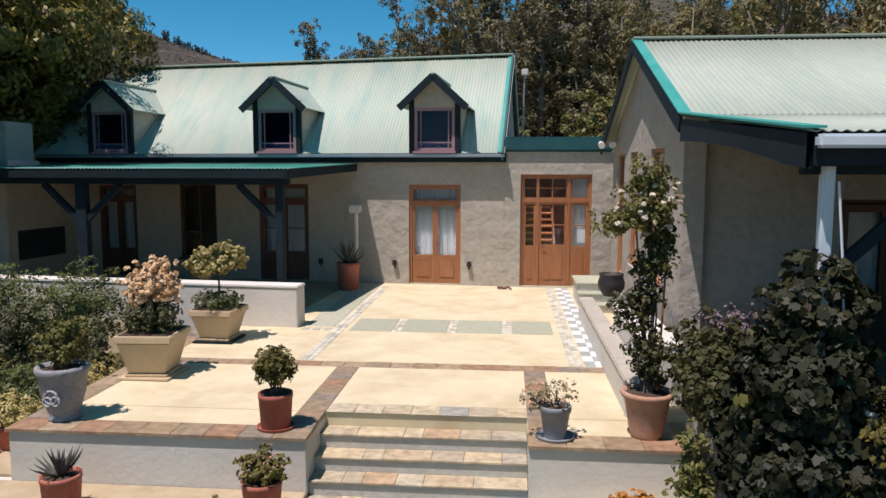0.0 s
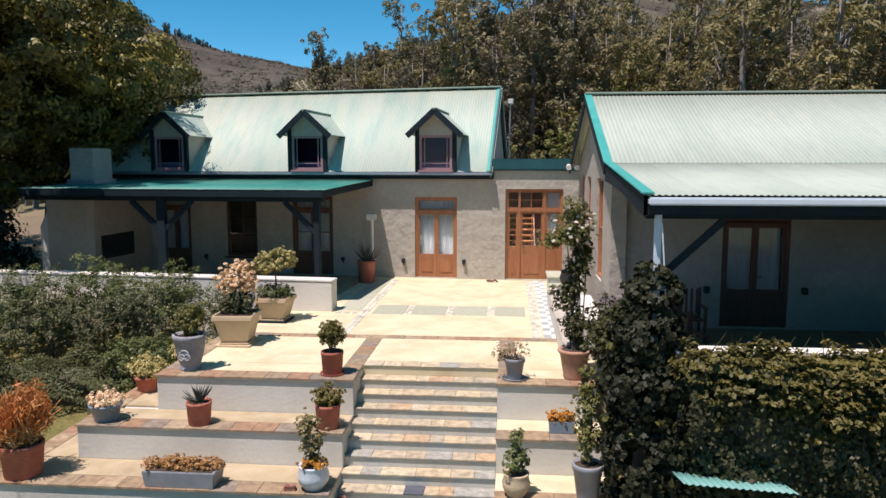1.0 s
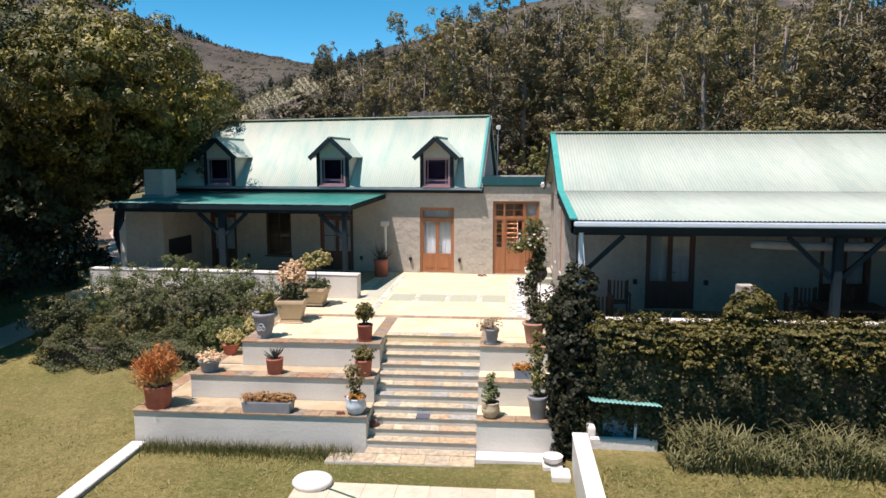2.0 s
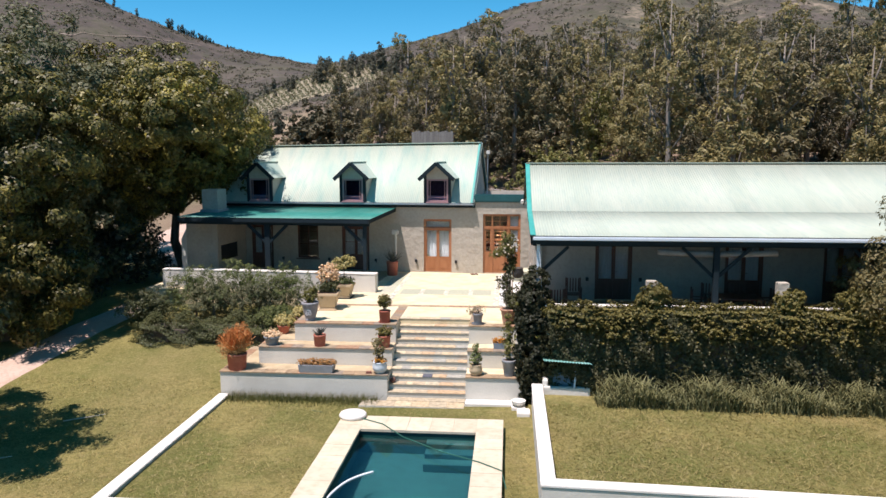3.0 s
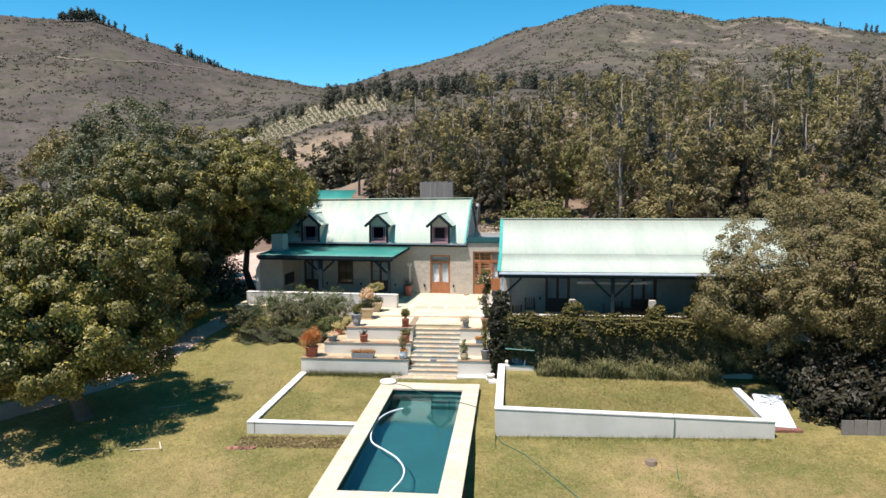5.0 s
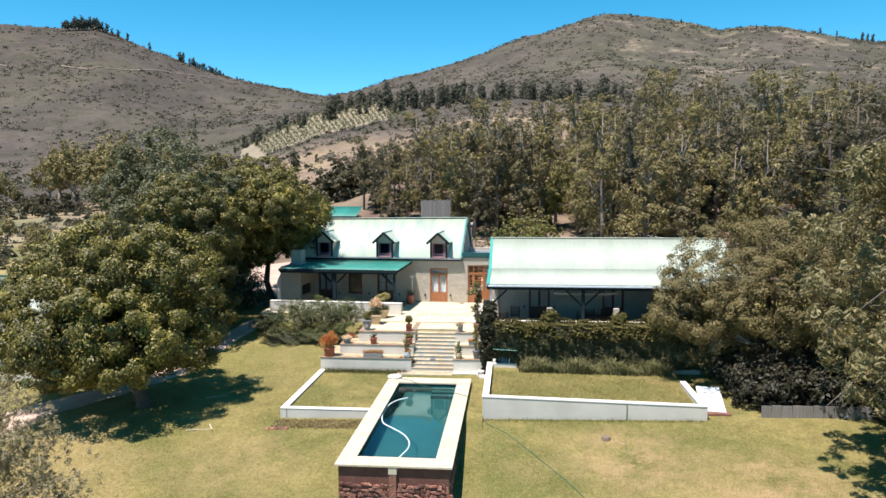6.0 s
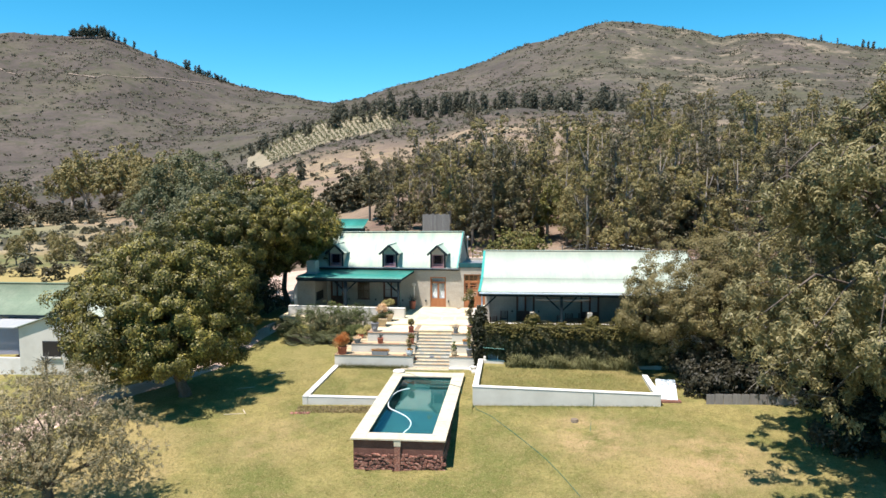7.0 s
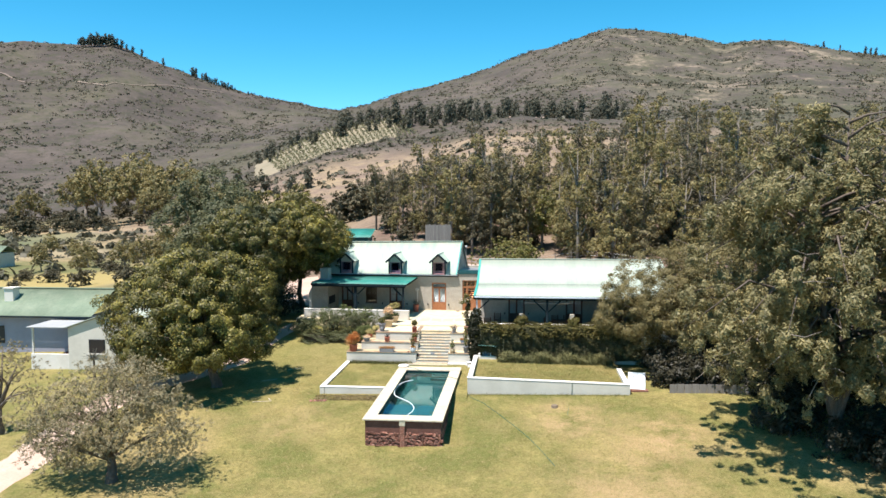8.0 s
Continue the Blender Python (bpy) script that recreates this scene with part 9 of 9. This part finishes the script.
def hedges():
    rn = np.random.default_rng(21)
    h = thing("creeper_hedge", "deep creeper-covered hedge below the verandah with a yellowing top", "hedge")
    p, n = box_points(rn, 66000, 5.15, 16.4, -13.15, -12.8, -1.35, 1.02, 0.16)
    scatter_leaves("hedge_face", p, n, 0.085, 0.055, L_HEDG2, h, 22, upness=0.2)
    p, n = box_points(rn, 20000, 5.1, 16.4, -13.2, -12.72, 0.86, 1.12, 0.1)
    tb = [(5.4 + 0.55 * k, -12.98, 1.0 + 0.08 * math.sin(k * 1.9), 0.42, 0.26, 0.16 + 0.07 * math.sin(k * 2.7)) for k in range(20)]
    tb += [(5.7 + 0.42 * k, -13.18 - 0.1 * math.sin(k * 2.3), 0.62 + 0.2 * math.sin(k * 1.7), 0.46, 0.26, 0.34 + 0.14 * math.sin(k * 3.1)) for k in range(24)]
    p2, n2 = crown_points(tb, 1300, 26, 0.14, 127, 0.6, 0.3, 0.7, 5)
    p, n = np.concatenate([p, p2]), np.concatenate([n, n2])
    scatter_leaves("hedge_top", p, n, 0.08, 0.05, L_HEDGT, h, 23, upness=0.7, label="yellow-green new growth along the top")
    p, n = box_points(rn, 4200, 5.1, 16.2, -13.24, -12.8, 0.25, 0.98, 0.12)
    p[:, 2] += np.abs(rn.normal(size=len(p))) * 0.25 - 0.25
    scatter_leaves("hanging_growth", p, n, 0.065, 0.04, L_HEDGS, h, 27, upness=0.2, label="yellow-green shoots hanging over the face")
    for k in range(46):
        x, top = 5.4 + 0.235 * k + rn.uniform(-0.1, 0.1), rn.uniform(-0.1, 0.6)
        m = int(rn.uniform(30, 80))
        q = np.stack([x + 0.05 * rn.normal(size=m), -13.2 + 0.04 * rn.normal(size=m), top - rn.uniform(0, rn.uniform(0.5, 1.3), m)], 1)
        scatter_leaves("trailing_strand", q, np.tile([0.0, -1.0, 0.2], (m, 1)), 0.075, 0.05, L_HEDGS, h, 300 + k, upness=0.2)["kind"] = "stuff"
    part("woody_core", box(bmesh.new(), 5.3, 16.2, -12.98, -12.8, -1.35, 0.8), M_BARK, h)
    r = random.Random(4)
    for i in range(60):
        x = r.uniform(5.3, 14)
        bm = tube(bmesh.new(), [(x, -13.0, 1.0), (x + r.uniform(-0.05, 0.05), -13.03, 1.2), (x + r.uniform(-0.14, 0.14), -13.06, 1.3 + r.uniform(0, 0.2))], [0.006, 0.005, 0.002], 4)
        part("shoot", bm, L_HEDGT, h)
    for x, s in ((8.05, 1.15), (11.7, 0.9), (13.6, 1.2)):
        b = thing("shrub", "small leafy shrub rising over the verandah wall", "shrub", (x, -12.95, 1.1), group="wall shrubs")
        pts, hint = crown_points([(0, 0, 0.25 * s, 0.42 * s, 0.3, 0.32 * s), (0.2, 0, 0.45 * s, 0.25, 0.2, 0.2)], 330, 12, 0.06, int(x), 0.4, 0.3)
        scatter_leaves("foliage", pts, hint, 0.09, 0.055, L_HEDGT, b, 24)
        part("stem", tube(bmesh.new(), [(0, 0, -0.3), (0.05, 0, 0.2), (0, 0, 0.5 * s)], [0.02, 0.015, 0.006], 5), M_BARK, b)
    # creeper column over the verandah post
    c = thing("creeper_column", "tall column of ivy-leaved creeper over the corner post", "creeper")
    blobs = [(4.74, -12.45, -1.4, 0.46, 0.46, 0.7), (4.68, -12.5, -0.5, 0.50, 0.5, 0.85), (4.68, -12.52, 0.5, 0.52, 0.52, 0.8), (4.72, -12.5, 1.2, 0.48, 0.46, 0.6), (4.78, -12.46, 1.75, 0.34, 0.34, 0.46),
             (4.62, -11.95, 0.75, 0.4, 0.42, 0.45), (5.18, -12.72, 0.55, 0.36, 0.32, 0.62), (5.2, -12.74, -0.35, 0.4, 0.36, 0.9)]
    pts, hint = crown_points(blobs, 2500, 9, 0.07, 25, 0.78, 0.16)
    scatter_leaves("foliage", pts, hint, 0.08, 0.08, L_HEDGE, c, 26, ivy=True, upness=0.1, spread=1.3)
    pts, hint = crown_points(blobs, 40, 3, 0.07, 27, 1.0, 0.14)
    scatter_leaves("new_leaves", pts, hint, 0.085, 0.085, L_LIME, c, 28, ivy=True, upness=0.35, spread=0.8, label="bright new leaves")
    part("stem", tube(bmesh.new(), [(4.72, -12.3, -2.1), (4.74, -12.36, 0), (4.78, -12.4, 2.0)], [0.14, 0.12, 0.05], 8), M_BARK, c)
    b = thing("shrub", "dusky flowering shrub behind the creeper column", "shrub", (4.62, -11.1, 0.28))
    pts, hint = crown_points([(-0.1, 0, 0.75, 0.45, 0.5, 0.5), (-0.15, 0.7, 0.5, 0.4, 0.5, 0.45), (-0.25, -0.5, 0.7, 0.35, 0.4, 0.5)], 520, 12, 0.06, 91, 0.4, 0.3)
    scatter_leaves("foliage", pts, hint, 0.07, 0.04, L_CLIMB, b, 92)
    pts, hint = crown_points([(-0.02, 0, 1.12, 0.3, 0.3, 0.18)], 55, 9, 0.05, 93, 0.5, 0.3)
    scatter_leaves("blossom", pts, hint, 0.045, 0.035, L_MAUVE, b, 94, label="dusty mauve flower heads")
    part("stem", tube(bmesh.new(), [(0, 0, -0.1), (0, 0, 0.5)], [0.04, 0.02], 6), M_BARK, b)
    # strap-leaved bed
    bed = thing("strap_leaf_bed", "bed of grey-green strap-leaved plants at the foot of the hedge", "plant bed", kind="stuff")
    V, F = [], []
    r = random.Random(8)
    for k in range(3600):
        x, y = r.uniform(6.4, 14.4), r.uniform(-14.35, -13.35)
        z = -1.30 + 0.02 * (y + 13) - 0.012 * (x - 5)
        a, L, w = r.uniform(0, 6.28), r.uniform(0.28, 0.88) * (0.75 + 0.35 * math.sin(x * 3.1 + y * 2)), 0.014
        dx, dy = math.cos(a), math.sin(a)
        b0 = len(V)
        for s, hh, out, ww in ((0, 0, 0, 1), (0.5, 0.62, 0.22, 0.9), (0.85, 0.82, 0.52, 0.6), (1, 0.74, 0.75, 0.1)):
            V.append((x + dx * out * L - dy * w * ww, y + dy * out * L + dx * w * ww, z + hh * L))
            V.append((x + dx * out * L + dy * w * ww, y + dy * out * L - dx * w * ww, z + hh * L))
        for s in range(3):
            F.append((b0 + 2 * s, b0 + 2 * s + 1, b0 + 2 * s + 3, b0 + 2 * s + 2))
    raw("blades", V, F, L_STRAP, bed)
    # dusky hedge and shrubs below the porch wall
    g = thing("dusky_hedge", "long low dusky grey-green hedge at the lawn's edge", "hedge")
    p, n = box_points(rn, 26000, -9.4, -4.3, -9.0, -7.5, -1.4, -0.58, 0.2)
    scatter_leaves("foliage", p, n, 0.09, 0.035, L_LAV, g, 29, upness=0.5)
    part("woody_core", box(bmesh.new(), -9.2, -4.5, -8.8, -7.7, -1.5, -0.8), M_BARK, g)
    for x, y, s, mt, lb in ((-8.2, -6.5, 1.0, L_SHRUB, "leafy green shrub below the porch wall"), (-6.4, -6.4, 1.1, L_SHRUB, "leafy green shrub below the porch wall"), (-4.7, -6.5, 1.0, L_SHRUB, "leafy green shrub below the porch wall"),
                            (-7.3, -7.0, 0.8, L_DARK, "blue-green shrub behind the dusky hedge"), (-5.5, -7.0, 0.85, L_DARK, "blue-green shrub behind the dusky hedge"), (-9.8, -7.4, 0.7, L_LAV, "dusky shrub in the shade of the tree"), (-4.2, -8.7, 0.7, L_SHRUB, "leafy green shrub beside the planters")):
        zb = gz(x, y)
        b = thing("shrub", lb, "shrub", (x, y, zb), group="porch shrubs")
        s *= 1.38
        pts, hint = crown_points([(-0.3 * s, 0, 0.75 * s, 0.75 * s, 0.7 * s, 0.6 * s), (0.4 * s, 0.1, 0.85 * s, 0.7 * s, 0.65 * s, 0.55 * s), (0.1, -0.2, 1.15 * s, 0.45 * s, 0.45 * s, 0.4 * s)], 330, 30, 0.13, int(x * 7) % 97, 0.45, 0.3)
        pts[:, 2] = np.maximum(pts[:, 2], 0.02)
        scatter_leaves("foliage", pts, hint, 0.065, 0.032, mt, b, 30, upness=0.5)
        part("stem", tube(bmesh.new(), [(0, 0, -0.3), (0.05, 0, 0.5 * s), (0, 0, 0.9 * s)], [0.05, 0.04, 0.01], 6), M_BARK, b)
    for k in range(2):
        x, y = (-3.3 - 0.55 * k, -7.4)
        b = thing("conifer_shrub", "small upright conifer beside the planters", "shrub", (x, y, gz(x, y)), group="small conifers")
        pts, hint = crown_points([(0, 0, 0.6, 0.24, 0.24, 0.7), (0, 0, 1.25, 0.14, 0.14, 0.4)], 200, 10, 0.05, 31 + k, 0.5, 0.15)
        scatter_leaves("foliage", pts, hint, 0.06, 0.03, L_DARK, b, 31 + k)
        part("stem", tube(bmesh.new(), [(0, 0, -0.2), (0, 0, 1.3)], [0.03, 0.01], 5), M_BARK, b)
    # dry bed under the left lawn wall
    d = thing("dry_bed", "strip of dry reddish groundcover edged with stone under the lawn wall", "plant bed", kind="stuff")
    pts = np.stack([rn.uniform(-5.0, -0.9, 4200), rn.uniform(-20.95, -20.1, 4200), np.zeros(4200)], 1)
    pts[:, 2] = ground_z(pts[:, 0], pts[:, 1]) - 0.03 + np.abs(rn.normal(size=4200)) * 0.05
    scatter_leaves("groundcover", pts, rn.normal(size=pts.shape) * 0.3, 0.1, 0.03, L_DRY, d, 33, upness=0.3)
    r = random.Random(3)
    for k in range(5):
        x, y = -5.1 + 0.22 * k, -21.0 + r.uniform(-0.04, 0.04)
        s = thing("edging_stone", "rough brown edging stone at the end of the bed", "stone", (x, y, gz(x, y)), group="edging stones")
        bm = bmesh.new()
        bmesh.ops.create_icosphere(bm, subdivisions=2, radius=0.12)
        for v in bm.verts:
            v.co *= 1 + 0.35 * noise.noise(v.co * 9 + Vector((k, 0, 0)))
            v.co.z *= 0.7
        part("stone", bm, M_BRICK, s)
    # garden around the cottage
    pl = thing("cordyline", "spiky cordyline palm in front of the cottage", "palm", (-22.0, -17.0, gz(-22.0, -17.0)))
    part("trunk", tube(bmesh.new(), [(0, 0, -0.2), (0.03, 0, 0.7), (0, 0, 1.5)], [0.1, 0.08, 0.07], 7), M_BARK, pl)
    rosette(46, 0.85, L_ALOE, 44, -0.5, 0.05, 1.45)(pl, 0.0)
    for x, s, m_ in ((-19.8, 0.8, L_SHRUB), (-18.8, 0.7, L_YELL), (-20.7, 0.6, L_SHRUB)):
        b = thing("shrub", "low flowering shrub along the cottage wall", "shrub", (x, -15.4, gz(x, -15.4)), group="cottage shrubs")
        pts, hint = crown_points([(0, 0, 0.35 * s, 0.6 * s, 0.5 * s, 0.4 * s)], 160, 10, 0.08, int(-x * 3), 0.4, 0.3)
        pts[:, 2] = np.maximum(pts[:, 2], 0.02)
        scatter_leaves("foliage", pts, hint, 0.12, 0.08, m_, b, 45)
    # bright bushes behind the link
    for x, y, s, m_, lb in ((5.4, 9.5, 2.0, L_LIME, "yellow-green bush behind the link roof"), (8.0, 10.5, 1.75, L_LIME, "yellow-green bush behind the link roof"), (7.0, 13.0, 1.9, L_GUM, "olive bush at the wood's edge"), (-7.0, 18.0, 0.9, L_DRYB, "dry brown bush behind the farmhouse"), (3.6, 10.5, 0.8, L_GUM, "olive bush at the wood's edge")):
        b = thing("shrub", lb, "shrub", (x, y, gz(x, y)), group="slope shrubs")
        pts, hint = crown_points([(0, 0, 1.3 * s, 1.4 * s, 1.2 * s, 1.2 * s), (0.8, 0.2, 2.1 * s, 0.9 * s, 0.9 * s, 0.8 * s)], 330, 12, 0.16, int(x * 5) + 60, 0.45, 0.3)
        pts[:, 2] = np.maximum(pts[:, 2], 0.02)
        scatter_leaves("foliage", pts, hint, 0.2, 0.11, m_, b, 46)
        part("stem", tube(bmesh.new(), [(0, 0, -0.3), (0.05, 0, 0.8 * s), (0.1, 0, 1.6 * s)], [0.07, 0.05, 0.02], 6), M_BARK, b)


L_MAUVE = foliage("dusty_mauve_petals", [(0.11, 0.085, 0.095), (0.18, 0.14, 0.155), (0.26, 0.21, 0.22)])
L_DRY = foliage("dry_reddish_groundcover", [(0.16, 0.115, 0.055), (0.27, 0.205, 0.10), (0.38, 0.30, 0.155)])
L_DRYB = foliage("dry_brown_leaves", [(0.20, 0.12, 0.06), (0.30, 0.19, 0.10), (0.38, 0.27, 0.16)])


def grass():
    """Blades over the near lawns and longer tufts along the terrace wall."""
    rn = np.random.default_rng(61)

    def blades(name, x, y, z, h, w, label, mt=None, flop=1.5):
        n = len(x)
        a = rn.uniform(0, 6.28, n)
        lean = rn.normal(size=(n, 2)) * h[:, None] * flop
        dx, dy = np.cos(a) * w, np.sin(a) * w
        V = np.stack([np.stack([x - dx, y - dy, z], 1), np.stack([x + dx, y + dy, z], 1), np.stack([x + lean[:, 0], y + lean[:, 1], z + h], 1)], 1).reshape(-1, 3)
        me = bpy.data.meshes.new(name)
        me.vertices.add(3 * n)
        me.vertices.foreach_set("co", V.astype(np.float32).ravel())
        me.loops.add(3 * n)
        me.loops.foreach_set("vertex_index", np.arange(3 * n, dtype=np.int32))
        me.polygons.add(n)
        me.polygons.foreach_set("loop_start", np.arange(0, 3 * n, 3, dtype=np.int32))
        me.update(calc_edges=True)
        me.materials.append(mt or L_GRASS)
        tagged(new(name, me), label, "grass", kind="stuff")

    n = 3200
    x, y = rn.uniform(-4.5, 0.1, n), -12.62 - np.abs(rn.normal(size=n)) * 0.22
    blades("grass_tufts", x, y, np.full(n, -1.95), rn.uniform(0.1, 0.32, n), 0.008, "longer grass tufts along the terrace wall", L_TUFT, 0.45)
    n = 1400
    x, y = rn.uniform(4.7, 14.6, n), -19.9 - np.abs(rn.normal(size=n)) * 0.15
    blades("grass_tufts", x, y, ground_z(x, y) - 0.02, rn.uniform(0.06, 0.2, n), 0.008, "grass tufts along the foot of the retaining wall", L_TUFT, 0.45)
    n = 120000
    x, y = rn.uniform(-16, 22, n), rn.uniform(-44, -20, n)
    ok = ~((x > -0.6) & (x < 4.0) & (y > -27.1))
    x, y = x[ok], y[ok]
    blades("lawn_grass", x, y, ground_z(x, y) - 0.01, rn.uniform(0.02, 0.07, len(x)), 0.016, "short mixed green and dry lawn grass")
    n = 22000
    x, y = rn.uniform(-14, 4.6, n), rn.uniform(-20, -11.6, n)
    inner = (x > -4.5) & (y > -19.5) & (y < -12.6)
    ok = ~((x > -0.6) & (x < 4.0) & (y < -14.5)) & ((x < -4.95) | inner)
    x, y, inner = x[ok], y[ok], inner[ok]
    z = np.where(inner, -1.93 + 0.004 * (y + 12), ground_z(x, y)) - 0.01
    blades("lawn_grass", x, y, z, rn.uniform(0.03, 0.08, len(x)), 0.012, "short mixed green and dry lawn grass")
    n = 14000
    x, y = rn.uniform(5.05, 14.4, n), rn.uniform(-19.4, -14.2, n)
    blades("lawn_grass", x, y, -1.30 + 0.02 * (y + 13) - 0.012 * (x - 5), rn.uniform(0.03, 0.08, n), 0.012, "short mixed green and dry lawn grass")


garden_trees()
right_trees()
woodland()
valley_trees()
hedges()
scrub()
grass()
